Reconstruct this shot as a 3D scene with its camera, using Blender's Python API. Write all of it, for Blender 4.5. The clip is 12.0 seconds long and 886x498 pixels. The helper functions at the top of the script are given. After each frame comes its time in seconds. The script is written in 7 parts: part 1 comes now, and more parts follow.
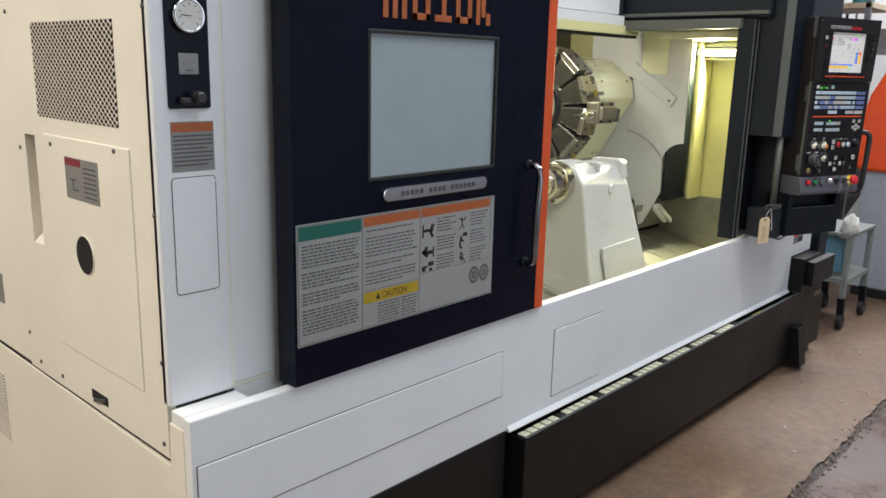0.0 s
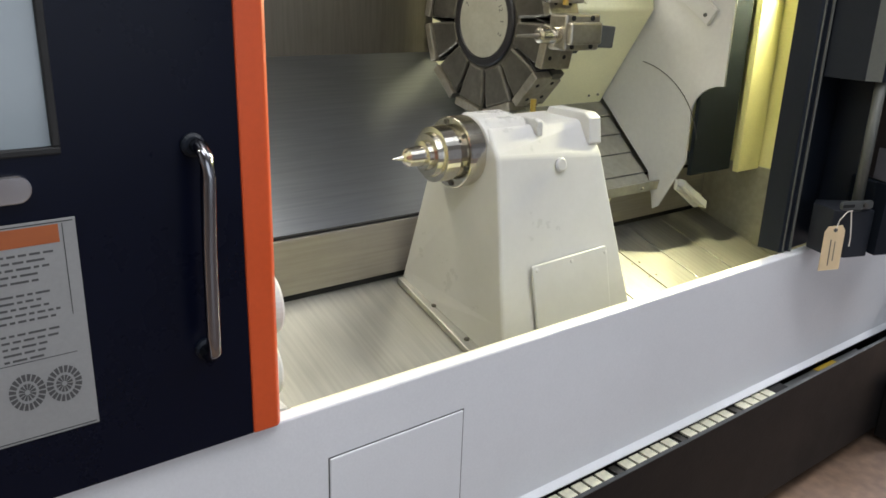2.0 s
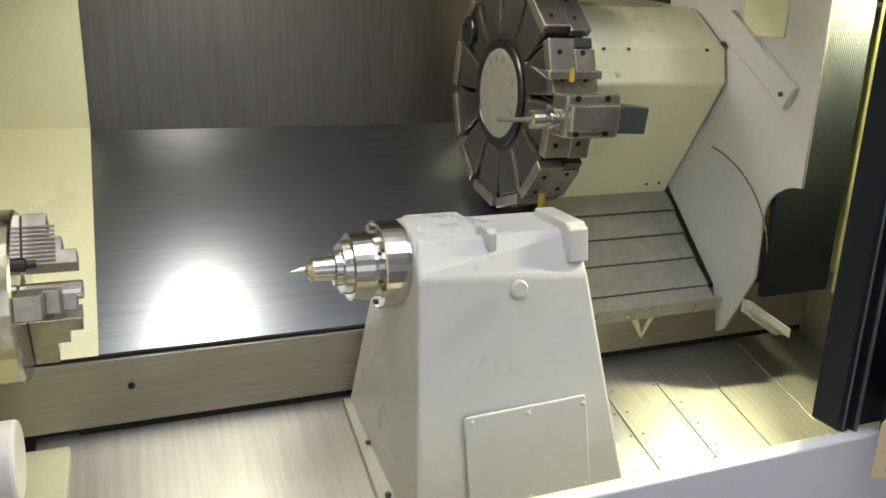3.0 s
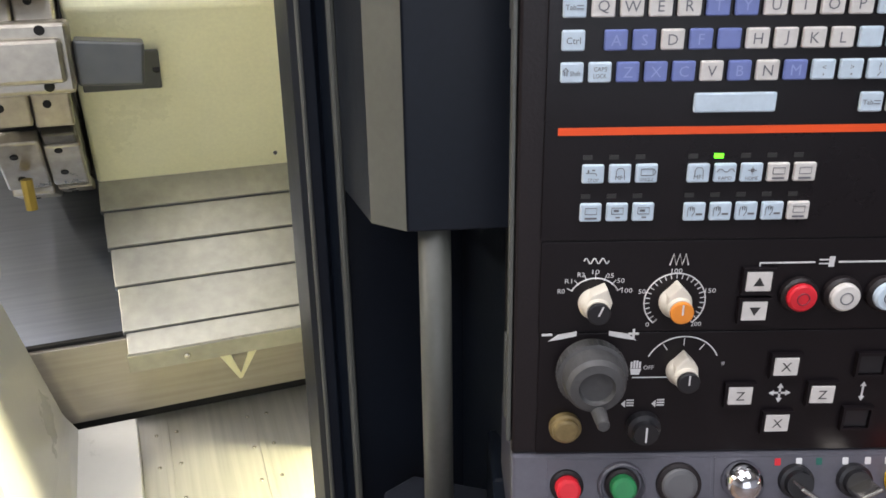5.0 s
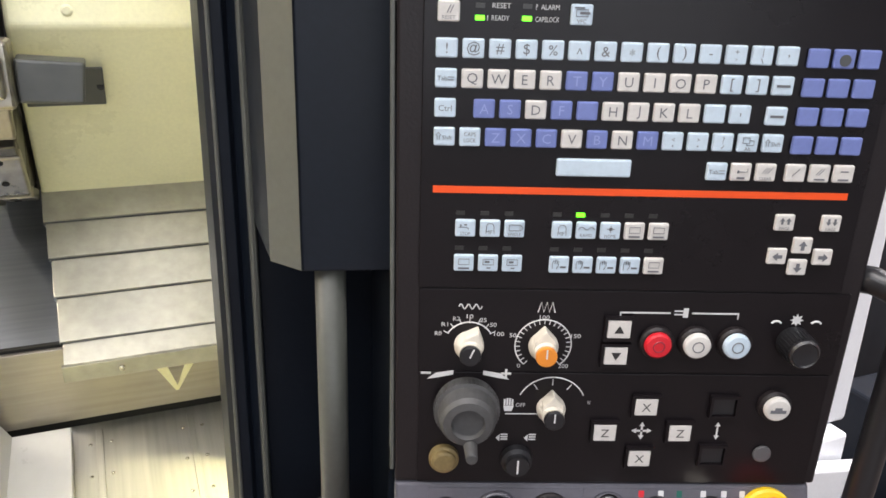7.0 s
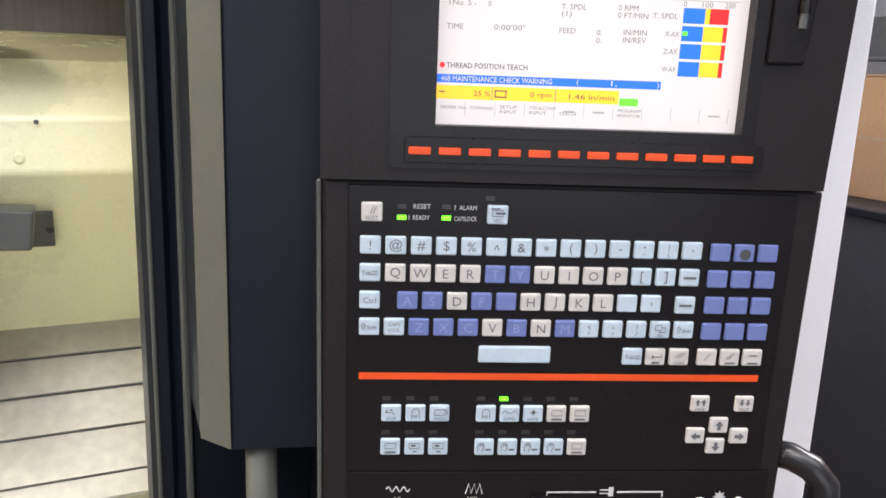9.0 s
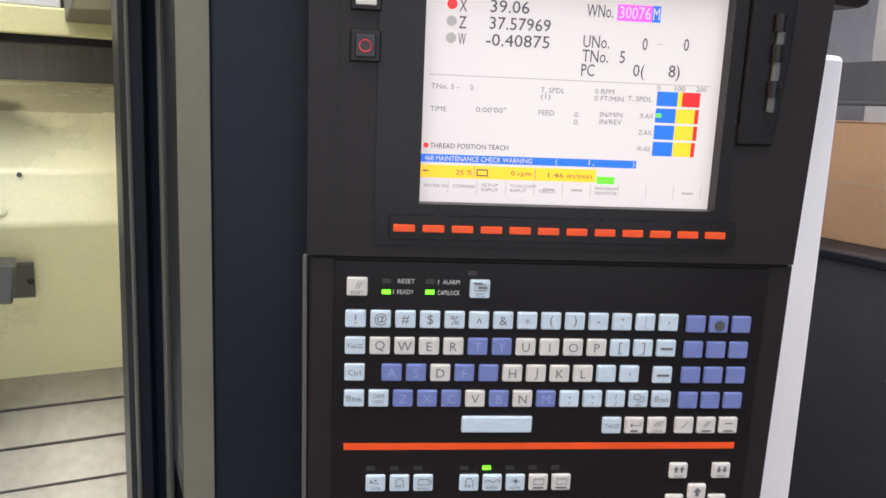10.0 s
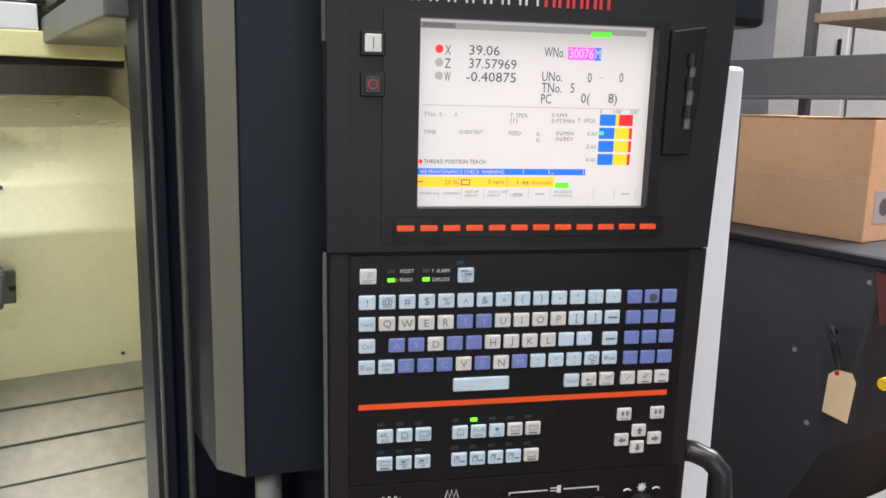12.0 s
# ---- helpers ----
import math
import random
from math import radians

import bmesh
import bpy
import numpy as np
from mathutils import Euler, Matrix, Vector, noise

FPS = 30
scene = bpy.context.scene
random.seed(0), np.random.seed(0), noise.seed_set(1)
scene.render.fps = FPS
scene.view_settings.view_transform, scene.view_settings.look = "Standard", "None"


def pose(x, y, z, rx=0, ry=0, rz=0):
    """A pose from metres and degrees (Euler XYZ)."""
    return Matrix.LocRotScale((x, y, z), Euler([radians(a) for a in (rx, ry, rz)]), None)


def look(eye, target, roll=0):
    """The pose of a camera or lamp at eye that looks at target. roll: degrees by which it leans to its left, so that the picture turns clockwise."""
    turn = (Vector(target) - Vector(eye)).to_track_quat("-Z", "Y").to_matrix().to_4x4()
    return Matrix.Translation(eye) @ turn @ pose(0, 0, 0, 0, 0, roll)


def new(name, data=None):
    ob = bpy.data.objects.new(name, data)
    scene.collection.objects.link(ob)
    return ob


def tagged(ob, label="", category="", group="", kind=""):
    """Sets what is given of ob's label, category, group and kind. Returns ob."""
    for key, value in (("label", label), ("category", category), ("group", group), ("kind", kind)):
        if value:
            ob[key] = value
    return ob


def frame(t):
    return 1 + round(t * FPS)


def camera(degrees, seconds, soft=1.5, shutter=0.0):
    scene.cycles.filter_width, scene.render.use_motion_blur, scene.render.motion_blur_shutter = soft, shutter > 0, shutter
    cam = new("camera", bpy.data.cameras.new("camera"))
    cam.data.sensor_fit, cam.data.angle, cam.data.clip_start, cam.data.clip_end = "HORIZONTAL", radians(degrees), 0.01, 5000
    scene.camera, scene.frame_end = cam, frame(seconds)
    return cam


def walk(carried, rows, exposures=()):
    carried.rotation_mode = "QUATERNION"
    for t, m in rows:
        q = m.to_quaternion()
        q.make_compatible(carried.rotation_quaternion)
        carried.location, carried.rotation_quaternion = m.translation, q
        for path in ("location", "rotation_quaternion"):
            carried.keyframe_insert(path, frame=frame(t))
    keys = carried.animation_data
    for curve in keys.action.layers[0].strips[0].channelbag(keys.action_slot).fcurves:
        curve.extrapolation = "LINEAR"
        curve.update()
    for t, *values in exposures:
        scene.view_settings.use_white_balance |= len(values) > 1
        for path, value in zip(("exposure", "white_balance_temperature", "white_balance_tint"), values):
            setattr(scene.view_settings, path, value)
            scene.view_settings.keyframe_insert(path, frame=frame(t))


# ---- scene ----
cam = camera(58.4, 12.0, soft=1.6, shutter=0.0)

PATH = [
    (0, (-0.995, -1.944, 1.509), (0.434, -0.618, 1.062), 1.4),
    (0.5, (-0.758, -1.838, 1.503), (0.642, -0.505, 0.992), 1.6),
    (1, (-0.385, -1.796, 1.485), (0.966, -0.435, 0.918), 1.9),
    (1.5, (0.048, -1.685, 1.441), (1.338, -0.292, 0.811), 2.2),
    (2, (0.506, -1.552, 1.448), (1.67, -0.057, 0.807), 1.9),
    (2.5, (0.902, -1.533, 1.522), (1.806, 0.146, 0.919), 1.3),
    (2.7, (1.038, -1.512, 1.533), (1.85, 0.213, 0.935), 1.5),
    (4.3, (2.082, -1.303, 1.533), (2.675, 0.552, 1.08), 1.4),
    (4.5, (2.183, -1.243, 1.515), (2.804, 0.59, 1.009), 0.2),
    (5, (2.337, -1.214, 1.455), (3.01, 0.533, 0.752), -0.8),
    (5.5, (2.379, -1.235, 1.421), (3.093, 0.427, 0.568), 0.1),
    (6, (2.392, -1.26, 1.427), (3.132, 0.379, 0.55), 1.0),
    (6.5, (2.395, -1.269, 1.459), (3.137, 0.409, 0.662), 1.5),
    (7, (2.388, -1.268, 1.499), (3.126, 0.458, 0.809), 1.7),
    (7.2, (2.384, -1.271, 1.509), (3.127, 0.469, 0.859), 1.9),
    (8.8, (2.408, -1.285, 1.55), (3.24, 0.483, 1.125), 1.9),
    (9, (2.413, -1.279, 1.564), (3.255, 0.482, 1.128), 2.1),
    (9.5, (2.414, -1.279, 1.582), (3.282, 0.478, 1.182), 2.1),
    (10, (2.406, -1.285, 1.596), (3.298, 0.471, 1.244), 2.3),
    (10.5, (2.392, -1.3, 1.61), (3.312, 0.447, 1.29), 2.2),
    (11, (2.377, -1.311, 1.624), (3.331, 0.419, 1.316), 2.1),
    (11.5, (2.316, -1.328, 1.635), (3.315, 0.375, 1.315), 1.8),
    (12, (2.29, -1.38, 1.62), (3.343, 0.283, 1.259), 1.3),
]
EXPOSURES = [(0, -0.17, 6500, 8), (0.5, -0.15, 6500, 8), (1.0, 0.05, 6500, 9), (1.5, 0.0, 6500, 10), (2.0, -0.2, 6500, 11), (2.5, -0.6, 6500, 12), (4.3, 0.05, 6500, 12), (4.6, 0.08, 6550, 13), (5.5, 0.35, 6650, 17), (7.0, 0.45, 6900, 14), (9.0, 0.4, 6800, 15), (11.0, 0.13, 6800, 15), (12, 0.2, 6800, 12)]
walk(cam, [(t, look(eye, target, roll)) for t, eye, target, roll in PATH], EXPOSURES)

# ---- light ----
world = bpy.data.worlds.new("hall_air")
scene.world = world
world.use_nodes = True
world.node_tree.nodes["Background"].inputs[0].default_value = (0.55, 0.6, 0.68, 1)
world.node_tree.nodes["Background"].inputs[1].default_value = 0.03


def area_lamp(name, at, target, sx, sy, watts, colour, spread=180):
    data = bpy.data.lights.new(name, "AREA")
    data.spread = math.radians(spread)
    data.shape, data.size, data.size_y, data.energy, data.color = "RECTANGLE", sx, sy, watts, colour
    ob = new(name, data)
    ob.matrix_world = look(at, target)
    return ob


COOL, WARM, GREENISH = (0.86, 0.93, 1.0), (1.0, 0.92, 0.78), (1.0, 0.95, 0.78)
area_lamp("ceiling_lamp_light", (-0.2, -2.6, 4.2), (-0.2, -2.6, 0), 1.2, 2.4, 58, COOL)
area_lamp("ceiling_lamp_light", (3.2, -2.6, 4.2), (3.2, -2.6, 0), 1.2, 2.4, 46, COOL)
area_lamp("ceiling_lamp_light", (-3.2, 0.4, 4.2), (-3.2, 0.4, 0), 1.2, 2.4, 300, WARM)
area_lamp("ceiling_lamp_light", (6.2, -0.6, 4.2), (6.2, -0.6, 0), 1.2, 2.4, 360, (0.95, 0.95, 1.0))
# invented fill lamp that brightens and cools the machine front
area_lamp("added_front_fill", (1.0, -5.9, 2.0), (1.0, 0, 1.2), 4.0, 3.2, 74, (0.82, 0.9, 1.0))
area_lamp("work_lamp_light", (2.93, -0.125, 1.612), (2.2, 0.1, 1.25), 0.03, 0.22, 48, (1.0, 0.95, 0.56), 150)
# unseen lamp, added to account for the glow on the slant sheet
area_lamp("work_lamp_light", (1.42, 0.30, 1.955), (2.05, 0.20, 1.0), 0.34, 0.05, 12, GREENISH)
area_lamp("ceiling_lamp_light", (1.8, -1.2, 4.2), (1.8, -1.2, 0), 1.2, 2.4, 84, (0.97, 0.97, 1.0))

# ---- materials ----


def material(name, colour, rough=0.5, metal=0.0, grain=0.06, scale=30.0, stain=0.08, stain_scale=2.5, bump=0.05,
             coat=0.0, stretch=(1, 1, 1), spec=0.5, second=None, second_amount=0.0, rough_var=0.08, detail=8):
    m = bpy.data.materials.new(name)
    m.use_nodes = True
    nt = m.node_tree
    n, l = nt.nodes, nt.links
    b = n["Principled BSDF"]
    b.inputs["Metallic"].default_value = metal
    b.inputs["Specular IOR Level"].default_value = spec
    b.inputs["Coat Weight"].default_value = coat
    b.inputs["Coat Roughness"].default_value = 0.08
    tc = n.new("ShaderNodeTexCoord")
    mp = n.new("ShaderNodeMapping")
    mp.inputs["Scale"].default_value = stretch
    l.new(tc.outputs["Object"], mp.inputs["Vector"])
    fine = n.new("ShaderNodeTexNoise")
    fine.inputs["Scale"].default_value, fine.inputs["Detail"].default_value = scale, 6
    l.new(mp.outputs[0], fine.inputs["Vector"])
    broad = n.new("ShaderNodeTexNoise")
    broad.inputs["Scale"].default_value, broad.inputs["Detail"].default_value = stain_scale, detail
    broad.inputs["Roughness"].default_value = 0.65
    l.new(tc.outputs["Object"], broad.inputs["Vector"])
    base = n.new("ShaderNodeRGB")
    base.outputs[0].default_value = (*colour, 1)
    source = base.outputs[0]
    if second:
        ramp = n.new("ShaderNodeMapRange")
        ramp.inputs[1].default_value, ramp.inputs[2].default_value = 0.42, 0.68
        ramp.inputs[4].default_value = second_amount
        l.new(broad.outputs[0], ramp.inputs[0])
        mixed = n.new("ShaderNodeMix")
        mixed.data_type = "RGBA"
        l.new(ramp.outputs[0], mixed.inputs[0])
        l.new(source, mixed.inputs[6])
        mixed.inputs[7].default_value = (*second, 1)
        source = mixed.outputs[2]
    for tex, amount in ((fine, grain), (broad, stain)):
        rng = n.new("ShaderNodeMapRange")
        rng.inputs[1].default_value, rng.inputs[2].default_value = 0.3, 0.7
        rng.inputs[3].default_value, rng.inputs[4].default_value = 1 - amount, 1 + amount
        l.new(tex.outputs[0], rng.inputs[0])
        mul = n.new("ShaderNodeVectorMath")
        mul.operation = "SCALE"
        l.new(source, mul.inputs[0])
        l.new(rng.outputs[0], mul.inputs["Scale"])
        source = mul.outputs[0]
    l.new(source, b.inputs["Base Color"])
    rr = n.new("ShaderNodeMapRange")
    rr.inputs[1].default_value, rr.inputs[2].default_value = 0.3, 0.7
    rr.inputs[3].default_value, rr.inputs[4].default_value = max(0.02, rough - rough_var), min(1, rough + rough_var)
    l.new(broad.outputs[0], rr.inputs[0])
    l.new(rr.outputs[0], b.inputs["Roughness"])
    bp = n.new("ShaderNodeBump")
    bp.inputs["Strength"].default_value, bp.inputs["Distance"].default_value = bump, 0.002
    l.new(fine.outputs[0], bp.inputs["Height"])
    l.new(bp.outputs[0], b.inputs["Normal"])
    return m


def glow(name, colour, strength):
    m = bpy.data.materials.new(name)
    m.use_nodes = True
    b = m.node_tree.nodes["Principled BSDF"]
    b.inputs["Base Color"].default_value = (*colour, 1)
    b.inputs["Emission Color"].default_value = (*colour, 1)
    b.inputs["Emission Strength"].default_value = strength
    b.inputs["Roughness"].default_value = 0.3
    return m


WHITE = material("white_machine_paint", (0.74, 0.75, 0.77), 0.38, grain=0.02, scale=220, stain=0.035, bump=0.12)
CREAM = material("cream_interior_paint", (0.86, 0.84, 0.57), 0.3, grain=0.03, scale=160, stain=0.06, bump=0.1)
# cream made yellower where the lamp's light falls on it
YELLOW_WALL = material("lamp_lit_interior_paint", (0.72, 0.69, 0.36), 0.4, grain=0.03, scale=160, stain=0.08, bump=0.08)
TAIL_WHITE = material("white_cast_paint", (0.62, 0.62, 0.615), 0.34, grain=0.03, scale=60, stain=0.05, bump=0.25)
CAST = material("white_tailstock_paint", (0.53, 0.53, 0.52), 0.32, grain=0.012, scale=60, stain=0.07, bump=0.10)
# the machine's white again, tinted by the warm light on the end faces
SIDE_WHITE = material("warm_lit_white_paint", (0.76, 0.72, 0.64), 0.45, grain=0.03, scale=180, stain=0.05, bump=0.15)
NAVY = material("navy_black_gloss_paint", (0.0016, 0.0028, 0.0105), 0.28, grain=0.05, scale=120, stain=0.15, bump=0.03, spec=0.16)
DARK = material("charcoal_paint", (0.0075, 0.0105, 0.0165), 0.4, spec=0.22, grain=0.06, scale=150, stain=0.12, bump=0.06)
# charcoal in a lighter copy, with caught light mixed into the colour
HOOD = material("lit_charcoal_paint", (0.085, 0.089, 0.08), 0.4, grain=0.05, scale=150, stain=0.1, bump=0.1)
HOOD_DARK = material("blue_charcoal_casting_paint", (0.018, 0.021, 0.028), 0.45, spec=0.3, grain=0.08, scale=150, stain=0.15, bump=0.12)
BLACK = material("black_conveyor_paint", (0.008, 0.0075, 0.0075), 0.42, spec=0.25, grain=0.1, scale=90, stain=0.25, stain_scale=3, bump=0.15)
PANEL = material("black_panel_plastic", (0.0078, 0.0060, 0.0072), 0.28, spec=0.28, grain=0.08, scale=300, stain=0.1, bump=0.04)
BEZEL = material("dark_bezel_plastic", (0.0135, 0.0105, 0.0115), 0.42, spec=0.3, grain=0.08, scale=400, stain=0.1, bump=0.12)
STRIP = material("grey_button_strip_plastic", (0.088, 0.086, 0.105), 0.38, grain=0.06, scale=200, stain=0.16, stain_scale=12, bump=0.06)
ORANGE = material("orange_paint", (0.62, 0.085, 0.018), 0.35, grain=0.03, scale=100, stain=0.05)
ORANGE_LINE = material("orange_inlay", (0.85, 0.085, 0.01), 0.4, grain=0.02)
STEEL = material("brushed_stainless_sheet", (0.35, 0.38, 0.44), 0.29, 0.95, grain=0.07, scale=40, stain=0.03, stain_scale=1.8,
                 bump=0.06, stretch=(0.12, 3, 3), rough_var=0.0, detail=6)
# darker, mottled copy of the steel for back wall and roof
STEEL_DARK = material("dark_mottled_steel", (0.14, 0.13, 0.115), 0.34, 0.7, grain=0.12, scale=40, stain=0.3, stain_scale=2.5,
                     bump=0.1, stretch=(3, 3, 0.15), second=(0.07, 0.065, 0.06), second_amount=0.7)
TRAY = material("worn_steel_tray", (0.46, 0.455, 0.41), 0.42, 0.8, grain=0.1, scale=30, stain=0.16, stain_scale=2.6, bump=0.08,
                stretch=(3, 0.12, 0.05), rough_var=0.12, second=(0.30, 0.29, 0.24), second_amount=0.45, detail=3)
STEP = material("warm_worn_steel_step", (0.38, 0.355, 0.33), 0.38, 0.75, grain=0.08, scale=40, stain=0.12, stain_scale=3, bump=0.06, stretch=(0.12, 3, 3), rough_var=0.05)
SLAT = material("galvanised_way_cover", (0.38, 0.375, 0.32), 0.42, 0.55, grain=0.08, scale=50, stain=0.18, stain_scale=5, bump=0.08)
MACHINED = material("machined_steel", (0.62, 0.59, 0.52), 0.2, 1.0, grain=0.06, scale=80, stain=0.1, bump=0.04)
CHROME = material("polished_chrome", (0.72, 0.72, 0.74), 0.1, 1.0, grain=0.03, stain=0.08, bump=0.01)
# chrome darkened in colour for the black door it mirrors
DARK_CHROME = material("dark_reflection_chrome", (0.30, 0.30, 0.32), 0.12, 1.0, grain=0.03, stain=0.08, bump=0.01)
TURRET = material("oiled_dark_steel", (0.125, 0.118, 0.104), 0.38, 0.8, grain=0.12, scale=60, stain=0.25, stain_scale=8, bump=0.1)
TOOLBLOCK = material("ground_tool_block_steel", (0.36, 0.335, 0.285), 0.33, 0.85, grain=0.1, scale=70, stain=0.2, stain_scale=9, bump=0.08)
DISC = material("engraved_disc_plate", (0.24, 0.235, 0.20), 0.45, 0.1, grain=0.05, scale=90, stain=0.12, stain_scale=14, bump=0.05)
GREYMET = material("grey_plate_metal", (0.10, 0.105, 0.105), 0.45, 0.5, grain=0.08, stain=0.12)
RUBBER = material("black_rubber", (0.012, 0.012, 0.012), 0.65, grain=0.1, scale=150, bump=0.2)
BELLOWS = material("teal_black_bellows_cloth", (0.016, 0.021, 0.025), 0.6, spec=0.2, grain=0.1, scale=150, stain=0.2, bump=0.1)
# near black that paints the shade inside gaps, slots and holes
HOLE = material("recess_shade_black", (0.006, 0.006, 0.006), 0.8, grain=0.0)
CONCRETE = material("stained_brown_concrete", (0.205, 0.128, 0.080), 0.5, grain=0.22, scale=26, stain=0.38, stain_scale=1.7,
                    bump=0.35, second=(0.075, 0.050, 0.038), second_amount=0.95, rough_var=0.15)
GREASE = material("greasy_grey_concrete_lane", (0.135, 0.105, 0.092), 0.36, grain=0.16, scale=14, stain=0.3, stain_scale=2.2,
                  bump=0.3, second=(0.06, 0.05, 0.05), second_amount=0.7, rough_var=0.16)
RUBBLE = material("dirty_joint_filling", (0.055, 0.042, 0.036), 0.7, grain=0.3, scale=60, stain=0.3, stain_scale=9, bump=0.6)
CRUMB = material("pale_concrete_crumb", (0.24, 0.19, 0.155), 0.8, grain=0.2, scale=60)
WALL = material("painted_block_wall", (0.36, 0.38, 0.42), 0.7, grain=0.06, scale=25, stain=0.12, bump=0.25)
CEIL = material("pale_ceiling_sheet", (0.5, 0.5, 0.48), 0.8, grain=0.05, stain=0.1)
PANE = material("milky_safety_pane", (0.30, 0.345, 0.365), 0.16, grain=0.02, scale=8, stain=0.06, stain_scale=3, bump=0.02, coat=0.4)
# white film greyed: the shade on the door is put into its colour
PAPER = material("shaded_white_film", (0.29, 0.29, 0.285), 0.45, grain=0.03, scale=200, stain=0.06)
INK = material("dark_ink", (0.02, 0.02, 0.02), 0.5, grain=0.0)
INK_SOFT = material("faded_grey_ink", (0.07, 0.07, 0.07), 0.5, grain=0.05)
GREEN_INK = material("teal_green_band", (0.004, 0.095, 0.072), 0.45, grain=0.05)
ORANGE_INK = material("warning_orange_band", (0.36, 0.095, 0.025), 0.45, grain=0.05)
YELLOW_INK = material("caution_yellow_band", (0.40, 0.27, 0.012), 0.45, grain=0.05)
MAROON_INK = material("maroon_band", (0.2, 0.02, 0.035), 0.45, grain=0.05)
SILVER = material("silver_label_film", (0.235, 0.23, 0.225), 0.42, 0.2, grain=0.05, stain=0.08)
KEY_ICE = material("pale_blue_keycap", (0.52, 0.63, 0.72), 0.35, grain=0.03, scale=300, stain=0.06, stain_scale=60)
KEY_BLUE = material("violet_blue_keycap", (0.155, 0.20, 0.46), 0.35, grain=0.03, scale=300, stain=0.06, stain_scale=60)
KEY_IVORY = material("ivory_keycap", (0.62, 0.60, 0.57), 0.35, grain=0.03, scale=300, stain=0.06, stain_scale=60)
LEGEND = material("white_legend_ink", (0.62, 0.62, 0.62), 0.5, grain=0.02)
LEGEND_GREY = material("grey_legend_ink", (0.13, 0.135, 0.15), 0.5, grain=0.02)
LEGEND_BLUE = material("light_blue_legend_ink", (0.27, 0.33, 0.6), 0.5, grain=0.02)
RED_BTN = material("red_button_plastic", (0.62, 0.018, 0.03), 0.35, grain=0.02)
GREEN_BTN = material("green_button_plastic", (0.02, 0.20, 0.07), 0.3, grain=0.03)
GREY_BTN = material("grey_button_plastic", (0.09, 0.09, 0.095), 0.4, grain=0.03)
YELLOW = material("yellow_plastic", (0.75, 0.5, 0.01), 0.4, grain=0.02)
AMBER = material("orange_knob_cap", (0.75, 0.25, 0.03), 0.4, grain=0.04)
KNOB_WHITE = material("off_white_knob", (0.62, 0.58, 0.5), 0.38, grain=0.04)
KNOB_BLACK = material("black_knob", (0.012, 0.012, 0.014), 0.32, grain=0.05)
KNOB_GREY = material("worn_grey_handwheel", (0.055, 0.055, 0.056), 0.5, grain=0.12, scale=200)
GOLD = material("worn_brass_button", (0.24, 0.18, 0.08), 0.42, 0.3, grain=0.15, scale=200)
CARD = material("corrugated_cardboard", (0.46, 0.28, 0.16), 0.8, grain=0.05, scale=90, stain=0.08, bump=0.15)
MANILA = material("manila_tag_card", (0.70, 0.54, 0.33), 0.75, grain=0.04, stain=0.06)
MAROON_PLATE = material("dark_red_enamel", (0.09, 0.012, 0.014), 0.45, grain=0.06, stain=0.15)
TEAL = material("teal_enamel", (0.03, 0.2, 0.23), 0.4, grain=0.06)
CABINET = material("black_blue_cabinet_paint", (0.035, 0.038, 0.046), 0.45, spec=0.3, grain=0.06, stain=0.15)
CART = material("grey_green_cart_paint", (0.2, 0.22, 0.21), 0.5, grain=0.08)
CART_BLUE = material("blue_cart_panel", (0.12, 0.27, 0.36), 0.5, grain=0.08)
GREYBEAM = material("grey_steel_beam_paint", (0.12, 0.13, 0.145), 0.55, grain=0.06)
PALEGREY = material("pale_grey_locker_paint", (0.42, 0.42, 0.42), 0.5, grain=0.04, stain=0.08)
CLOTH = material("white_rag", (0.6, 0.58, 0.54), 0.9, grain=0.1, bump=0.3)
TAN = material("tan_shelf_board", (0.4, 0.33, 0.24), 0.7, grain=0.1)
WIRE = material("silver_mesh_wire", (0.74, 0.69, 0.62), 0.45, 0.1, grain=0.05)
BRASS = material("brass_coolant_nozzle", (0.55, 0.4, 0.1), 0.3, 0.8, grain=0.05)
# slat colour raised so the zinc reads as lit within the trough
SLATLIT = material("lit_zinc_slat", (0.74, 0.72, 0.56), 0.35, 0.1, grain=0.1, scale=60, stain=0.2, stain_scale=9)
BLUEPAPER = material("blue_card_print", (0.09, 0.10, 0.30), 0.6, grain=0.05)
LED_ON = glow("green_led", (0.1, 1.0, 0.02), 2.2)
LED_OFF = material("unlit_led", (0.03, 0.03, 0.028), 0.3, grain=0.0)
SCREEN = glow("lit_screen_white", (0.55, 0.525, 0.52), 0.56)
S_BLUE, S_YELLOW = glow("screen_blue", (0.0, 0.12, 0.62), 0.7), glow("screen_yellow", (0.78, 0.45, 0.015), 0.75)
S_RED, S_GREEN = glow("screen_red", (0.8, 0.01, 0.01), 0.9), glow("screen_green", (0.08, 0.75, 0.02), 0.9)
S_PINK, S_GREY = glow("screen_pink", (0.85, 0.1, 0.75), 0.6), glow("screen_grey", (0.30, 0.29, 0.28), 0.6)
S_INK = glow("screen_ink", (0.045, 0.045, 0.05), 0.4)
S_SOFT = glow("screen_faint_ink", (0.16, 0.155, 0.16), 0.6)
TUBE = glow("lamp_tube", (1.0, 0.93, 0.6), 7.0)
CEIL_TUBE = glow("ceiling_tube", (0.95, 0.98, 1.0), 3.0)

# ---- builders ----
ORIGIN = {}


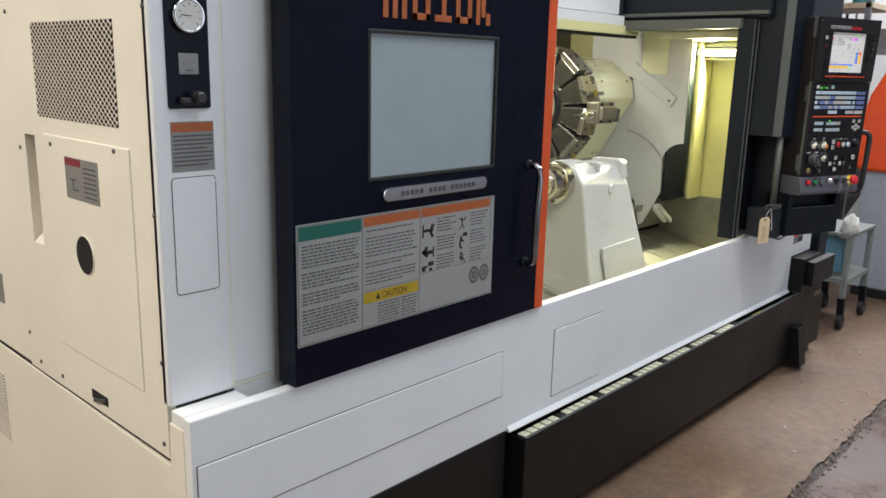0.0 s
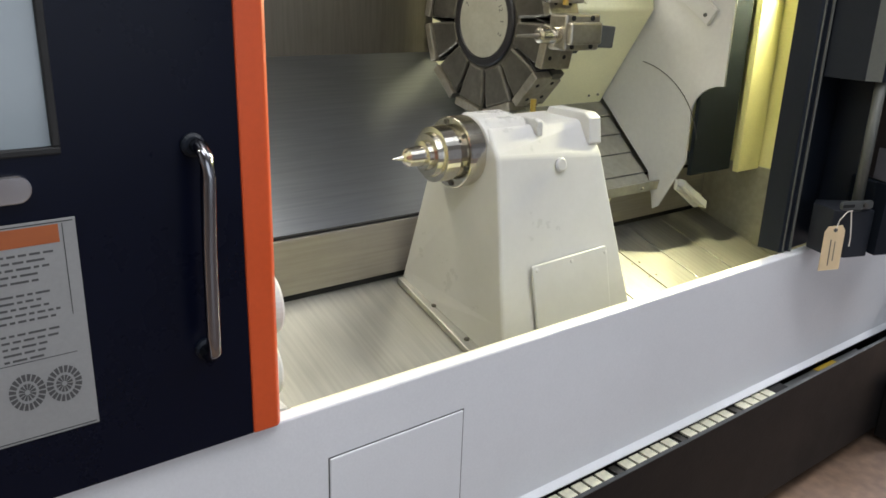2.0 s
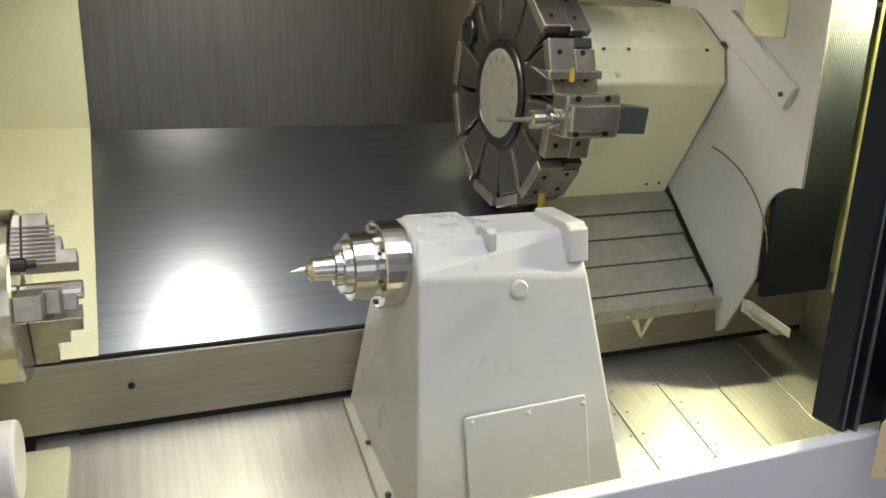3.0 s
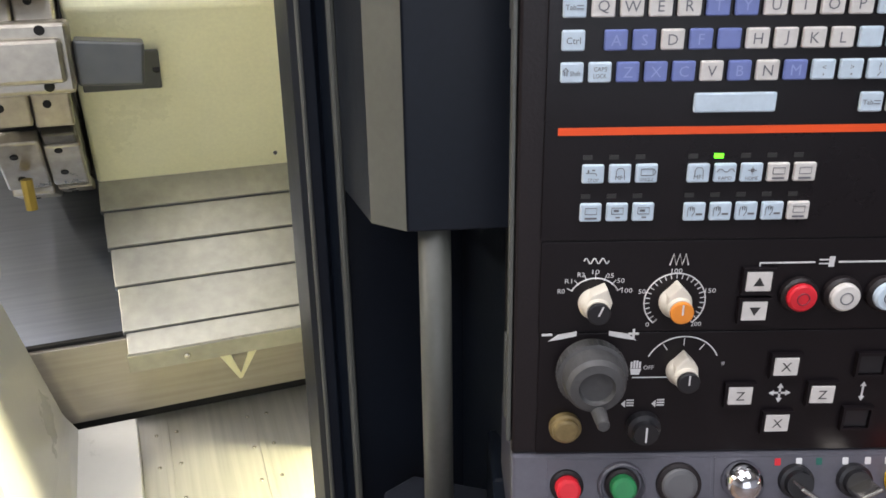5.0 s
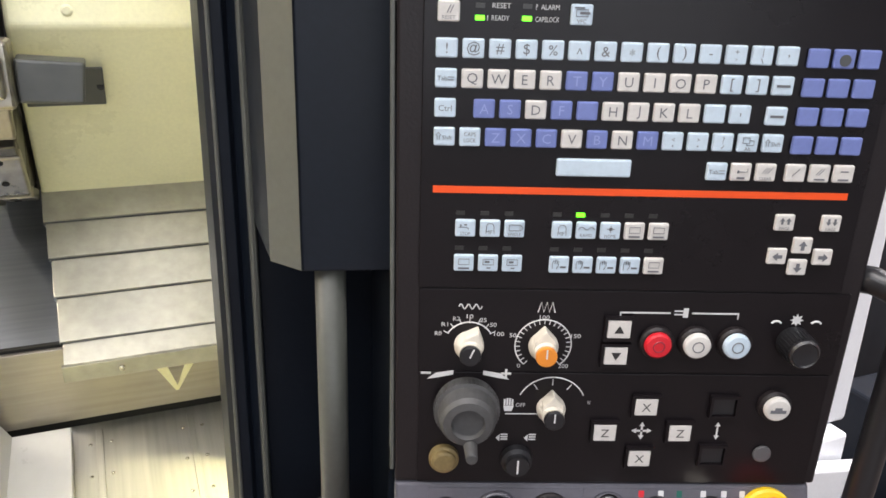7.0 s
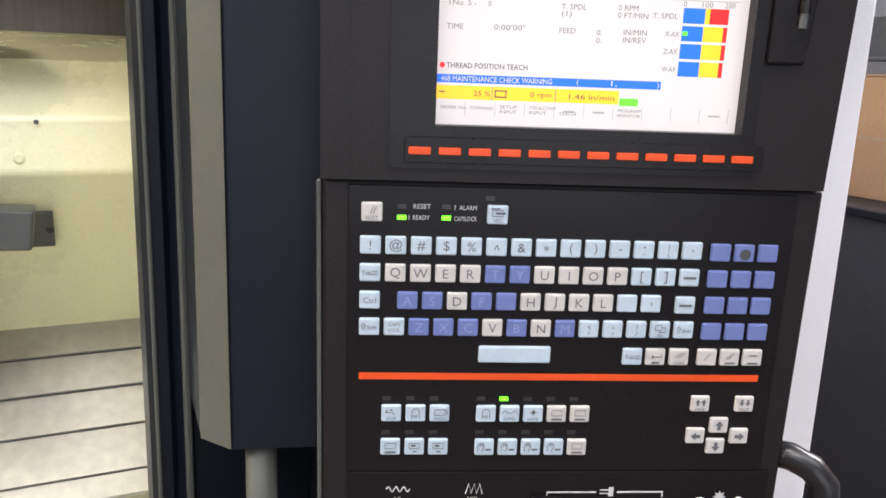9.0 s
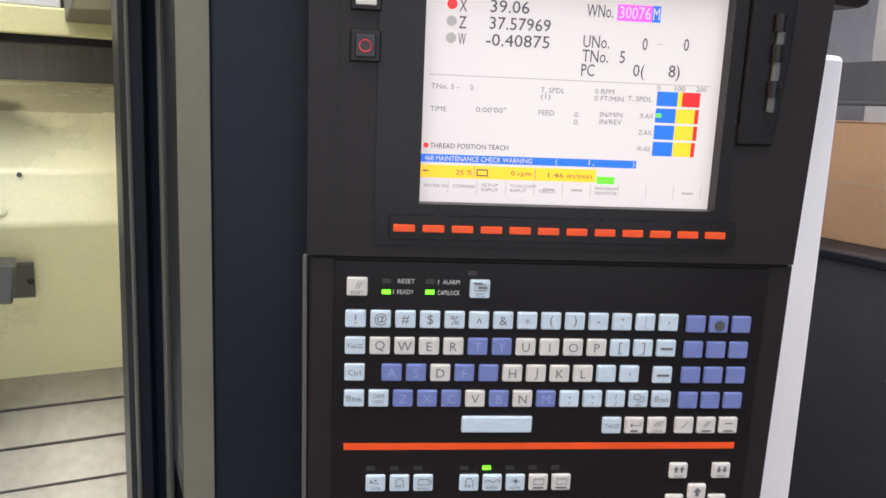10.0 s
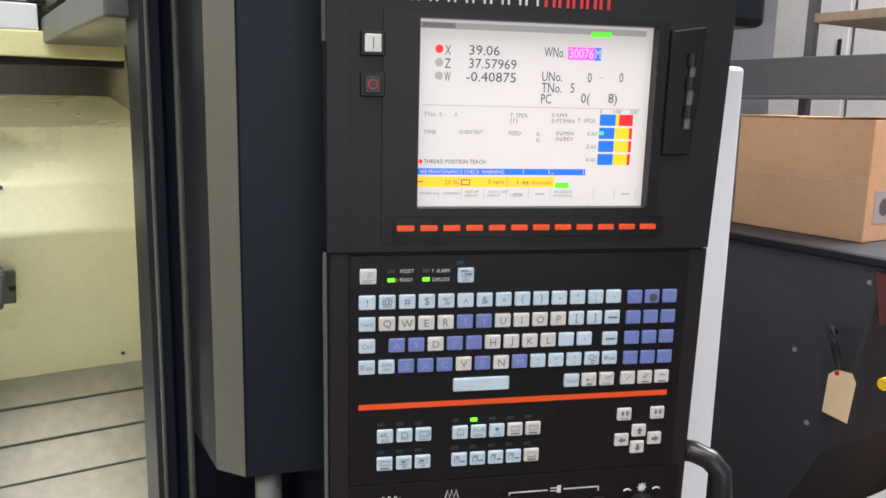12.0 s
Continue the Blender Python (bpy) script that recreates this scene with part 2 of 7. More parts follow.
def thing(name, at, label, category, group="", kind="", m=None):
    ob = new(name)
    ob.empty_display_size = 0.05
    if m is None:
        ob.location = at
        ORIGIN[ob.name] = Vector(at)
    else:
        ob.matrix_world = m
        ORIGIN[ob.name] = Vector((0, 0, 0))
    return tagged(ob, label, category, group, kind)


def root_of(ob):
    while ob.parent:
        ob = ob.parent
    return ob


def part(name, bm, mat, parent, label="", smooth=False, kind=""):
    bmesh.ops.translate(bm, verts=bm.verts, vec=-ORIGIN[root_of(parent).name])
    me = bpy.data.meshes.new(name)
    bm.to_mesh(me)
    bm.free()
    me.materials.append(mat)
    if smooth:
        for p in me.polygons:
            p.use_smooth = True
    ob = new(name, me)
    ob.parent = parent
    return tagged(ob, label, kind=kind)


def placed(name, me, parent, at, label="", turn=0.0):
    """A piece that shares its mesh: at is in the parent's own frame."""
    ob = new(name, me)
    ob.parent = parent
    ob.location = at
    ob.rotation_euler = (0, 0, turn)
    return tagged(ob, label)


def mesh_of(name, bm, mat, smooth=False):
    me = bpy.data.meshes.new(name)
    bm.to_mesh(me)
    bm.free()
    me.materials.append(mat)
    if smooth:
        for p in me.polygons:
            p.use_smooth = True
    return me


def soften(bm, width, segments=2, angle=0.6):
    if width <= 0:
        return bm
    edges = [e for e in bm.edges if len(e.link_faces) == 2 and e.calc_face_angle(0) > angle]
    bmesh.ops.bevel(bm, geom=edges, offset=width, segments=segments, profile=0.5, affect="EDGES", clamp_overlap=True)
    return bm


def merge(bm, other):
    me = bpy.data.meshes.new("joined")
    other.to_mesh(me)
    other.free()
    bm.from_mesh(me)
    bpy.data.meshes.remove(me)
    return bm


def box(x0, x1, y0, y1, z0, z1, r=0.003, bm=None, seg=2):
    b = bmesh.new()
    bmesh.ops.create_cube(b, size=1, matrix=Matrix.Translation(((x0 + x1) / 2, (y0 + y1) / 2, (z0 + z1) / 2))
                          @ Matrix.Diagonal((abs(x1 - x0), abs(y1 - y0), abs(z1 - z0), 1)))
    soften(b, min(r, abs(x1 - x0) / 2.2, abs(y1 - y0) / 2.2, abs(z1 - z0) / 2.2), seg)
    return merge(bm, b) if bm else b


def prism(points, axis, a0, a1, r=0.0, bm=None, seg=2):
    """Points in the plane across the axis: x gives (y, z), y gives (x, z), z gives (x, y)."""
    b = bmesh.new()

    def put(p, a):
        return {"x": (a, p[0], p[1]), "y": (p[0], a, p[1]), "z": (p[0], p[1], a)}[axis]

    low, high = [b.verts.new(put(p, a0)) for p in points], [b.verts.new(put(p, a1)) for p in points]
    b.faces.new(low), b.faces.new(high)
    for k in range(len(points)):
        j = (k + 1) % len(points)
        b.faces.new((low[k], low[j], high[j], high[k]))
    bmesh.ops.recalc_face_normals(b, faces=b.faces)
    soften(b, r, seg)
    return merge(bm, b) if bm else b


TURN = {"x": Matrix.Rotation(radians(90), 4, "Y"), "y": Matrix.Rotation(radians(-90), 4, "X"), "z": Matrix.Identity(4)}


def rod(c, axis, r, length, r2=None, seg=24, bevel=0.0, bm=None):
    """A cylinder or cone from c along the axis."""
    b = bmesh.new()
    bmesh.ops.create_cone(b, cap_ends=True, segments=seg, radius1=r, radius2=r if r2 is None else r2, depth=length,
                          matrix=Matrix.Translation(c) @ TURN[axis] @ Matrix.Translation((0, 0, length / 2)))
    soften(b, bevel, 2, 0.9)
    return merge(bm, b) if bm else b


def lathe(c, axis, profile, seg=32):
    """Profile rows: distance along the axis, radius."""
    b = bmesh.new()
    rings = []
    m = Matrix.Translation(c) @ TURN[axis]
    for h, r in profile:
        rings.append([b.verts.new(m @ Vector((max(r, 1e-4) * math.cos(2 * math.pi * k / seg), max(r, 1e-4) * math.sin(2 * math.pi * k / seg), h)))
                      for k in range(seg)])
    for a, d in zip(rings, rings[1:]):
        for k in range(seg):
            b.faces.new((a[k], a[(k + 1) % seg], d[(k + 1) % seg], d[k]))
    b.faces.new(rings[0]), b.faces.new(rings[-1])
    bmesh.ops.recalc_face_normals(b, faces=b.faces)
    return b


def pipe(points, r, seg=12, bm=None):
    b = bmesh.new()
    pts = [Vector(p) for p in points]
    rings = []
    for k, p in enumerate(pts):
        d = (pts[min(k + 1, len(pts) - 1)] - pts[max(k - 1, 0)]).normalized()
        side = d.cross(Vector((0.31, 0.2, 0.93))).normalized()
        up = side.cross(d)
        rings.append([b.verts.new(p + r * (math.cos(a) * side + math.sin(a) * up)) for a in [2 * math.pi * j / seg for j in range(seg)]])
    for a, d in zip(rings, rings[1:]):
        for k in range(seg):
            b.faces.new((a[k], a[(k + 1) % seg], d[(k + 1) % seg], d[k]))
    b.faces.new(rings[0]), b.faces.new(rings[-1])
    bmesh.ops.recalc_face_normals(b, faces=b.faces)
    return merge(bm, b) if bm else b


def rounded(w, h, r, n=5):
    """Outline of a rounded rectangle about the origin."""
    out = []
    for cx, cy, a0 in ((w / 2 - r, h / 2 - r, 0), (-w / 2 + r, h / 2 - r, 90), (-w / 2 + r, -h / 2 + r, 180), (w / 2 - r, -h / 2 + r, 270)):
        out += [(cx + r * math.cos(radians(a0 + 90 * k / n)), cy + r * math.sin(radians(a0 + 90 * k / n))) for k in range(n + 1)]
    return out


def words(text, height, width=None, depth=0.0004):
    """A flat bmesh of the text, centred, in the x-y plane."""
    cu = bpy.data.curves.new("words", "FONT")
    cu.body, cu.align_x, cu.align_y, cu.resolution_u = text, "CENTER", "CENTER", 2
    ob = bpy.data.objects.new("words", cu)
    me = bpy.data.meshes.new_from_object(ob)
    b = bmesh.new()
    b.from_mesh(me)
    bpy.data.objects.remove(ob), bpy.data.curves.remove(cu), bpy.data.meshes.remove(me)
    xs, ys = [v.co.x for v in b.verts], [v.co.y for v in b.verts]
    cx, cy = (min(xs) + max(xs)) / 2, (min(ys) + max(ys)) / 2
    s = height / 0.7
    sx = width / (max(xs) - min(xs)) if width else s
    for v in b.verts:
        v.co = ((v.co.x - cx) * sx, (v.co.y - cy) * s, 0)
    return b


def moved(b, m):
    bmesh.ops.transform(b, matrix=m, verts=b.verts)
    return b


FRONT = Matrix.Rotation(radians(90), 4, "X")                      # x-y plane to x-z, facing -y
ENDFACE = Matrix.Rotation(radians(-90), 4, "Z") @ FRONT           # facing -x


def at_front(b, x, y, z):
    return moved(b, Matrix.Translation((x, y, z)) @ FRONT)


def bars(rows, thick):
    """Bars that stand in for lines of writing: x0, x1, y, height, in the x-y plane."""
    b = bmesh.new()
    for x0, x1, y, h in rows:
        box(x0, x1, y - h / 2, y + h / 2, 0, thick, 0, b)
    return b


def frame_plate(x0, x1, z0, z1, holes, y0, y1):
    """A wall slab in x-z with rectangular holes, cut into clean cells."""
    b = bmesh.new()
    xs = sorted({x0, x1, *[h[0] for h in holes], *[h[1] for h in holes]})
    zs = sorted({z0, z1, *[h[2] for h in holes], *[h[3] for h in holes]})
    verts = {}

    def vert(i, k, y):
        return verts.setdefault((i, k, y), b.verts.new((xs[i], y, zs[k]))) if (i, k, y) not in verts else verts[(i, k, y)]

    solid = {(i, k) for i in range(len(xs) - 1) for k in range(len(zs) - 1)
             if not any(h[0] - 1e-6 < (xs[i] + xs[i + 1]) / 2 < h[1] + 1e-6 and h[2] - 1e-6 < (zs[k] + zs[k + 1]) / 2 < h[3] + 1e-6 for h in holes)}
    for i, k in solid:
        for y in (y0, y1):
            b.faces.new([vert(i, k, y), vert(i + 1, k, y), vert(i + 1, k + 1, y), vert(i, k + 1, y)])
        for di, dk, ends in ((-1, 0, ((i, k), (i, k + 1))), (1, 0, ((i + 1, k), (i + 1, k + 1))), (0, -1, ((i, k), (i + 1, k))), (0, 1, ((i, k + 1), (i + 1, k + 1)))):
            if (i + di, k + dk) not in solid:
                p, q = ends
                b.faces.new([vert(*p, y0), vert(*q, y0), vert(*q, y1), vert(*p, y1)])
    bmesh.ops.recalc_face_normals(b, faces=b.faces)
    return b

# ---- hall ----
X0, X1, Y0, Y1, H = -6.0, 9.0, -6.0, 5.0, 4.4


def setting(name, bm, mat, label, category):
    me = mesh_of(name, bm, mat)
    return tagged(new(name, me), label, category, kind="structure")


def ground_sheet(x0, x1, y0, y1, z, nx, ny, rough):
    b = bmesh.new()
    rows = []
    for j in range(ny + 1):
        y = y0 + (y1 - y0) * j / ny
        rows.append([b.verts.new((x0 + (x1 - x0) * i / nx, y, z + rough * noise.noise((i * 0.7, j * 0.9, 3.1)))) for i in range(nx + 1)])
    for j in range(ny):
        for i in range(nx):
            b.faces.new((rows[j][i], rows[j][i + 1], rows[j + 1][i + 1], rows[j + 1][i]))
    return b


LANE = -1.10


def slab_sheet(x0, x1, y0, y1, z, nx, ny, rough, edge):
    """A floor slab; edge names the broken side, -1 at y0 or 1 at y1."""
    b = bmesh.new()
    rows = []
    for j in range(ny + 1):
        f = (j / ny) ** 2.2 if edge < 0 else 1 - (1 - j / ny) ** 2.2
        row = []
        for i in range(nx + 1):
            x, y = x0 + (x1 - x0) * i / nx, y0 + (y1 - y0) * f
            if (edge < 0 and j == 0) or (edge > 0 and j == ny):
                y += 0.018 * noise.noise((x * 9.0, 1.7 * edge, 0.4)) + 0.010 * noise.noise((x * 31.0, 4.1 * edge, 2.2))
            row.append(b.verts.new((x, y, z + rough * noise.noise((i * 0.7, j * 0.9, 3.1)))))
        rows.append(row)
    for j in range(ny):
        for i in range(nx):
            b.faces.new((rows[j][i], rows[j][i + 1], rows[j + 1][i + 1], rows[j + 1][i]))
    return b


setting("floor", slab_sheet(X0, X1, LANE + 0.014, Y1, 0, 700, 14, 0.0006, -1), CONCRETE, "brown stained concrete workshop floor", "floor")
setting("floor_lane", slab_sheet(X0, X1, Y0, LANE - 0.022, -0.003, 700, 14, 0.0008, 1), GREASE, "greasy dark grey concrete lane of the floor", "floor")
setting("floor_joint", ground_sheet(X0, X1, LANE - 0.07, LANE + 0.06, -0.0095, 700, 4, 0.006), RUBBLE, "dirty crumbled joint between the floor slabs", "floor joint")
crumb_rng = random.Random(9)
crumbs = bmesh.new()
for k in range(420):
    x, y, r = crumb_rng.uniform(1.2, 4.6), LANE - 0.004 + crumb_rng.gauss(0, 0.022), crumb_rng.uniform(0.002, 0.007)
    lump = bmesh.ops.create_icosphere(crumbs, subdivisions=1, radius=r, matrix=Matrix.Translation((x, y, -0.001 + r * 0.3)))
    for v in lump["verts"]:
        v.co += Vector((crumb_rng.uniform(-r, r), crumb_rng.uniform(-r, r), crumb_rng.uniform(-r, r))) * 0.35
tagged(new("concrete_crumbs", mesh_of("concrete_crumbs", crumbs, CRUMB)), "pale concrete crumbs along the broken floor joint", "rubble", kind="stuff")
setting("wall_north", box(X0, X1, Y1, Y1 + 0.2, 0, H, 0), WALL, "grey painted workshop wall", "wall")
# unseen wall; its opening is added to go with the front fill
setting("wall_south", frame_plate(X0, X1, 0, H, [(-1.2, 3.2, 0.3, 3.7)], Y0 - 0.2, Y0), WALL, "grey workshop wall with an opening added for the fill lamp", "wall")
setting("wall_east", box(X1, X1 + 0.2, Y0, Y1, 0, H, 0), WALL, "grey blue painted workshop wall", "wall")
setting("wall_west", box(X0 - 0.2, X0, Y0, Y1, 0, H, 0), WALL, "grey painted workshop wall", "wall")
setting("ceiling", box(X0, X1, Y0, Y1, H, H + 0.15, 0), CEIL, "pale sheet metal workshop ceiling", "ceiling")
for cx, cy in ((-0.2, -2.6), (3.2, -2.6), (1.8, -1.2), (-3.2, 0.4), (6.2, -0.6)):
    lamp = thing("ceiling_light", (cx, cy, 4.26), "long white fluorescent ceiling light", "light", "ceiling lights")
    part("housing", box(cx - 0.62, cx + 0.62, cy - 1.22, cy + 1.22, 4.26, 4.4, 0.01), PALEGREY, lamp)
    for k in range(3):
        part("tube", rod((cx - 0.4 + 0.4 * k, cy - 1.15, 4.235), "y", 0.018, 2.3, seg=10), CEIL_TUBE, lamp)

# ---- lathe enclosure ----
lathe_body = thing("cnc_lathe", (1.6, 0.2, 0), "white and charcoal industrial CNC turning lathe with open door", "lathe")
FY, SILL, LX, RX = -0.534, 0.780, -0.234, 3.47


def body(name, bm, mat, label="", **k):
    return part(name, bm, mat, lathe_body, label, **k)


# front apron under the door
apron_panel = body("front_apron", prism([(LX, 0.40), (3.20, 0.40), (3.20, 0.588), (RX, 0.588), (RX, 0.735), (3.16, 0.795), (2.86, SILL), (LX, SILL)], "y", FY, FY + 0.03, 0.004),
                   WHITE, "long white front panel")
body("sill_top", box(LX + 0.002, -0.074, FY + 0.0305, -0.4535, SILL - 0.03, SILL, 0.002), WHITE)
body("sill_channel", box(-0.073, 2.46, FY + 0.0305, -0.455, SILL - 0.07, SILL - 0.045, 0), WHITE)
for n, (x0, x1, z0, z1) in (("access_cover", (-0.222, 0.803, 0.527, 0.672)), ("access_cover", (1.071, 1.359, 0.446, 0.679))):
    seam = part("cover_seam", box(x0 - 0.0022, x1 + 0.0022, FY - 0.0008, FY + 0.004, z0 - 0.0022, z1 + 0.0022, 0), INK_SOFT, apron_panel, "thin dark shadow gap")
    part(n, box(x0, x1, FY - 0.003, FY + 0.004, z0, z1, 0.0025), WHITE, apron_panel)
part("lower_flange", prism([(FY - 0.012, 0.40), (FY + 0.0, 0.413), (FY + 0.03, 0.413), (FY + 0.03, 0.396), (FY - 0.012, 0.396)], "x", 0.84, 3.20, 0.001), WHITE, apron_panel)
body("base_skirt", box(-0.20, 0.831, FY - 0.004, FY + 0.05, 0.05, 0.402, 0.004), BLACK, "black lower base panel")
body("inner_base", box(-0.15, 3.3, -0.48, 0.9, 0.12, 0.40, 0.01), BLACK, "black machine base")
for x in (0.0, 1.6, 3.1):
    for y in (-0.36, 0.78):
        body("levelling_foot", rod((x, y, 0), "z", 0.05, 0.12, seg=16, bevel=0.004), BLACK)

# left cabinet: front face at y -0.453, end face at x -0.234
CY = -0.453
cabinet = body("left_cabinet", box(LX + 0.0655, 0.9, CY + 0.002, 1.05, SILL + 0.002, 2.02, 0.006), SIDE_WHITE, "white end cabinet")
part("front_fascia", box(LX, -0.0772, CY, CY + 0.03, SILL + 0.003, 2.03, 0.007, seg=3), WHITE, cabinet)
part("front_fascia", box(-0.0745, 0.95, CY, CY + 0.03, 0.797, 2.03, 0.003), WHITE, cabinet)
part("fascia_foot", box(-0.0745, 0.95, CY + 0.003, CY + 0.033, SILL - 0.04, 0.7945, 0.002), WHITE, cabinet)
plate = part("gauge_panel", moved(prism(rounded(0.094, 0.44, 0.006), "z", 0, 0.004, 0.0008), Matrix.Translation((-0.155, CY, 1.635)) @ FRONT), NAVY, cabinet, "glossy black gauge panel")
gauge = part("pressure_gauge", lathe((-0.155, CY - 0.004, 1.596), "y", [(0, 0.001), (0, 0.034), (-0.012, 0.034), (-0.016, 0.031), (-0.013, 0.029), (-0.012, 0.001)], 32), CHROME, cabinet, "round chrome pressure gauge", smooth=True)
part("dial", moved(rod((0, 0, 0), "z", 0.0285, 0.001, seg=32), Matrix.Translation((-0.155, CY - 0.0165, 1.596)) @ FRONT), KEY_IVORY, gauge)
dial = bmesh.new()
for k in range(9):
    a = radians(225 - 33.75 * k)
    merge(dial, moved(box(0.019, 0.025, -0.0006, 0.0006, 0, 0.0004, 0), Matrix.Rotation(a, 4, "Z")))
merge(dial, moved(box(-0.004, 0.02, -0.0008, 0.0008, 0, 0.0006, 0), Matrix.Rotation(radians(178), 4, "Z")))
part("scale", at_front(dial, -0.155, CY - 0.0178, 1.596), INK, gauge)
part("name_plate", box(-0.177, -0.134, CY - 0.006, CY - 0.004, 1.483, 1.524, 0.0006), SILVER, cabinet)
part("name_plate_writing", at_front(bars([(-0.008, 0.009, -0.012, 0.0025), (-0.014, -0.01, 0.0, 0.002), (0.012, 0.015, 0.004, 0.002)], 0.0004), -0.155, CY - 0.0062, 1.503), INK_SOFT, cabinet)
part("regulator_knob", lathe((-0.146, CY - 0.004, 1.437), "y", [(0, 0.014), (-0.018, 0.014), (-0.02, 0.012), (-0.03, 0.012), (-0.032, 0.009), (-0.032, 0.001)], 20), KNOB_BLACK, cabinet, "black regulator knob")
part("regulator_arm", moved(box(-0.024, 0.006, -0.007, 0.007, 0, 0.016, 0.004), Matrix.Translation((-0.158, CY - 0.004, 1.431)) @ FRONT), KNOB_BLACK, cabinet)
label_a = part("warning_label", box(-0.2, -0.103, CY - 0.0012, CY, 1.287, 1.389, 0.0004), SILVER, cabinet, "silver warning label with orange band")
part("label_band", box(-0.198, -0.105, CY - 0.0018, CY - 0.001, 1.368, 1.387, 0), ORANGE_INK, label_a)
part("label_writing", at_front(bars([(-0.044, 0.044 - 0.011 * (k % 4 == 3), 0.022 - 0.0085 * k, 0.0032) for k in range(8)], 0.0004), -0.1515, CY - 0.0013, 1.338), INK_SOFT, label_a)
rec = prism(rounded(0.098, 0.245, 0.008), "z", -0.0012, 0.0012, 0.0006)
part("pressed_panel", moved(rec, Matrix.Translation((-0.153, CY, 1.152)) @ FRONT), WHITE, cabinet)
ring = pipe([(p[0], p[1], 0) for p in rounded(0.100, 0.247, 0.009)] + [(0.05, 0.11, 0)], 0.0009, 6)
part("pressed_edge", moved(ring, Matrix.Translation((-0.153, CY - 0.0006, 1.152)) @ FRONT), INK_SOFT, cabinet)

# end face
EX = LX
SWAP = Matrix(((0, 1, 0, 0), (1, 0, 0, 0), (0, 0, 1, 0), (0, 0, 0, 1)))
panel_bm = moved(frame_plate(CY + 0.012, 0.34, 0.662, 2.02, [(0.168, 0.234, 1.035, 1.318)], EX, EX + 0.02), SWAP)
bmesh.ops.recalc_face_normals(panel_bm, faces=panel_bm.faces)
side = part("end_panel", panel_bm, SIDE_WHITE, cabinet, "white end panel with a grip pocket, warm light in its colour")
part("grip_pocket", prism([(EX + 0.0205, 0.158), (EX + 0.062, 0.226), (EX + 0.062, 0.244), (EX + 0.0655, 0.244), (EX + 0.0655, 0.158)], "z", 1.0, 1.34, 0), SIDE_WHITE, cabinet)
part("pocket_end", box(EX + 0.0205, EX + 0.06, 0.234, 0.243, 1.0, 1.34, 0), SIDE_WHITE, cabinet)
part("pocket_floor", prism([(EX + 0.0005, 1.0355), (EX + 0.06, 1.095), (EX + 0.06, 1.02), (EX + 0.0205, 1.02), (EX + 0.0205, 1.0355)], "y", 0.170, 0.2325, 0), SIDE_WHITE, cabinet)
part("end_panel", box(EX + 0.001, EX + 0.02, 0.342, 1.05, 0.667, 2.02, 0.003), SIDE_WHITE, cabinet)
part("lower_end_panel", prism([(FY + 0.0305, 0.02), (1.05, 0.02), (1.05, 0.660), (CY + 0.012, 0.646), (CY + 0.008, SILL - 0.03), (FY + 0.0305, SILL - 0.031)], "x", EX, EX + 0.03, 0.003), SIDE_WHITE, cabinet)
part("seam_shadow", box(EX + 0.004, EX + 0.02, CY + 0.02, 1.0, 0.652, 0.668, 0), HOLE, cabinet)
grille = part("grille", box(EX - 0.0008, EX + 0.004, -0.302, 0.132, 1.368, 1.590, 0.001), HOLE, cabinet, "dark recessed ventilation grille")
wire = bmesh.new()
gy0, gy1, gz0, gz1 = -0.302, 0.132, 1.368, 1.590
for sign in (1, -1):
    c = -0.6
    while c < 0.9:
        lo, hi = max(gy0, c), min(gy1, c + (gz1 - gz0) / 0.75)
        if hi - lo > 0.004:
            za, zb = gz0 + (lo - c) * 0.75, gz0 + (hi - c) * 0.75
            if sign < 0:
                za, zb = gz0 + gz1 - za, gz0 + gz1 - zb
            pipe([(EX - 0.002 - 0.0008 * sign, lo, za), (EX - 0.002 - 0.0008 * sign, hi, zb)], 0.00105, 5, wire)
        c += 0.0205
part("wire_mesh", wire, WIRE, grille, "diamond wire mesh")
subdoor = part("service_door", box(EX - 0.004, EX + 0.004, -0.345, 0.11, 0.789, 1.328, 0.003), SIDE_WHITE, cabinet, "white sheet metal service door, warm light in its colour")
hole = moved(rod((0, 0, 0), "z", 0.047, 0.002, seg=32), Matrix.Translation((EX - 0.0036, -0.093, 1.056)) @ ENDFACE)
part("round_hole", hole, HOLE, subdoor, "dark round spindle hole")
torus = pipe([(0.048 * math.cos(2 * math.pi * k / 28), 0.048 * math.sin(2 * math.pi * k / 28), 0) for k in range(29)], 0.002, 6)
part("hole_rim", moved(torus, Matrix.Translation((EX - 0.005, -0.093, 1.056)) @ ENDFACE), SIDE_WHITE, subdoor)
lab = part("hazard_label", moved(box(-0.088, 0.088, -0.049, 0.049, 0, 0.0012, 0.0003), Matrix.Translation((EX - 0.004, -0.105, 1.235)) @ ENDFACE), SILVER, subdoor, "silver hazard label with maroon corner")
part("label_band", moved(box(-0.086, 0.0, 0.03, 0.047, 0, 0.0006, 0), Matrix.Translation((EX - 0.0052, -0.105, 1.235)) @ ENDFACE), MAROON_INK, lab)
pict = bars([(0.012, 0.078, 0.03 - 0.011 * k, 0.004) for k in range(7)] + [(-0.06, -0.03, -0.002, 0.004), (-0.05, -0.044, -0.016, 0.024), (-0.044, -0.02, -0.026, 0.004)], 0.0005)
part("label_writing", moved(pict, Matrix.Translation((EX - 0.0052, -0.105, 1.235)) @ ENDFACE), INK_SOFT, lab)
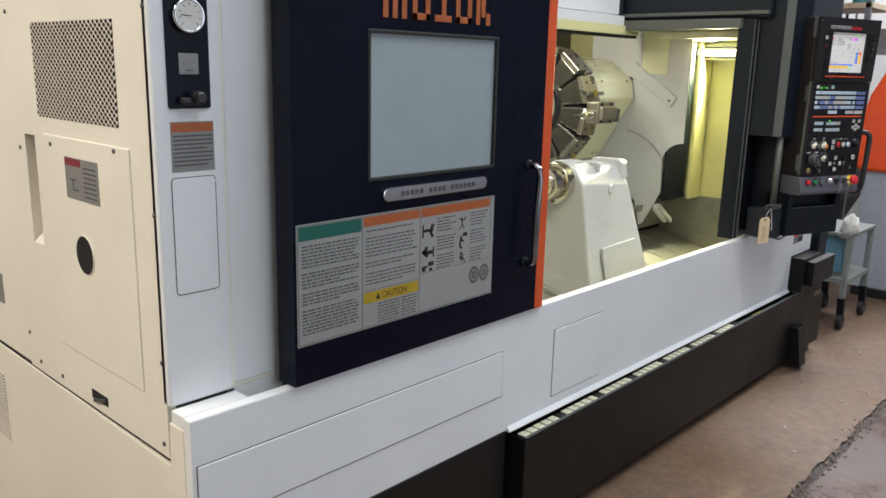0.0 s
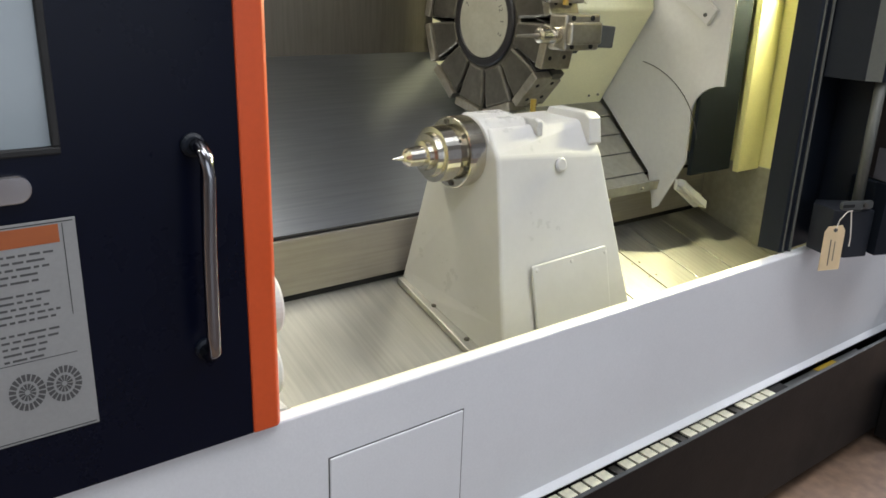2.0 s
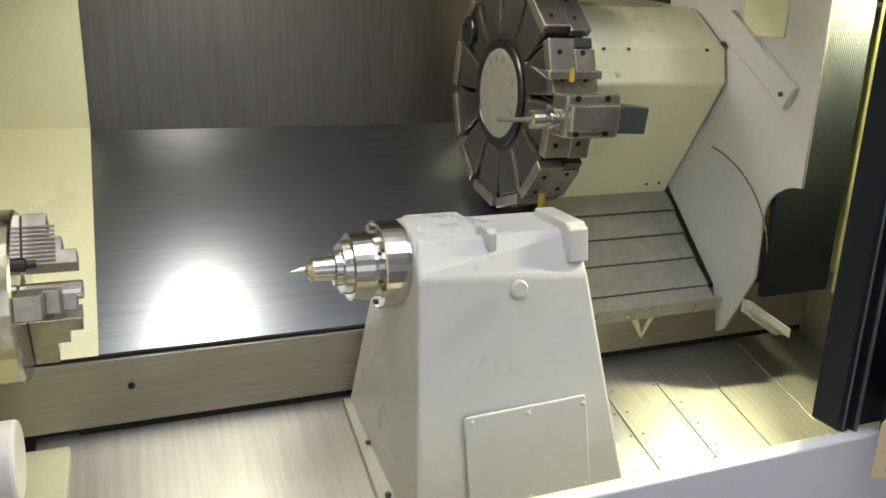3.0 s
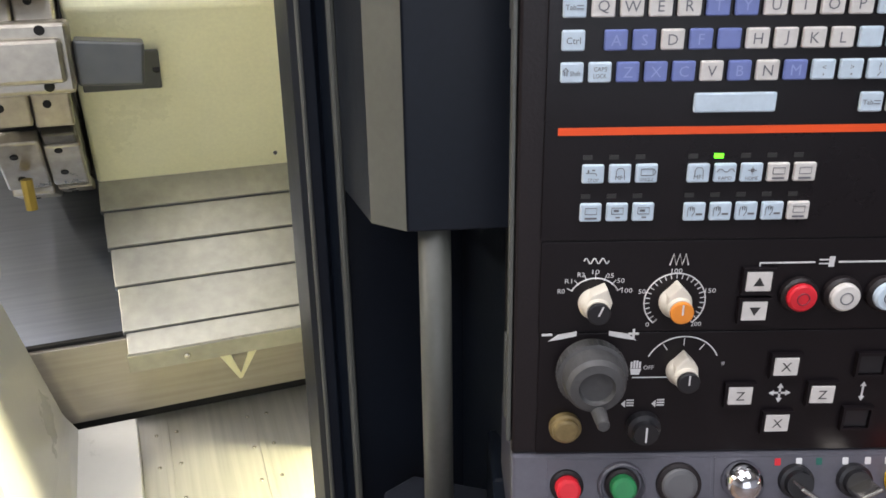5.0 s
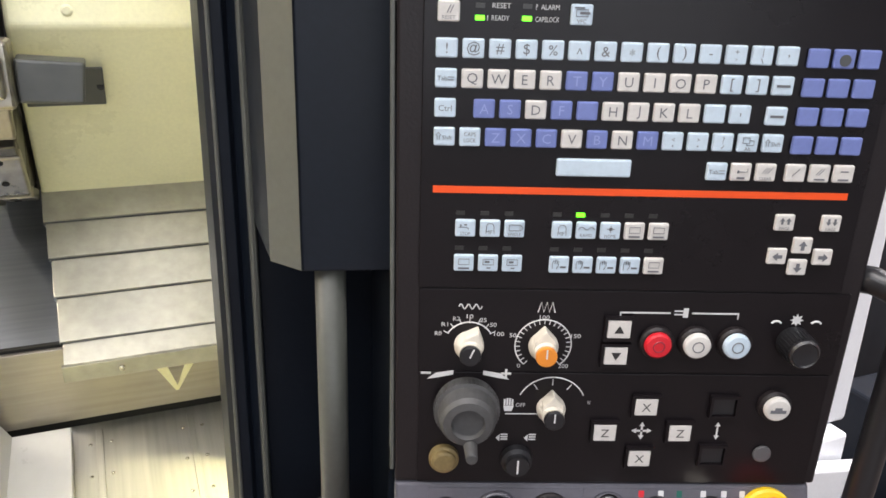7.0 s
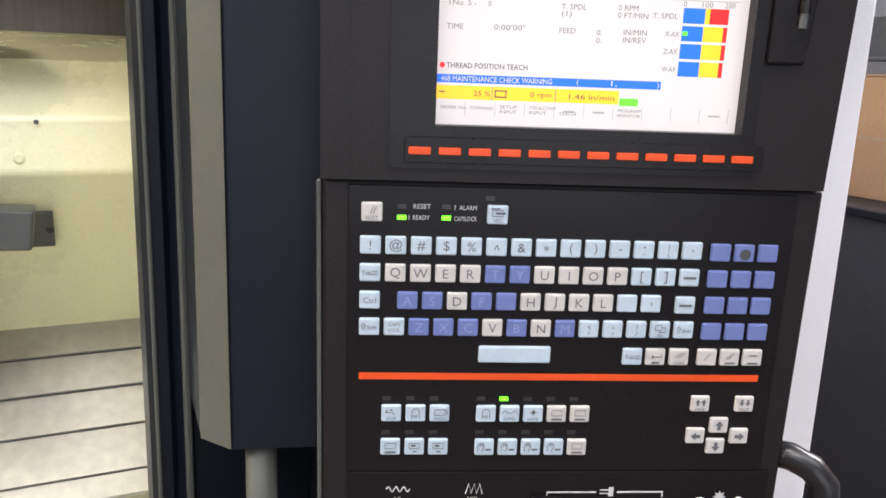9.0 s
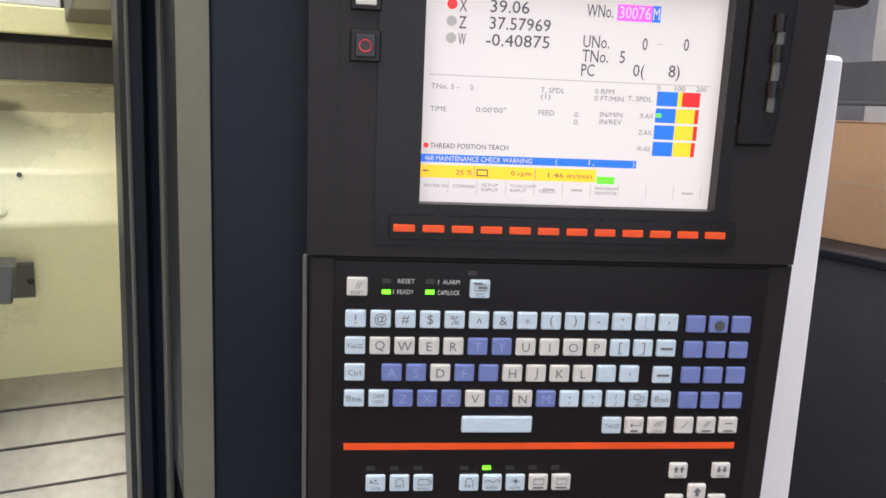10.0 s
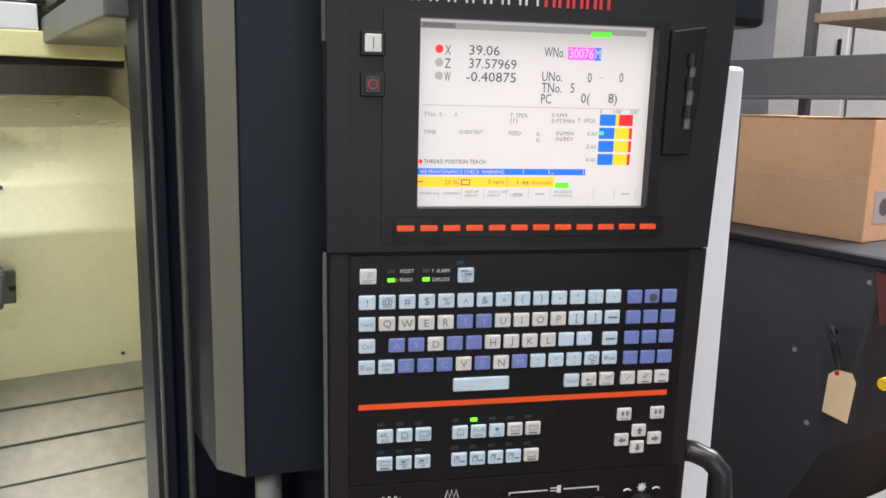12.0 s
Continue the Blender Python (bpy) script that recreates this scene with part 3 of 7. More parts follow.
slot = part("latch_slot", box(EX - 0.001, EX + 0.003, -0.148, -0.057, 0.686, 0.711, 0.002), HOLE, cabinet)
part("latch_lever", moved(box(-0.035, 0.03, -0.005, 0.005, 0, 0.006, 0.002), Matrix.Translation((EX - 0.001, -0.11, 0.694)) @ ENDFACE @ Matrix.Rotation(0.25, 4, "Z")), GREYMET, cabinet)
screw = mesh_of("screw", moved(lathe((0, 0, 0), "z", [(0, 0.0055), (0.002, 0.0055), (0.0034, 0.003), (0.0034, 0.0006)], 12), ENDFACE), GREYMET, True)
for y, z in ((-0.435, 1.61), (0.289, 1.62), (-0.435, 1.20), (0.27, 1.28), (0.06, 1.306), (-0.279, 1.318), (-0.42, 0.69), (0.265, 0.69), (0.12, 0.69), (-0.43, 0.88), (0.33, 0.76)):
    placed("screw", screw, cabinet, Vector((EX - (0.004 if 0.79 < z < 1.33 and -0.345 < y < 0.11 else 0), y, z)) - ORIGIN["cnc_lathe"])
vent = part("side_vent", box(EX - 0.001, EX + 0.003, 0.585, 0.9, 0.33, 0.56, 0.002), HOLE, cabinet, "louvred side vent")
vw = bmesh.new()
for k in range(22):
    box(EX - 0.004, EX, 0.58, 0.905, 0.335 + 0.0105 * k, 0.339 + 0.0105 * k, 0, vw)
part("vent_wire", vw, WIRE, vent)
small = part("rating_plate", box(EX - 0.0012, EX + 0.002, 0.515, 0.70, 0.80, 0.89, 0.0004), SILVER, cabinet)

# header above the opening and fixed covers
header = body("header", box(2.47, 3.38, -0.575, 0.18, 1.745, 2.12, 0.012), DARK, "charcoal header beside the roof opening")
# rail and ledge take the lighter charcoal for their lit side
part("header_lip", box(2.445, 2.56, -0.46, 0.15, 1.702, 1.744, 0.003), HOOD, header, "slide rail, lit grey painted in")
part("header_ledge", box(2.455, 2.4695, -0.57, 0.17, 1.76, 1.775, 0.002), HOOD, header)
body("upper_cover", box(0.952, 2.43, 0.13, 0.16, 1.772, 2.1, 0.004), WHITE, "white fixed upper cover")
body("upper_cover_lip", box(0.952, 2.44, 0.105, 0.165, 1.7225, 1.765, 0.003), WHITE)
# black strip painted in for the dark gap beside the header
body("header_gap_shade", box(2.431, 2.4545, 0.125, 0.18, 1.77, 2.1, 0.002), RUBBER)
body("lintel", box(0.952, 2.57, 0.10, 0.16, 1.680, 1.722, 0.003), YELLOW_WALL, "cream inner lintel, lamp yellow painted in")
body("lintel_gap", box(0.952, 2.57, 0.11, 0.16, 1.668, 1.6795, 0), HOLE)
body("lintel_return", box(2.58, 3.04, -0.42, 0.0, 1.668, 1.700, 0.003), CREAM)
# unseen roof, coloured dark so the slant sheet mirrors less brightness
body("chamber_roof", box(0.4, 3.08, 0.161, 0.86, 2.0, 2.03, 0), STEEL_DARK)

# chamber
body("back_wall", box(0.60, 3.08, 0.82, 0.85, 1.20, 2.0, 0), STEEL_DARK, "dark mottled stainless back wall")
body("slant_sheet", prism([(0.155, 0.828), (0.83, 1.208), (0.83, 1.19), (0.155, 0.81)], "x", 0.958, 3.06, 0.0), STEEL, "sloping brushed stainless sheet")
band = body("bed_step", prism([(0.14, 0.685), (0.1405, 0.832), (0.16, 0.832), (0.16, 0.685)], "x", 0.958, 3.06, 0.002), STEP, "stainless step along the bed")
# black line paints the shade where sheet and step meet
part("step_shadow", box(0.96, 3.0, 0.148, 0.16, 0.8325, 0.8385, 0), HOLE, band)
for x in (1.209, 1.74):
    part("bolt_hole", moved(rod((0, 0, 0), "z", 0.007, 0.003, seg=16), Matrix.Translation((x, 0.1405, 0.769)) @ FRONT), HOLE, band)
# black block painted in place of the shade below the step
body("under_step_shade", box(1.1, 3.06, 0.15, 0.19, 0.60, 0.69, 0), HOLE)


def tray_z(y):
    return 0.665 + (y - 0.145) * 0.30


tray = body("chip_tray", prism([(0.158, tray_z(0.158)), (-0.50, tray_z(-0.5)), (-0.50, tray_z(-0.5) - 0.01), (0.158, tray_z(0.158) - 0.01)], "x", 1.02, 3.05, 0), TRAY, "worn sloping steel chip tray")
rib = bmesh.new()
for x in (2.30, 2.46, 2.62, 2.80):
    prism([(0.13, tray_z(0.13) + 0.004), (-0.49, tray_z(-0.49) + 0.004), (-0.49, tray_z(-0.49)), (0.13, tray_z(0.13))], "x", x, x + 0.012, 0.001, rib)
part("tray_seam", rib, TRAY, tray)
rivet = mesh_of("rivet", lathe((0, 0, 0), "z", [(0, 0.0035), (0.0015, 0.003), (0.0022, 0.0005)], 8), MACHINED, True)
for x in (2.29, 2.325, 2.45, 2.485):
    for k in range(8):
        y = 0.10 - 0.07 * k
        placed("rivet", rivet, tray, Vector((x, y, tray_z(y) + 0.0005)) - ORIGIN["cnc_lathe"])
body("inner_front", box(1.02, 2.46, FY + 0.031, FY + 0.036, 0.42, SILL - 0.004, 0), CREAM)
body("headstock_wall", prism([(0.150, 0.836), (0.80, 1.214), (0.812, 2.0), (0.8195, 2.0), (0.8195, 1.2095), (0.150, 0.8325)], "x", 0.60, 1.152, 0.001), CREAM, "cream headstock casing")
body("headstock_side", box(0.55, 0.599, 0.12, 0.86, 0.66, 2.0, 0.004), CREAM)
body("headstock_end", box(0.90, 0.955, -0.45, 0.118, 0.45, 2.0, 0.004), CREAM)
body("headstock_foot", prism([(0.13, 0.66), (-0.36, 0.62), (-0.47, 0.50), (-0.47, 0.42), (0.13, 0.42)], "x", 0.956, 1.085, 0.006), CREAM)
body("right_wall", box(3.05, 3.08, -0.50, 0.86, 0.42, 2.0, 0), YELLOW_WALL, "cream right inner wall")
body("right_cladding", box(3.043, 3.0495, -0.50, 0.139, 0.50, 0.868, 0.001), SLAT, "oily steel lower cladding")
body("right_return", box(2.915, 3.042, -0.072, -0.05, 0.862, 2.0, 0.003), YELLOW_WALL)
bellows = body("bellows", box(2.69, 2.903, -0.045, -0.03, 0.872, 2.0, 0), BELLOWS, "black ribbed bellows cover")
rb = bmesh.new()
for k in range(34):
    box(2.692 + 0.0062 * k, 2.6955 + 0.0062 * k, -0.0485, -0.0455, 0.876, 1.98, 0.001, rb, 1)
part("rib", rb, BELLOWS, bellows, kind="stuff")

# white side shield with the rounded cut-out
arc = [(-0.03 - 0.105 * (1 - math.cos(radians(a))), 1.075 + 0.095 * math.sin(radians(a))) for a in range(90, -1, -15)]
shield_pts = [(-0.135, 1.98), (-0.135, 1.17)] + arc + [(-0.034, 0.92), (0.005, 0.84), (0.052, 0.75), (0.075, 0.735), (0.085, 0.78), (0.11, 0.86), (0.42, 1.15), (0.42, 1.98)]
shield = body("side_shield", prism(shield_pts, "x", 2.668, 2.676, 0.001), TAIL_WHITE, "white sheet metal side shield")
part("shield_ridge", pipe([(2.666, 0.23 - 0.30 * math.sin(radians(a)), 0.98 + 0.27 * math.cos(radians(a)) - 0.03) for a in range(10, 84, 5)], 0.0015, 6), INK_SOFT, shield)
part("shield_bar", prism([(0.175, 1.50), (-0.058, 1.344), (-0.088, 1.392), (0.155, 1.56)], "x", 2.650, 2.667, 0.003), TAIL_WHITE, shield)
part("bar_screw", moved(rod((0, 0, 0), "z", 0.006, 0.004, seg=12), Matrix.Translation((2.65, -0.05, 1.375)) @ ENDFACE), GREYMET, shield)
part("shield_window", box(2.662, 2.667, -0.02, 0.12, 1.50, 1.72, 0.003), CREAM, shield)
part("shield_bracket", prism([(2.672, 0.855), (2.80, 0.77), (2.812, 0.742), (2.79, 0.742), (2.672, 0.82)], "y", -0.012, 0.0, 0.002), TAIL_WHITE, shield)
part("bracket_lip", prism([(2.672, 0.858), (2.812, 0.768), (2.812, 0.742), (2.672, 0.835)], "y", -0.04, -0.013, 0.002), TAIL_WHITE, shield)

# work lamp in the chamber
lampb = thing("work_lamp", (3.05, -0.14, 1.6), "black framed tube work lamp on the inner wall", "lamp")
part("bracket", prism([(3.05, 1.70), (2.95, 1.66), (2.95, 1.575), (3.05, 1.60)], "y", -0.26, 0.03, 0.003), CREAM, lampb)
part("frame", moved(box(-0.125, 0.125, -0.028, 0.028, 0, 0.012, 0.004), Matrix.Translation((2.949, -0.125, 1.615)) @ ENDFACE), KNOB_BLACK, lampb)
part("tube", moved(box(-0.085, 0.112, -0.016, 0.016, 0.012, 0.016, 0.004), Matrix.Translation((2.949, -0.125, 1.613)) @ ENDFACE), TUBE, lampb, "glowing tube")

# added fixture for the unseen lamp at the roof
roof_lamp = thing("work_lamp", (1.42, 0.30, 1.975), "unseen tube work lamp added under the chamber roof", "lamp")
part("housing", box(1.18, 1.66, 0.25, 0.35, 1.972, 1.9995, 0.004), KNOB_BLACK, roof_lamp)
part("tube", rod((1.21, 0.30, 1.968), "x", 0.006, 0.42, seg=10), TUBE, roof_lamp, "glowing tube")

# ---- sliding door ----
DY = -0.546
door = thing("sliding_door", (0.5, -0.51, 0.776), "navy black sliding machine door, slid open, orange edge", "door")
WX0, WX1, WZ0, WZ1 = 0.247, 0.709, 1.243, 1.588
part("door_leaf", frame_plate(0.027, 0.934, 0.7835, 2.0, [(WX0, WX1, WZ0, WZ1)], DY, -0.482), NAVY, door)
part("door_foot", box(0.03, 0.93, -0.502, -0.49, 0.735, 0.783, 0), DARK, door)
part("orange_edge", prism([(0.9345, DY - 0.002), (0.974, DY - 0.002), (0.982, DY + 0.006), (0.982, -0.49), (0.9345, -0.49)], "z", 0.7825, 2.0, 0.003), ORANGE, door, "orange painted closing edge")
part("window_pane", box(WX0 - 0.004, WX1 + 0.004, DY + 0.006, DY + 0.012, WZ0 - 0.004, WZ1 + 0.004, 0), PANE, door, "milky grey safety pane")
seal = bmesh.new()
for x0, x1, z0, z1 in ((WX0 - 0.003, WX0 + 0.006, WZ0 + 0.006, WZ1 - 0.006), (WX1 - 0.006, WX1 + 0.003, WZ0 + 0.006, WZ1 - 0.006), (WX0 - 0.003, WX1 + 0.003, WZ0 - 0.003, WZ0 + 0.006), (WX0 - 0.003, WX1 + 0.003, WZ1 - 0.006, WZ1 + 0.003)):
    box(x0, x1, DY - 0.0025, DY + 0.008, z0, z1, 0.002, seal)
part("window_seal", seal, RUBBER, door)
badge = part("badge", moved(prism(rounded(0.385, 0.034, 0.0165), "z", 0, 0.008, 0.002), Matrix.Translation((0.4825, DY, 1.204)) @ FRONT), CHROME, door, "chrome model badge with worn lettering")
part("badge_writing", at_front(bars([(-0.135 + 0.0165 * k, -0.135 + 0.0165 * k + 0.011, -0.0005, 0.012) for k in range(17) if k not in (5, 10)], 0.0004), 0.4825, DY - 0.0082, 1.204), INK_SOFT, badge)
mark = bmesh.new()
for x0, x1, z0, z1 in ((0.0, 0.016, 0, 0.075), (0.03, 0.046, 0, 0.07), (0.06, 0.076, 0, 0.07), (0.016, 0.076, 0.07, 0.086), (0.095, 0.155, 0, 0.016), (0.095, 0.111, 0, 0.075), (0.139, 0.155, 0, 0.075), (0.172, 0.232, 0, 0.016),
                       (0.172, 0.232, 0.06, 0.076), (0.196, 0.212, 0.016, 0.06), (0.248, 0.308, 0, 0.016), (0.248, 0.264, 0, 0.075), (0.292, 0.308, 0, 0.075), (0.325, 0.341, 0, 0.11), (0.345, 0.362, 0.02, 0.07), (0.365, 0.382, 0, 0.03)):
    box(0.289 + x0, 0.289 + x1, DY - 0.0022, DY, 1.618 + z0, 1.618 + z1, 0.0006, mark, 1)
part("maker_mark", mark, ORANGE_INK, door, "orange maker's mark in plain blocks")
hb = bmesh.new()
pipe([(0.872, DY + 0.001, 1.236), (0.872, DY - 0.028, 1.236), (0.872, DY - 0.040, 1.226), (0.872, DY - 0.042, 1.20), (0.868, DY - 0.042, 1.10), (0.866, DY - 0.042, 0.98), (0.866, DY - 0.040, 0.955), (0.866, DY - 0.028, 0.944), (0.866, DY + 0.001, 0.944)], 0.010, 12, hb)
part("handle", hb, DARK_CHROME, door, "polished chrome bow handle, dark reflection painted in", smooth=True)
for z in (1.236, 0.944):
    part("handle_boss", moved(lathe((0, 0, 0), "z", [(0, 0.016), (0.006, 0.016), (0.009, 0.012), (0.009, 0.001)], 16), Matrix.Translation((0.869, DY, z)) @ FRONT), DARK, door)

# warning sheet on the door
sheet = part("safety_sticker", box(0.034, 0.718, DY - 0.0012, DY, 0.877, 1.162, 0.0003), PAPER, door, "large white safety instruction sticker, shade painted in as grey")
SX, SZ, SY = 0.034, 0.877, DY - 0.0012


def sticker(name, rows, mat, lift=0.0003):
    b = bmesh.new()
    for x0, x1, z0, z1 in rows:
        box(SX + x0, SX + x1, SY - lift, SY, SZ + z0, SZ + z1, 0, b)
    return part(name, b, mat, sheet)


sticker("green_band", [(0.006, 0.190, 0.247, 0.279)], GREEN_INK)
sticker("orange_band", [(0.197, 0.386, 0.256, 0.279)], ORANGE_INK)
sticker("orange_band", [(0.392, 0.664, 0.256, 0.279)], ORANGE_INK)
sticker("yellow_band", [(0.197, 0.385, 0.064, 0.092)], YELLOW_INK)
rnd = random.Random(4)
lines = []
for k in range(27):
    if k in (7, 13, 18):
        continue
    lines.append((0.014, 0.182 - rnd.choice((0, 0, 0.004, 0.01, 0.06 if k % 6 == 5 else 0.0)), 0.232 - 0.0079 * k, 0.2352 - 0.0079 * k))
for k in range(16):
    if k in (1, 8, 11):
        continue
    lines.append((0.204, 0.378 - rnd.choice((0, 0.006, 0.014, 0.05)), 0.243 - 0.0088 * k, 0.2456 - 0.0088 * k))
for k in range(17):
    if k % 6 == 5:
        continue
    lines.append((0.452, 0.525 - rnd.choice((0, 0.006, 0.02)), 0.245 - 0.0083 * k, 0.2472 - 0.0083 * k))
    lines.append((0.585, 0.655 - rnd.choice((0, 0.006, 0.02)), 0.245 - 0.0083 * k, 0.2472 - 0.0083 * k))
for k in range(7):
    lines.append((0.245, 0.318, 0.056 - 0.0078 * k, 0.0585 - 0.0078 * k))
    lines.append((0.325, 0.382, 0.056 - 0.0078 * k, 0.0585 - 0.0078 * k))
printed = []
for x0, x1, z0, z1 in lines:
    x = x0
    while x < x1 - 0.004:
        w = min(rnd.choice((0.006, 0.009, 0.012, 0.016, 0.02)), x1 - x)
        printed.append((x, x + w, z0 - 0.0004, z1 + 0.0003))
        x += w + 0.0032
sticker("printed_line", printed, INK_SOFT)
sticker("rule", [(0.193, 0.1942, 0.003, 0.282), (0.3885, 0.3897, 0.003, 0.282), (0.003, 0.681, 0.003, 0.0042), (0.003, 0.681, 0.2808, 0.282), (0.003, 0.0042, 0.003, 0.282), (0.197, 0.386, 0.0955, 0.0963), (0.392, 0.668, 0.108, 0.1088), (0.668, 0.669, 0.16, 0.279)], INK)


def stroke(b, x0, z0, x1, z1, w):
    """One flat stroke of a drawing on the sheet."""
    d = Vector((x1 - x0, z1 - z0)).normalized() * w / 2
    pts = ((x0 - d.y, z0 + d.x), (x0 + d.y, z0 - d.x), (x1 + d.y, z1 - d.x), (x1 - d.y, z1 + d.x))
    b.faces.new([b.verts.new((SX + x, SY - 0.0004, SZ + z)) for x, z in pts])


def pictogram(strokes):
    b = bmesh.new()
    for st in strokes:
        stroke(b, *st)
    part("pictogram", b, INK, sheet)


def open_hand(x, z, w):
    return [(x, z, x + 0.006, z + 0.014, w), (x + 0.003, z, x + 0.011, z + 0.013, w), (x + 0.006, z - 0.002, x + 0.015, z + 0.010, w), (x - 0.001, z - 0.006, x + 0.010, z - 0.001, 0.010)]


pictogram([(0.399, 0.236, 0.399, 0.202, 0.005), (0.401, 0.219, 0.424, 0.219, 0.008), (0.424, 0.219, 0.436, 0.200, 0.009)] + open_hand(0.426, 0.222, 0.0035))
pictogram([(0.398, 0.166, 0.418, 0.150, 0.010), (0.414, 0.160, 0.436, 0.160, 0.010), (0.439, 0.174, 0.439, 0.146, 0.005)] + open_hand(0.404, 0.164, 0.0035))
pictogram([(0.397, 0.118, 0.411, 0.118, 0.014), (0.411, 0.122, 0.417, 0.124, 0.006), (0.420, 0.129, 0.441, 0.129, 0.011), (0.424, 0.114, 0.436, 0.114, 0.008)])
pictogram([(0.546, 0.238, 0.550, 0.222, 0.005), (0.536, 0.236, 0.562, 0.230, 0.0025), (0.550, 0.222, 0.541, 0.206, 0.003), (0.550, 0.222, 0.558, 0.206, 0.003), (0.552, 0.228, 0.566, 0.240, 0.0025)])
pictogram([(0.553, 0.190, 0.572, 0.190, 0.010), (0.548, 0.186, 0.542, 0.160, 0.008), (0.542, 0.160, 0.552, 0.152, 0.006), (0.548, 0.178, 0.558, 0.170, 0.005)])
pictogram([(0.549, 0.143, 0.546, 0.122, 0.006), (0.556, 0.138, 0.552, 0.114, 0.004), (0.542, 0.128, 0.562, 0.120, 0.004), (0.560, 0.122, 0.566, 0.108, 0.003)])
for cx in (0.605, 0.648):
    for r0, r1, n in ((0.021, 0.013, 20), (0.010, 0.003, 12)):
        b = bmesh.new()
        for k in range(n):
            a0, a1 = 2 * math.pi * k / n, 2 * math.pi * (k + 0.72) / n
            b.faces.new([b.verts.new((SX + cx + r * math.cos(a), SY - 0.0004, SZ + 0.068 + r * 1.2 * math.sin(a))) for r, a in ((r1, a0), (r0, a0), (r0, a1), (r1, a1))])
        part("wheel_drawing", b, INK_SOFT, sheet)
part("caution_word", moved(words("CAUTION", 0.016, 0.085), Matrix.Translation((SX + 0.30, SY - 0.0006, SZ + 0.078)) @ FRONT), INK, sheet)
tri = bmesh.new()
tri.faces.new([tri.verts.new((SX + x, SY - 0.0006, SZ + z)) for x, z in ((0.236, 0.07), (0.252, 0.07), (0.244, 0.086))])
part("warning_triangle", tri, INK, sheet)

# ---- chip conveyor trough in front of the base ----
trough = thing("chip_conveyor", (2.15, -0.56, 0), "long black chip conveyor trough with zinc slats", "conveyor")
part("front_plate", prism([(0.872, 0.05), (3.62, 0.05), (3.62, 0.33), (3.47, 0.33), (3.47, 0.401), (0.872, 0.3785)], "y", -0.588, -0.583, 0.001), BLACK, trough)
part("trough_floor", box(0.875, 3.6, -0.582, -0.40, 0.06, 0.30, 0.002), BLACK, trough)
part("end_plate", box(0.866, 0.871, -0.588, -0.40, 0.05, 0.376, 0.001), BLACK, trough)
part("top_lip", prism([(0.872, 0.3788), (3.46, 0.4012), (3.46, 0.404), (0.872, 0.3816)], "y", -0.589, -0.578, 0.0005), GREYMET, trough)
slat_me = mesh_of("slat", prism([(-0.0165, 0), (0.0165, 0), (0.0165, 0.004), (-0.0165, 0.005)], "y", -0.0185, 0.0185, 0.0006), SLATLIT)
divider_me = mesh_of("slat_hinge", box(-0.011, 0.011, -0.0185, 0.0185, -0.002, 0.004, 0.001), TURRET)
for k in range(40):
    x = 0.905 + 0.0395 * k
    hinge = k % 6 == 5
    placed("slat_hinge" if hinge else "slat", divider_me if hinge else slat_me, trough, Vector((x, -0.5585, 0.3705 + 0.0087 * (x - 0.87))) - ORIGIN["chip_conveyor"])
part("slat_bed", prism([(0.875, 0.3655), (2.49, 0.380), (2.49, 0.377), (0.875, 0.3625)], "y", -0.5775, -0.5395, 0), HOLE, trough)
part("slide_plate", box(2.50, 2.98, -0.577, -0.541, 0.368, 0.374, 0.001), GREYMET, trough)
part("yellow_mark", box(2.72, 2.83, -0.5765, -0.5415, 0.3745, 0.376, 0.0005), YELLOW_INK, trough)
part("cross_block", box(2.46, 2.53, -0.577, -0.541, 0.374, 0.388, 0.002), HOLE, trough)
part("discharge_box", box(3.203, 3.47, -0.60, -0.45, 0.405, 0.584, 0.004), BLACK, trough)
lid = part("discharge_lid", prism([(-0.640, 0.44), (-0.602, 0.44), (-0.602, 0.555), (-0.640, 0.563)], "x", 3.24, 3.56, 0.003), BLACK, trough)
part("lid_edge", box(3.24, 3.56, -0.642, -0.602, 0.5635, 0.567, 0.001), GREYMET, trough)
part("support_leg", prism([(-0.66, 0.02), (-0.589, 0.02), (-0.589, 0.225), (-0.63, 0.225)], "x", 3.15, 3.24, 0.004), BLACK, trough)
part("leg_pull", box(3.26, 3.275, -0.62, -0.589, 0.10, 0.22, 0.003), BLACK, trough)
for x in (0.98, 3.55):
    part("foot", box(x - 0.03, x + 0.03, -0.56, -0.44, 0, 0.06, 0.003), BLACK, trough)
part("riser", prism([(3.50, 0.33), (3.66, 0.33), (3.66, 0.80), (3.55, 0.80)], "y", -0.56, -0.38, 0.006), DARK, trough)

# right end of the lathe
body("right_column", box(3.314, 3.476, -0.47, 0.9, 0.786, 1.694, 0.008), WHITE, "white right end column")
body("right_dark_panel", box(2.655, 3.312, -0.50, -0.44, 0.80, 1.699, 0.004), DARK, "charcoal fixed panel")
body("right_end_plate", box(3.33, 3.45, -0.50, 0.9, 0.59, 0.785, 0.006), WHITE)
w = part("end_label", box(3.20, 3.33, FY - 0.0012, FY, 0.655, 0.735, 0.0004), SILVER, lathe_body, "red and black warning label")
part("label_band", box(3.205, 3.26, FY - 0.002, FY - 0.0012, 0.69, 0.715, 0), RED_BTN, w)
part("label_band", box(3.262, 3.325, FY - 0.002, FY - 0.0012, 0.66, 0.685, 0), INK, w)
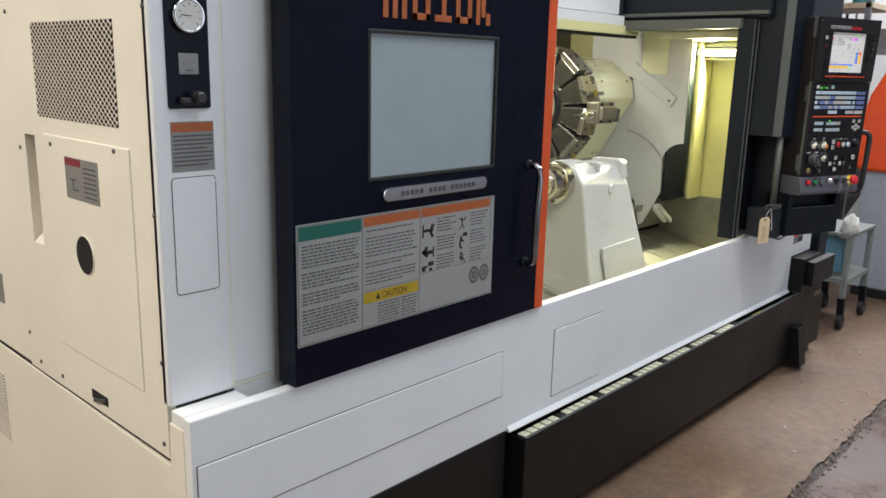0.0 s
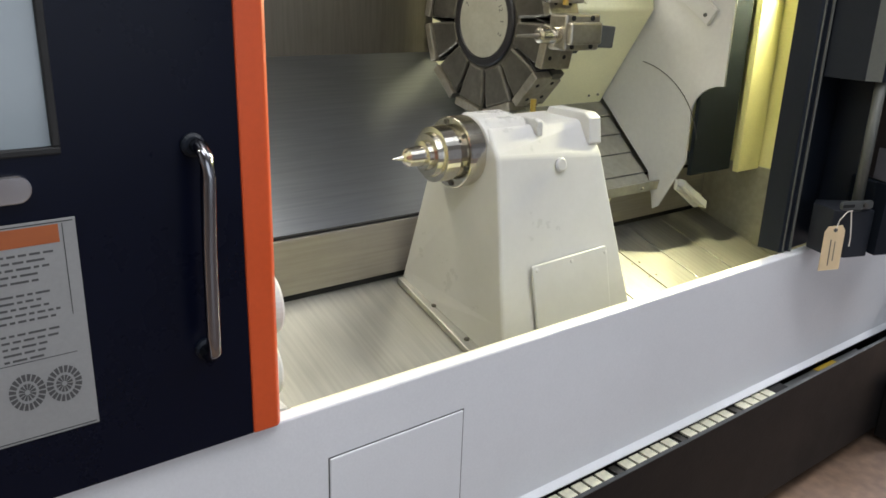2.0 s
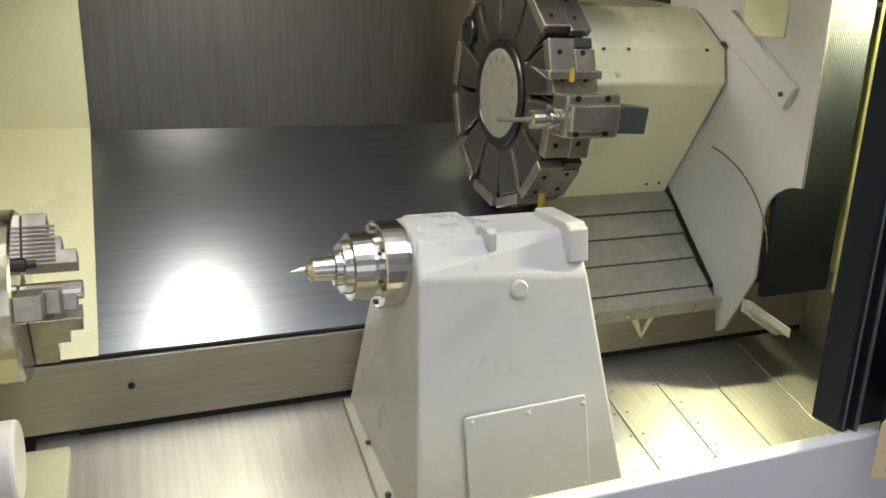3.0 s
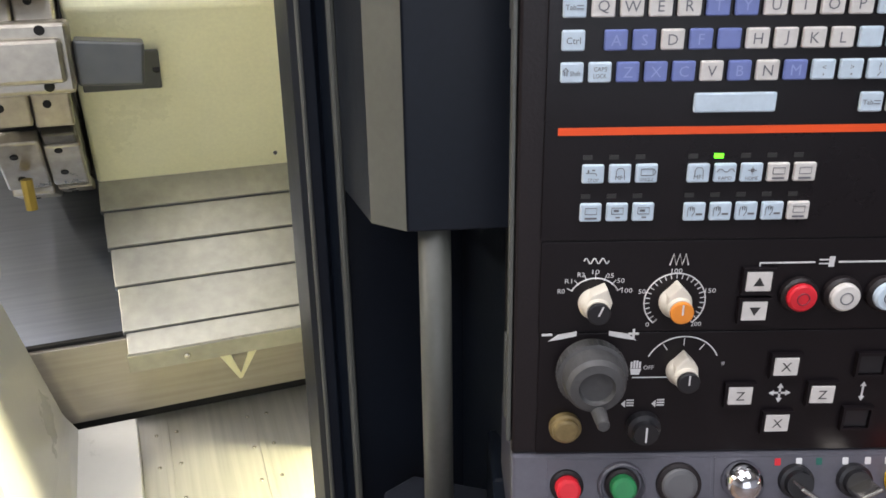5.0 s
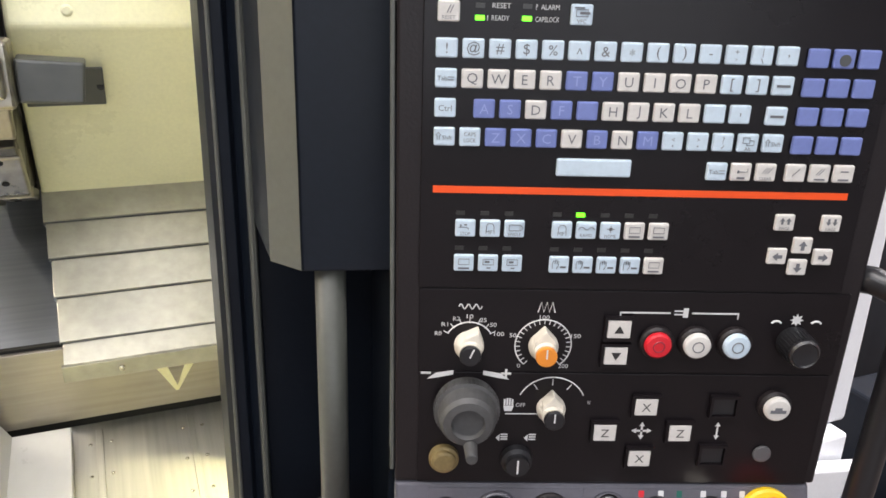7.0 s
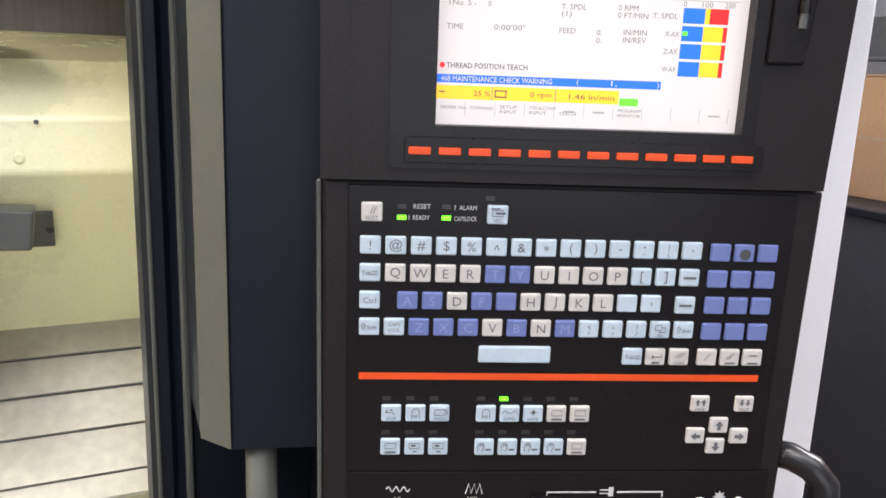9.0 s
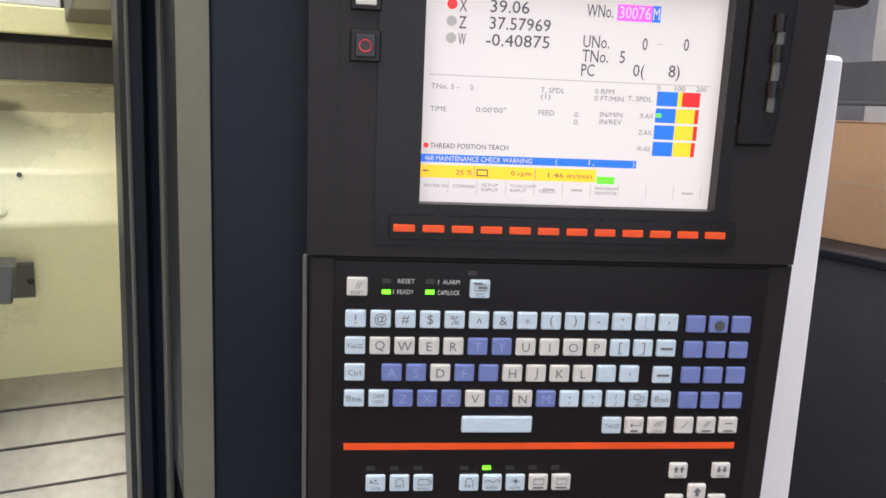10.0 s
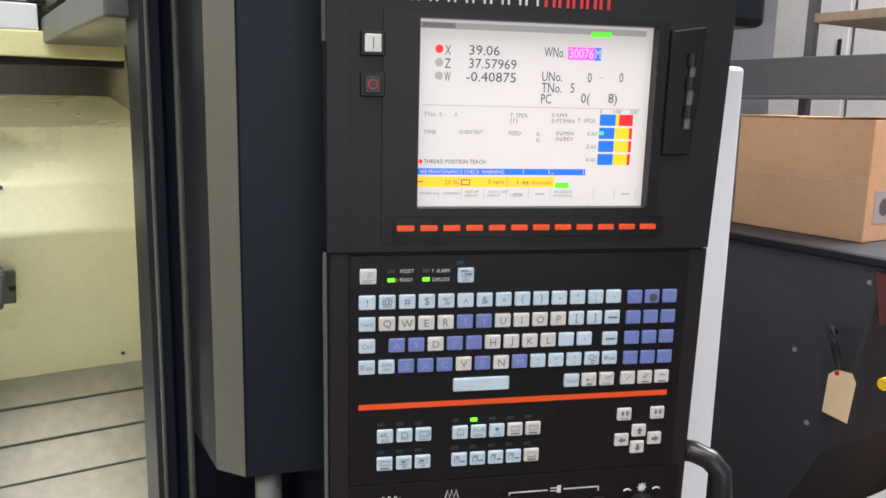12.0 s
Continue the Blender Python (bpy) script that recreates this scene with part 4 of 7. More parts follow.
body("cable", pipe([(2.72, FY - 0.012, 0.80), (2.80, FY - 0.02, 0.755), (2.92, FY - 0.025, 0.725), (3.02, FY - 0.02, 0.73), (3.16, FY - 0.014, 0.775), (3.3, FY - 0.012, 0.80)], 0.005, 8), KNOB_BLACK, "black hanging cable")

# jamb, hood and rod beside the panel
jamb = body("door_jamb", prism([(2.470, -0.502), (2.476, -0.508), (2.490, -0.508), (2.495, -0.500), (2.502, -0.514), (2.508, -0.514), (2.512, -0.500), (2.656, -0.500), (2.656, -0.44), (2.470, -0.44)], "z", 0.7815, 1.744, 0.001), DARK, "charcoal door jamb with pressed ridges")
# lighter beads paint the highlights on the ridges
part("jamb_ridge_highlight", pipe([(2.477, -0.510, 0.782), (2.477, -0.510, 1.74)], 0.0022, 8), HOOD, jamb)
part("jamb_ridge_highlight", pipe([(2.505, -0.514, 0.782), (2.505, -0.514, 1.74)], 0.004, 8), HOOD, jamb)
hood = body("hood", prism([(2.507, -0.52), (2.502, -0.625), (2.5225, -0.657), (2.634, -0.690), (2.650, -0.52)], "z", 1.249, 1.98, 0.0015), DARK, "tall charcoal hood beside the control panel")
# cheek painted lighter for the chamber light it reflects
part("hood_cheek", prism([(2.5030, -0.6265), (2.5215, -0.6555), (2.5210, -0.6580), (2.5012, -0.6272)], "z", 1.2505, 1.98, 0.0), HOOD, hood, "charcoal side cheek, chamber light in its colour")
body("hood_back", box(2.5125, 2.65, -0.5195, -0.5005, 1.249, 1.98, 0.002), DARK)
body("hood_post", box(2.632, 2.652, -0.69, -0.501, 0.80, 1.2485, 0.003), DARK)
post = body("support_rod", rod((2.549, -0.645, 0.925), "z", 0.0135, 0.34, seg=24), HOOD, "round grey support rod", smooth=True)
FOOT = [(2.500, -0.615), (2.523, -0.653), (2.588, -0.677), (2.628, -0.585), (2.562, -0.532), (2.524, -0.547)]
shelf = body("jamb_foot", prism(FOOT, "z", 0.80, 0.925, 0.003), HOOD_DARK, "charcoal jamb foot")
lock = body("lock_plate", moved(prism(rounded(0.095, 0.022, 0.008), "z", 0, 0.010, 0.001), Matrix.Translation((2.519, -0.655, 0.945)) @ Matrix.Rotation(radians(-21), 4, "Z") @ FRONT), GREYMET, "worn steel lock plate")
part("slot", moved(prism(rounded(0.036, 0.008, 0.0035), "z", 0.0101, 0.0106), Matrix.Translation((2.492, -0.6455, 0.945)) @ Matrix.Rotation(radians(-21), 4, "Z") @ FRONT), HOLE, lock)
for dx in (0.545, 0.565):
    part("bolt", moved(rod((0, 0, 0), "z", 0.006, 0.005, seg=6), Matrix.Translation((2.0 + dx - 0.010, -0.672, 0.945)) @ Matrix.Rotation(radians(-21), 4, "Z") @ FRONT), TURRET, lock)
body("lock_wire", pipe([(2.478, -0.668, 0.935), (2.482, -0.672, 0.90), (2.492, -0.672, 0.865), (2.488, -0.674, 0.845)], 0.0016, 6), WIRE)

# paper tag hanging from the lock
tag = thing("paper_tag", (2.385, -0.678, 0.8), "manila paper tag hanging on a wire", "tag")
outline = [(-0.022, 0.0), (0.026, 0.004), (0.024, 0.093), (0.016, 0.105), (-0.016, 0.102), (-0.023, 0.09)]
HANG = Matrix.Translation((2.388, -0.679, 0.800)) @ Matrix.Rotation(radians(-30), 4, "Z") @ Matrix.Scale(1.12, 4)
part("card", moved(prism(outline, "y", 0, 0.0012, 0), HANG), MANILA, tag)
part("eyelet", moved(rod((0, 0, 0), "z", 0.0045, 0.001, seg=14), HANG @ Matrix.Translation((0.001, -0.0002, 0.094)) @ FRONT), INK_SOFT, tag)
part("handwriting", moved(bars([(-0.03, 0.03, 0.005, 0.0022), (-0.02, 0.025, -0.005, 0.0018)], 0.0003), HANG @ Matrix.Translation((0.001, -0.0002, 0.043)) @ FRONT @ Matrix.Rotation(radians(92), 4, "Z")), INK_SOFT, tag)
part("wire", pipe([(2.389, -0.68, 0.906), (2.395, -0.682, 0.93), (2.43, -0.68, 0.945), (2.475, -0.672, 0.94)], 0.0012, 6), WIRE, tag)

# ---- tailstock ----
tail = thing("tailstock", (1.9, -0.07, tray_z(-0.07)), "white painted cast tailstock with steel live centre", "tailstock")


def loft(levels, r=0.0):
    """Levels: z and the corner points (x, y) in order."""
    b = bmesh.new()
    rings = [[b.verts.new((x, y, z)) for x, y, z in ring] for ring in levels]
    for a, d in zip(rings, rings[1:]):
        for k in range(len(a)):
            b.faces.new((a[k], a[(k + 1) % len(a)], d[(k + 1) % len(a)], d[k]))
    b.faces.new(rings[0]), b.faces.new(rings[-1])
    bmesh.ops.recalc_face_normals(b, faces=b.faces)
    soften(b, r, 3, 0.12)
    return b


body_t = part("casting", loft([
    [(1.695, -0.285, 0.53), (2.165, -0.30, 0.53), (2.19, 0.13, 0.64), (1.665, 0.13, 0.64)],
    [(1.70, -0.262, 0.66), (2.135, -0.266, 0.70), (2.15, 0.12, 0.72), (1.675, 0.12, 0.70)],
    [(1.722, -0.186, 1.060), (2.088, -0.182, 1.034), (2.088, 0.05, 1.05), (1.722, 0.05, 1.07)],
    [(1.735, -0.135, 1.118), (2.082, -0.132, 1.118), (2.08, 0.02, 1.118), (1.735, 0.02, 1.118)]], 0.008), CAST, tail, smooth=False)
part("quill_housing", rod((1.726, -0.066, 1.056), "x", 0.087, 0.125, seg=40, bevel=0.004), CAST, tail, smooth=False)
part("quill_hump", prism([(-0.15, 1.06), (-0.145, 1.10), (-0.115, 1.136), (-0.02, 1.142), (0.0, 1.12), (0.0, 1.06)], "x", 1.74, 1.868, 0.012, seg=4), CAST, tail)
part("top_gusset", prism([(-0.160, 1.092), (-0.128, 1.112), (-0.10, 1.132), (-0.145, 1.134), (-0.158, 1.128)], "x", 1.872, 1.892, 0.004), CAST, tail)
part("end_lug", prism([(-0.178, 1.06), (-0.168, 1.126), (-0.150, 1.137), (-0.02, 1.137), (0.0, 1.10), (0.0, 1.06)], "x", 2.045, 2.089, 0.004, seg=2), CAST, tail)
part("live_center", lathe((1.506, -0.066, 1.056), "x", [(0, 0.001), (0.028, 0.007), (0.032, 0.013), (0.042, 0.022), (0.082, 0.024), (0.084, 0.034), (0.096, 0.035), (0.0965, 0.050), (0.112, 0.053), (0.113, 0.066), (0.150, 0.068), (0.152, 0.062), (0.165, 0.062)], 40), MACHINED, tail, "bright steel live centre")
flange = part("quill_flange", lathe((1.671, -0.066, 1.056), "x", [(0, 0.062), (0.0005, 0.084), (0.003, 0.0865), (0.046, 0.0865), (0.05, 0.08), (0.058, 0.08)], 48), MACHINED, tail, "bright steel flange")
for k in range(6):
    a = radians(60 * k + 20)
    part("flange_bolt", rod((1.667, -0.066 + 0.074 * math.cos(a), 1.056 + 0.074 * math.sin(a)), "x", 0.006, 0.006, seg=8), TURRET, flange)
# cover on the sloping front
SLOPE = math.atan2(0.262 - 0.186, 1.06 - 0.66)
FACE = Matrix.Translation((1.91, -0.2625, 0.685)) @ Matrix.Rotation(-SLOPE, 4, "X") @ FRONT
plate_t = part("cover_plate", moved(prism(rounded(0.268, 0.20, 0.008), "z", 0, 0.009, 0.003), Matrix.Translation((0.022, 0, 0.014)) @ FACE @ Matrix.Rotation(0.03, 4, "Z")), CAST, tail, "bolted cover plate")
for u, v in ((-0.10, 0.098), (0.02, 0.10), (0.145, 0.10), (-0.10, -0.07), (0.02, -0.072), (0.145, -0.07)):
    part("cover_screw", moved(lathe((0, 0, 0.009), "z", [(0, 0.006), (0.003, 0.006), (0.0045, 0.003), (0.0045, 0.0005)], 10), FACE @ Matrix.Translation((u, v, 0))), CAST, plate_t)
part("sight_plug", moved(lathe((0, 0, 0), "z", [(0, 0.0185), (0.004, 0.0185), (0.007, 0.014), (0.007, 0.001)], 24), Matrix.Translation((1.927, -0.192, 1.022)) @ Matrix.Rotation(-SLOPE, 4, "X") @ FRONT), CAST, tail)
part("lube_nipple", rod((2.09, -0.075, 1.065), "x", 0.020, 0.045, seg=16, bevel=0.004), SLAT, tail)
part("base_flange", prism([(0.12, tray_z(0.12) + 0.002), (-0.33, tray_z(-0.33) + 0.002), (-0.33, tray_z(-0.33) + 0.02), (0.12, tray_z(0.12) + 0.02)], "x", 1.655, 1.70, 0.002), TRAY, tail, "worn steel slide edge")
part("base_flange", prism([(0.12, tray_z(0.12) + 0.002), (-0.33, tray_z(-0.33) + 0.002), (-0.33, tray_z(-0.33) + 0.028), (0.12, tray_z(0.12) + 0.028)], "x", 2.13, 2.262, 0.003), CAST, tail, "painted base flange")
part("flange_pocket", prism([(-0.10, tray_z(-0.10) + 0.0282), (-0.23, tray_z(-0.23) + 0.0282), (-0.23, tray_z(-0.23) + 0.0292), (-0.10, tray_z(-0.10) + 0.0292)], "x", 2.185, 2.235, 0), SLAT, tail)
for y in (-0.02, -0.16, -0.28):
    part("slide_bolt", rod((1.675, y, tray_z(y) + 0.02), "z", 0.007, 0.006, seg=6), TURRET, tail)

# ---- turret ----
TY, TZ, TX = 0.375, 1.338, 2.14
turret = thing("tool_turret", (2.2, TY, TZ), "dark steel twelve station tool turret", "turret")
part("hub", lathe((TX, TY, TZ), "x", [(0, 0.116), (0, 0.15), (0.004, 0.158), (0.02, 0.16), (0.09, 0.165), (0.108, 0.165)], 48), TURRET, turret)
disc = part("number_disc", lathe((TX - 0.0085, TY, TZ), "x", [(0, 0.001), (0, 0.110), (0.0008, 0.112), (0.002, 0.112)], 48), DISC, turret, "pale round number disc")
part("disc_ring", lathe((TX - 0.010, TY, TZ), "x", [(0.004, 0.114), (0, 0.117), (0, 0.134), (0.004, 0.138), (0.012, 0.138), (0.012, 0.114)], 48), KNOB_BLACK, turret)
for k in range(12):
    a = radians(12 + 30 * k)
    spoke = Matrix.Translation((0, TY, TZ)) @ Matrix.Rotation(a, 4, "X")
    # station wedge, then its tool block at the rim
    wedge = moved(prism([(-0.142, -0.034), (-0.205, -0.050), (-0.262, -0.060), (-0.262, 0.060), (-0.205, 0.050), (-0.142, 0.034)], "x", TX - 0.004, TX + 0.105, 0.008), spoke)
    part("station", wedge, TURRET, turret)
    part("station_block", moved(box(TX - 0.014, TX + 0.052, -0.290, -0.2625, -0.062, 0.062, 0.004), spoke), TOOLBLOCK, turret)
    part("station_block", moved(box(TX + 0.0535, TX + 0.108, -0.284, -0.2625, -0.068, 0.040, 0.004), spoke), TOOLBLOCK, turret)
    part("clamp_wedge", moved(box(TX + 0.056, TX + 0.104, -0.281, -0.2625, 0.0425, 0.066, 0.003), spoke), TURRET, turret)
    for x in (TX + 0.012, TX + 0.075):
        for z in (-0.03, 0.03):
            part("block_bolt", moved(rod((x, -0.2915 if x < TX + 0.05 else -0.2855, z), "y", 0.0062, 0.004, seg=10), spoke), HOLE, turret)
    part("gap", moved(box(TX + 0.001, TX + 0.10, -0.262, -0.16, 0.0605, 0.064, 0), spoke), HOLE, turret)
numbers = [("10", 75), ("11", 50), ("12", 25), ("1", 0), ("2", -25), ("9", 100), ("8", 125), ("7", 150)]
for text, deg in numbers:
    b = moved(words(text, 0.016), Matrix.Translation((TX - 0.0090, TY - 0.088 * math.cos(radians(deg)), TZ + 0.088 * math.sin(radians(deg)))) @ ENDFACE @ Matrix.Rotation(radians(deg - 90), 4, "Z"))
    part("engraved_number", b, INK, disc)
# black boring bar holder on a station away from the door
part("boring_bar_holder", lathe((TX - 0.022, TY + 0.185, TZ + 0.150), "x", [(0.006, 0.001), (0.006, 0.018), (0, 0.020), (0, 0.034), (0.004, 0.038), (0.022, 0.040)], 28), KNOB_BLACK, turret, "black round boring bar holder")
# drill holder facing the operator
drill = part("drill_holder", box(TX - 0.012, TX + 0.125, 0.020, 0.086, 1.275, 1.372, 0.006), TOOLBLOCK, turret, "square drill holder block")
part("holder_flange", box(TX - 0.010, TX + 0.115, 0.0, 0.0195, 1.292, 1.352, 0.006), TOOLBLOCK, drill)
for x, z in ((TX + 0.015, 1.286), (TX + 0.09, 1.286), (TX + 0.015, 1.362), (TX + 0.09, 1.362)):
    part("holder_bolt", rod((x, 0.0165, z), "y", 0.007, 0.004, seg=10), HOLE, drill)
part("collet", lathe((TX - 0.085, 0.05, 1.316), "x", [(0, 0.012), (0.004, 0.021), (0.03, 0.022), (0.034, 0.016), (0.05, 0.016), (0.052, 0.023), (0.073, 0.023)], 20), MACHINED, drill, "steel collet nut")
part("drill_bit", rod((TX - 0.165, 0.05, 1.316), "x", 0.0035, 0.085, 0.006, seg=10), TOOLBLOCK, drill)
part("wedge_tool", prism([(TX + 0.126, 1.28), (TX + 0.215, 1.276), (TX + 0.222, 1.337), (TX + 0.126, 1.345)], "y", 0.045, 0.11, 0.004), GREYMET, turret, "grey clamp plate")
tool = part("turning_tool", box(TX - 0.035, TX + 0.10, 0.065, 0.098, 1.40, 1.418, 0.003), TOOLBLOCK, turret)
part("tool_tip", prism([(TX - 0.075, 1.428), (TX - 0.035, 1.40), (TX - 0.035, 1.418)], "y", 0.07, 0.09, 0.002), MACHINED, tool)
part("nozzle", rod((TX + 0.02, 0.06, 1.395), "z", 0.008, 0.03, seg=10), BRASS, turret)
part("nozzle", rod((TX + 0.02, 0.16, 1.075), "z", 0.009, 0.05, seg=10), BRASS, turret)

# turret housing
housing = thing("turret_housing", (2.45, 0.6, 1.06), "cream painted turret carriage housing", "housing")
prof = [(0.296, 1.560), (0.168, 1.468), (0.151, 1.381), (0.345, 1.058), (0.80, 1.09), (0.80, 1.62)]
part("shell", prism(prof, "x", 2.252, 2.662, 0.007, seg=3), CREAM, housing)
part("shell_edge", prism([(0.178, 1.484), (0.166, 1.475), (0.164, 1.470), (0.18, 1.481)], "x", 2.650, 2.665, 0.001), INK_SOFT, housing)
part("insert_plate", prism([(0.172, 1.312), (0.213, 1.246), (0.232, 1.246), (0.196, 1.312)], "x", 2.262, 2.384, 0.002), GREYMET, housing, "grey steel clamp plate")
for x, y, z in ((2.30, 0.1655, 1.462), (2.37, 0.1655, 1.462), (2.60, 0.1655, 1.462), (2.58, 0.328, 1.09), (2.62, 0.324, 1.092)):
    part("plug", moved(rod((0, 0, 0), "z", 0.004, 0.004, seg=10), Matrix.Translation((x, y - 0.001, z)) @ FRONT), GREYMET, housing)
part("round_plug", moved(lathe((0, 0, 0), "z", [(0, 0.009), (0.004, 0.009), (0.006, 0.006), (0.006, 0.001)], 20), Matrix.Translation((2.342, 0.156, 1.405)) @ FRONT), CREAM, housing)
for x in (2.285, 2.335, 2.378):
    part("plate_screw", moved(rod((0, 0, 0), "z", 0.006, 0.004, seg=12), Matrix.Translation((x, 0.1925, 1.279)) @ Matrix.Rotation(radians(-31), 4, "X") @ FRONT), HOLE, housing)

# telescopic way covers
covers = thing("way_cover", (2.45, 0.2, 0.78), "telescopic galvanised steel way cover", "way cover")
ends = [(0.375, 1.068), (0.300, 1.010), (0.242, 0.962), (0.182, 0.913), (0.112, 0.860), (0.058, 0.822)]
d = Vector((0, -0.78, -0.62)).normalized()
n2 = Vector((0, -0.62, 0.78))
for k in range(5):
    (ya, za), (yb, zb) = ends[k], ends[k + 1]
    off = 0.007 * (4 - k) - 0.012
    p0, p1 = Vector((0, ya + 0.03, za + 0.024)) + n2 * off, Vector((0, yb, zb)) + n2 * off
    q0, q1 = p0 - n2 * 0.008, p1 - n2 * 0.008
    b = prism([(p0.y, p0.z), (p1.y, p1.z), (q1.y, q1.z), (q0.y, q0.z)], "x", 2.252 + 0.004 * k, 2.660, 0.001)
    part("cover_plate", b, SLAT, covers)
    # dark strips paint the shadow line under each plate; the last stays plain
    t0, t1 = p1 - n2 * 0.0035, p1 - n2 * 0.0125 + d * 0.001
    part("plate_shadow_edge", prism([(t0.y, t0.z), ((t0 + d * 0.0015).y, (t0 + d * 0.0015).z), (t1.y, t1.z), ((t1 - d * 0.004).y, (t1 - d * 0.004).z)], "x", 2.252 + 0.004 * k, 2.660, 0), GREYMET if k < 4 else SLAT, covers)
part("front_lip", prism([(0.0385, 0.845), (0.0485, 0.845), (0.055, 0.812), (0.047, 0.812)], "x", 2.268, 2.645, 0.001), SLAT, covers)
for x in (2.36, 2.56):
    part("lip_screw", moved(lathe((0, 0, 0), "z", [(0, 0.006), (0.003, 0.005), (0.004, 0.001)], 10), Matrix.Translation((x, 0.0425, 0.828)) @ FRONT), MACHINED, covers)
part("lip_brace", prism([(2.40, 0.811), (2.425, 0.811), (2.45, 0.74), (2.445, 0.735)], "y", 0.10, 0.104, 0.0), CREAM, covers)
part("lip_brace", prism([(2.495, 0.811), (2.475, 0.811), (2.445, 0.735), (2.45, 0.735)], "y", 0.10, 0.104, 0.0), CREAM, covers)
part("cover_core", prism([(0.40, 1.05), (0.11, 0.83), (0.115, 0.812), (0.30, 0.90), (0.42, 0.98)], "x", 2.27, 2.60, 0), GREYMET, covers)

# ---- chuck ----
chuck = thing("chuck", (1.0, -0.066, 1.056), "steel three jaw lathe chuck with stepped jaws", "chuck")
part("chuck_body", lathe((0.9555, -0.066, 1.056), "x", [(0, 0.14), (0.01, 0.146), (0.10, 0.146), (0.104, 0.141), (0.104, 0.04), (0.09, 0.035), (0.09, 0.001)], 48), MACHINED, chuck)
for a in (80, 200, 320):
    m = Matrix.Translation((0, -0.066, 1.056)) @ Matrix.Rotation(radians(a), 4, "X")
    steps = [(0.045, 1.145), (0.072, 1.145), (0.072, 1.122), (0.098, 1.122), (0.098, 1.10), (0.143, 1.10), (0.143, 1.06), (0.045, 1.06)]
    b = bmesh.new()
    prism([(x, r) for r, x in steps], "y", -0.02, 0.02, 0.002, b)
    part("jaw", moved(b, m), TOOLBLOCK, chuck)
    teeth = bmesh.new()
    for k in range(9):
        box(1.062, 1.112, -0.022, -0.0205, 0.05 + 0.008 * k, 0.054 + 0.008 * k, 0, teeth)
    part("jaw_serration", moved(teeth, m), TURRET, chuck, kind="stuff")
part("chuck_pin", rod((1.06, -0.12, 1.077), "x", 0.016, 0.095, seg=16, bevel=0.003), MACHINED, chuck)
part("chuck_bolt", lathe((1.06, -0.15, 1.135), "x", [(0, 0.011), (0.018, 0.011), (0.02, 0.007), (0.034, 0.007)], 12), KNOB_BLACK, chuck)

# ---- tool setter arm ----
arm = thing("tool_setter_arm", (1.01, -0.36, 0.6), "white folding tool setter arm", "arm")
part("upper_arm", prism([(1.005, 1.449), (1.054, 1.449), (1.056, 1.396), (1.034, 1.285), (1.028, 1.19), (1.030, 1.10), (0.988, 1.10), (0.982, 1.20), (0.986, 1.30), (1.004, 1.385)], "y", -0.352, -0.31, 0.006), TAIL_WHITE, arm)
part("arm_head", box(0.957, 1.0045, -0.35, -0.312, 1.398, 1.456, 0.006), TAIL_WHITE, arm)
part("arm_joint", rod((0.985, -0.329, 1.452), "z", 0.016, 0.012, seg=20, bevel=0.003), TAIL_WHITE, arm)
part("arm_link", box(0.962, 1.026, -0.348, -0.305, 0.955, 1.098, 0.006), TAIL_WHITE, arm)
part("arm_bolt", moved(rod((0, 0, 0), "z", 0.010, 0.006, seg=6), Matrix.Translation((1.012, -0.348, 1.06)) @ FRONT), MACHINED, arm)
part("pivot", rod((0.9565, -0.345, 0.903), "x", 0.059, 0.108, seg=40, bevel=0.006), TAIL_WHITE, arm)
part("pivot_collar", rod((0.9565, -0.35, 0.783), "x", 0.057, 0.101, seg=40, bevel=0.006), TAIL_WHITE, arm)
part("pivot_web", box(0.957, 1.03, -0.375, -0.315, 0.81, 0.88, 0.004), TAIL_WHITE, arm)
part("pivot_base", box(0.957, 1.055, -0.42, -0.30, 0.555, 0.73, 0.006), TAIL_WHITE, arm)

# loose card on the tray
slip = thing("paper_slip", (2.436, -0.238, tray_z(-0.238)), "small blue and white printed card lying on the tray", "card")
ON_TRAY = Matrix.Translation((2.436, -0.238, tray_z(-0.238) + 0.001)) @ Matrix.Rotation(math.atan(0.30), 4, "X") @ Matrix.Rotation(0.16, 4, "Z")
part("card", moved(box(-0.027, 0.027, -0.026, 0.026, 0, 0.0012, 0), ON_TRAY), PAPER, slip)
part("blue_band", moved(box(-0.027, 0.027, 0.004, 0.026, 0.0013, 0.0017, 0), ON_TRAY), BLUEPAPER, slip)
part("printed_bar", moved(bars([(-0.021, 0.02, 0.014, 0.006), (-0.02, 0.012, -0.006, 0.002), (-0.02, 0.016, -0.012, 0.002)], 0.0004), ON_TRAY @ Matrix.Translation((0, 0, 0.0018))), LEGEND_BLUE, slip)

# ---- beyond the lathe ----
cab = thing("dark_machine_cabinet", (5.3, 0.7, 0), "dark grey steel machine cabinet with slanted end", "cabinet")
part("cabinet_body", prism([(-0.16, 1.2), (1.9, 1.2), (1.9, 0.0), (0.25, 0.0), (-0.02, 0.55)], "x", 4.62, 6.2, 0.01), CABINET, cab)
part("cabinet_top", box(4.60, 6.22, -0.18, 1.92, 1.172, 1.199, 0.006), DARK, cab)
for y, z in ((-0.10, 1.12), (0.12, 0.85), (0.05, 0.62)):
    part("cabinet_bolt", moved(lathe((0, 0, 0), "z", [(0, 0.009), (0.004, 0.008), (0.005, 0.001)], 10), Matrix.Translation((4.62, y, z)) @ ENDFACE), SILVER, cab)
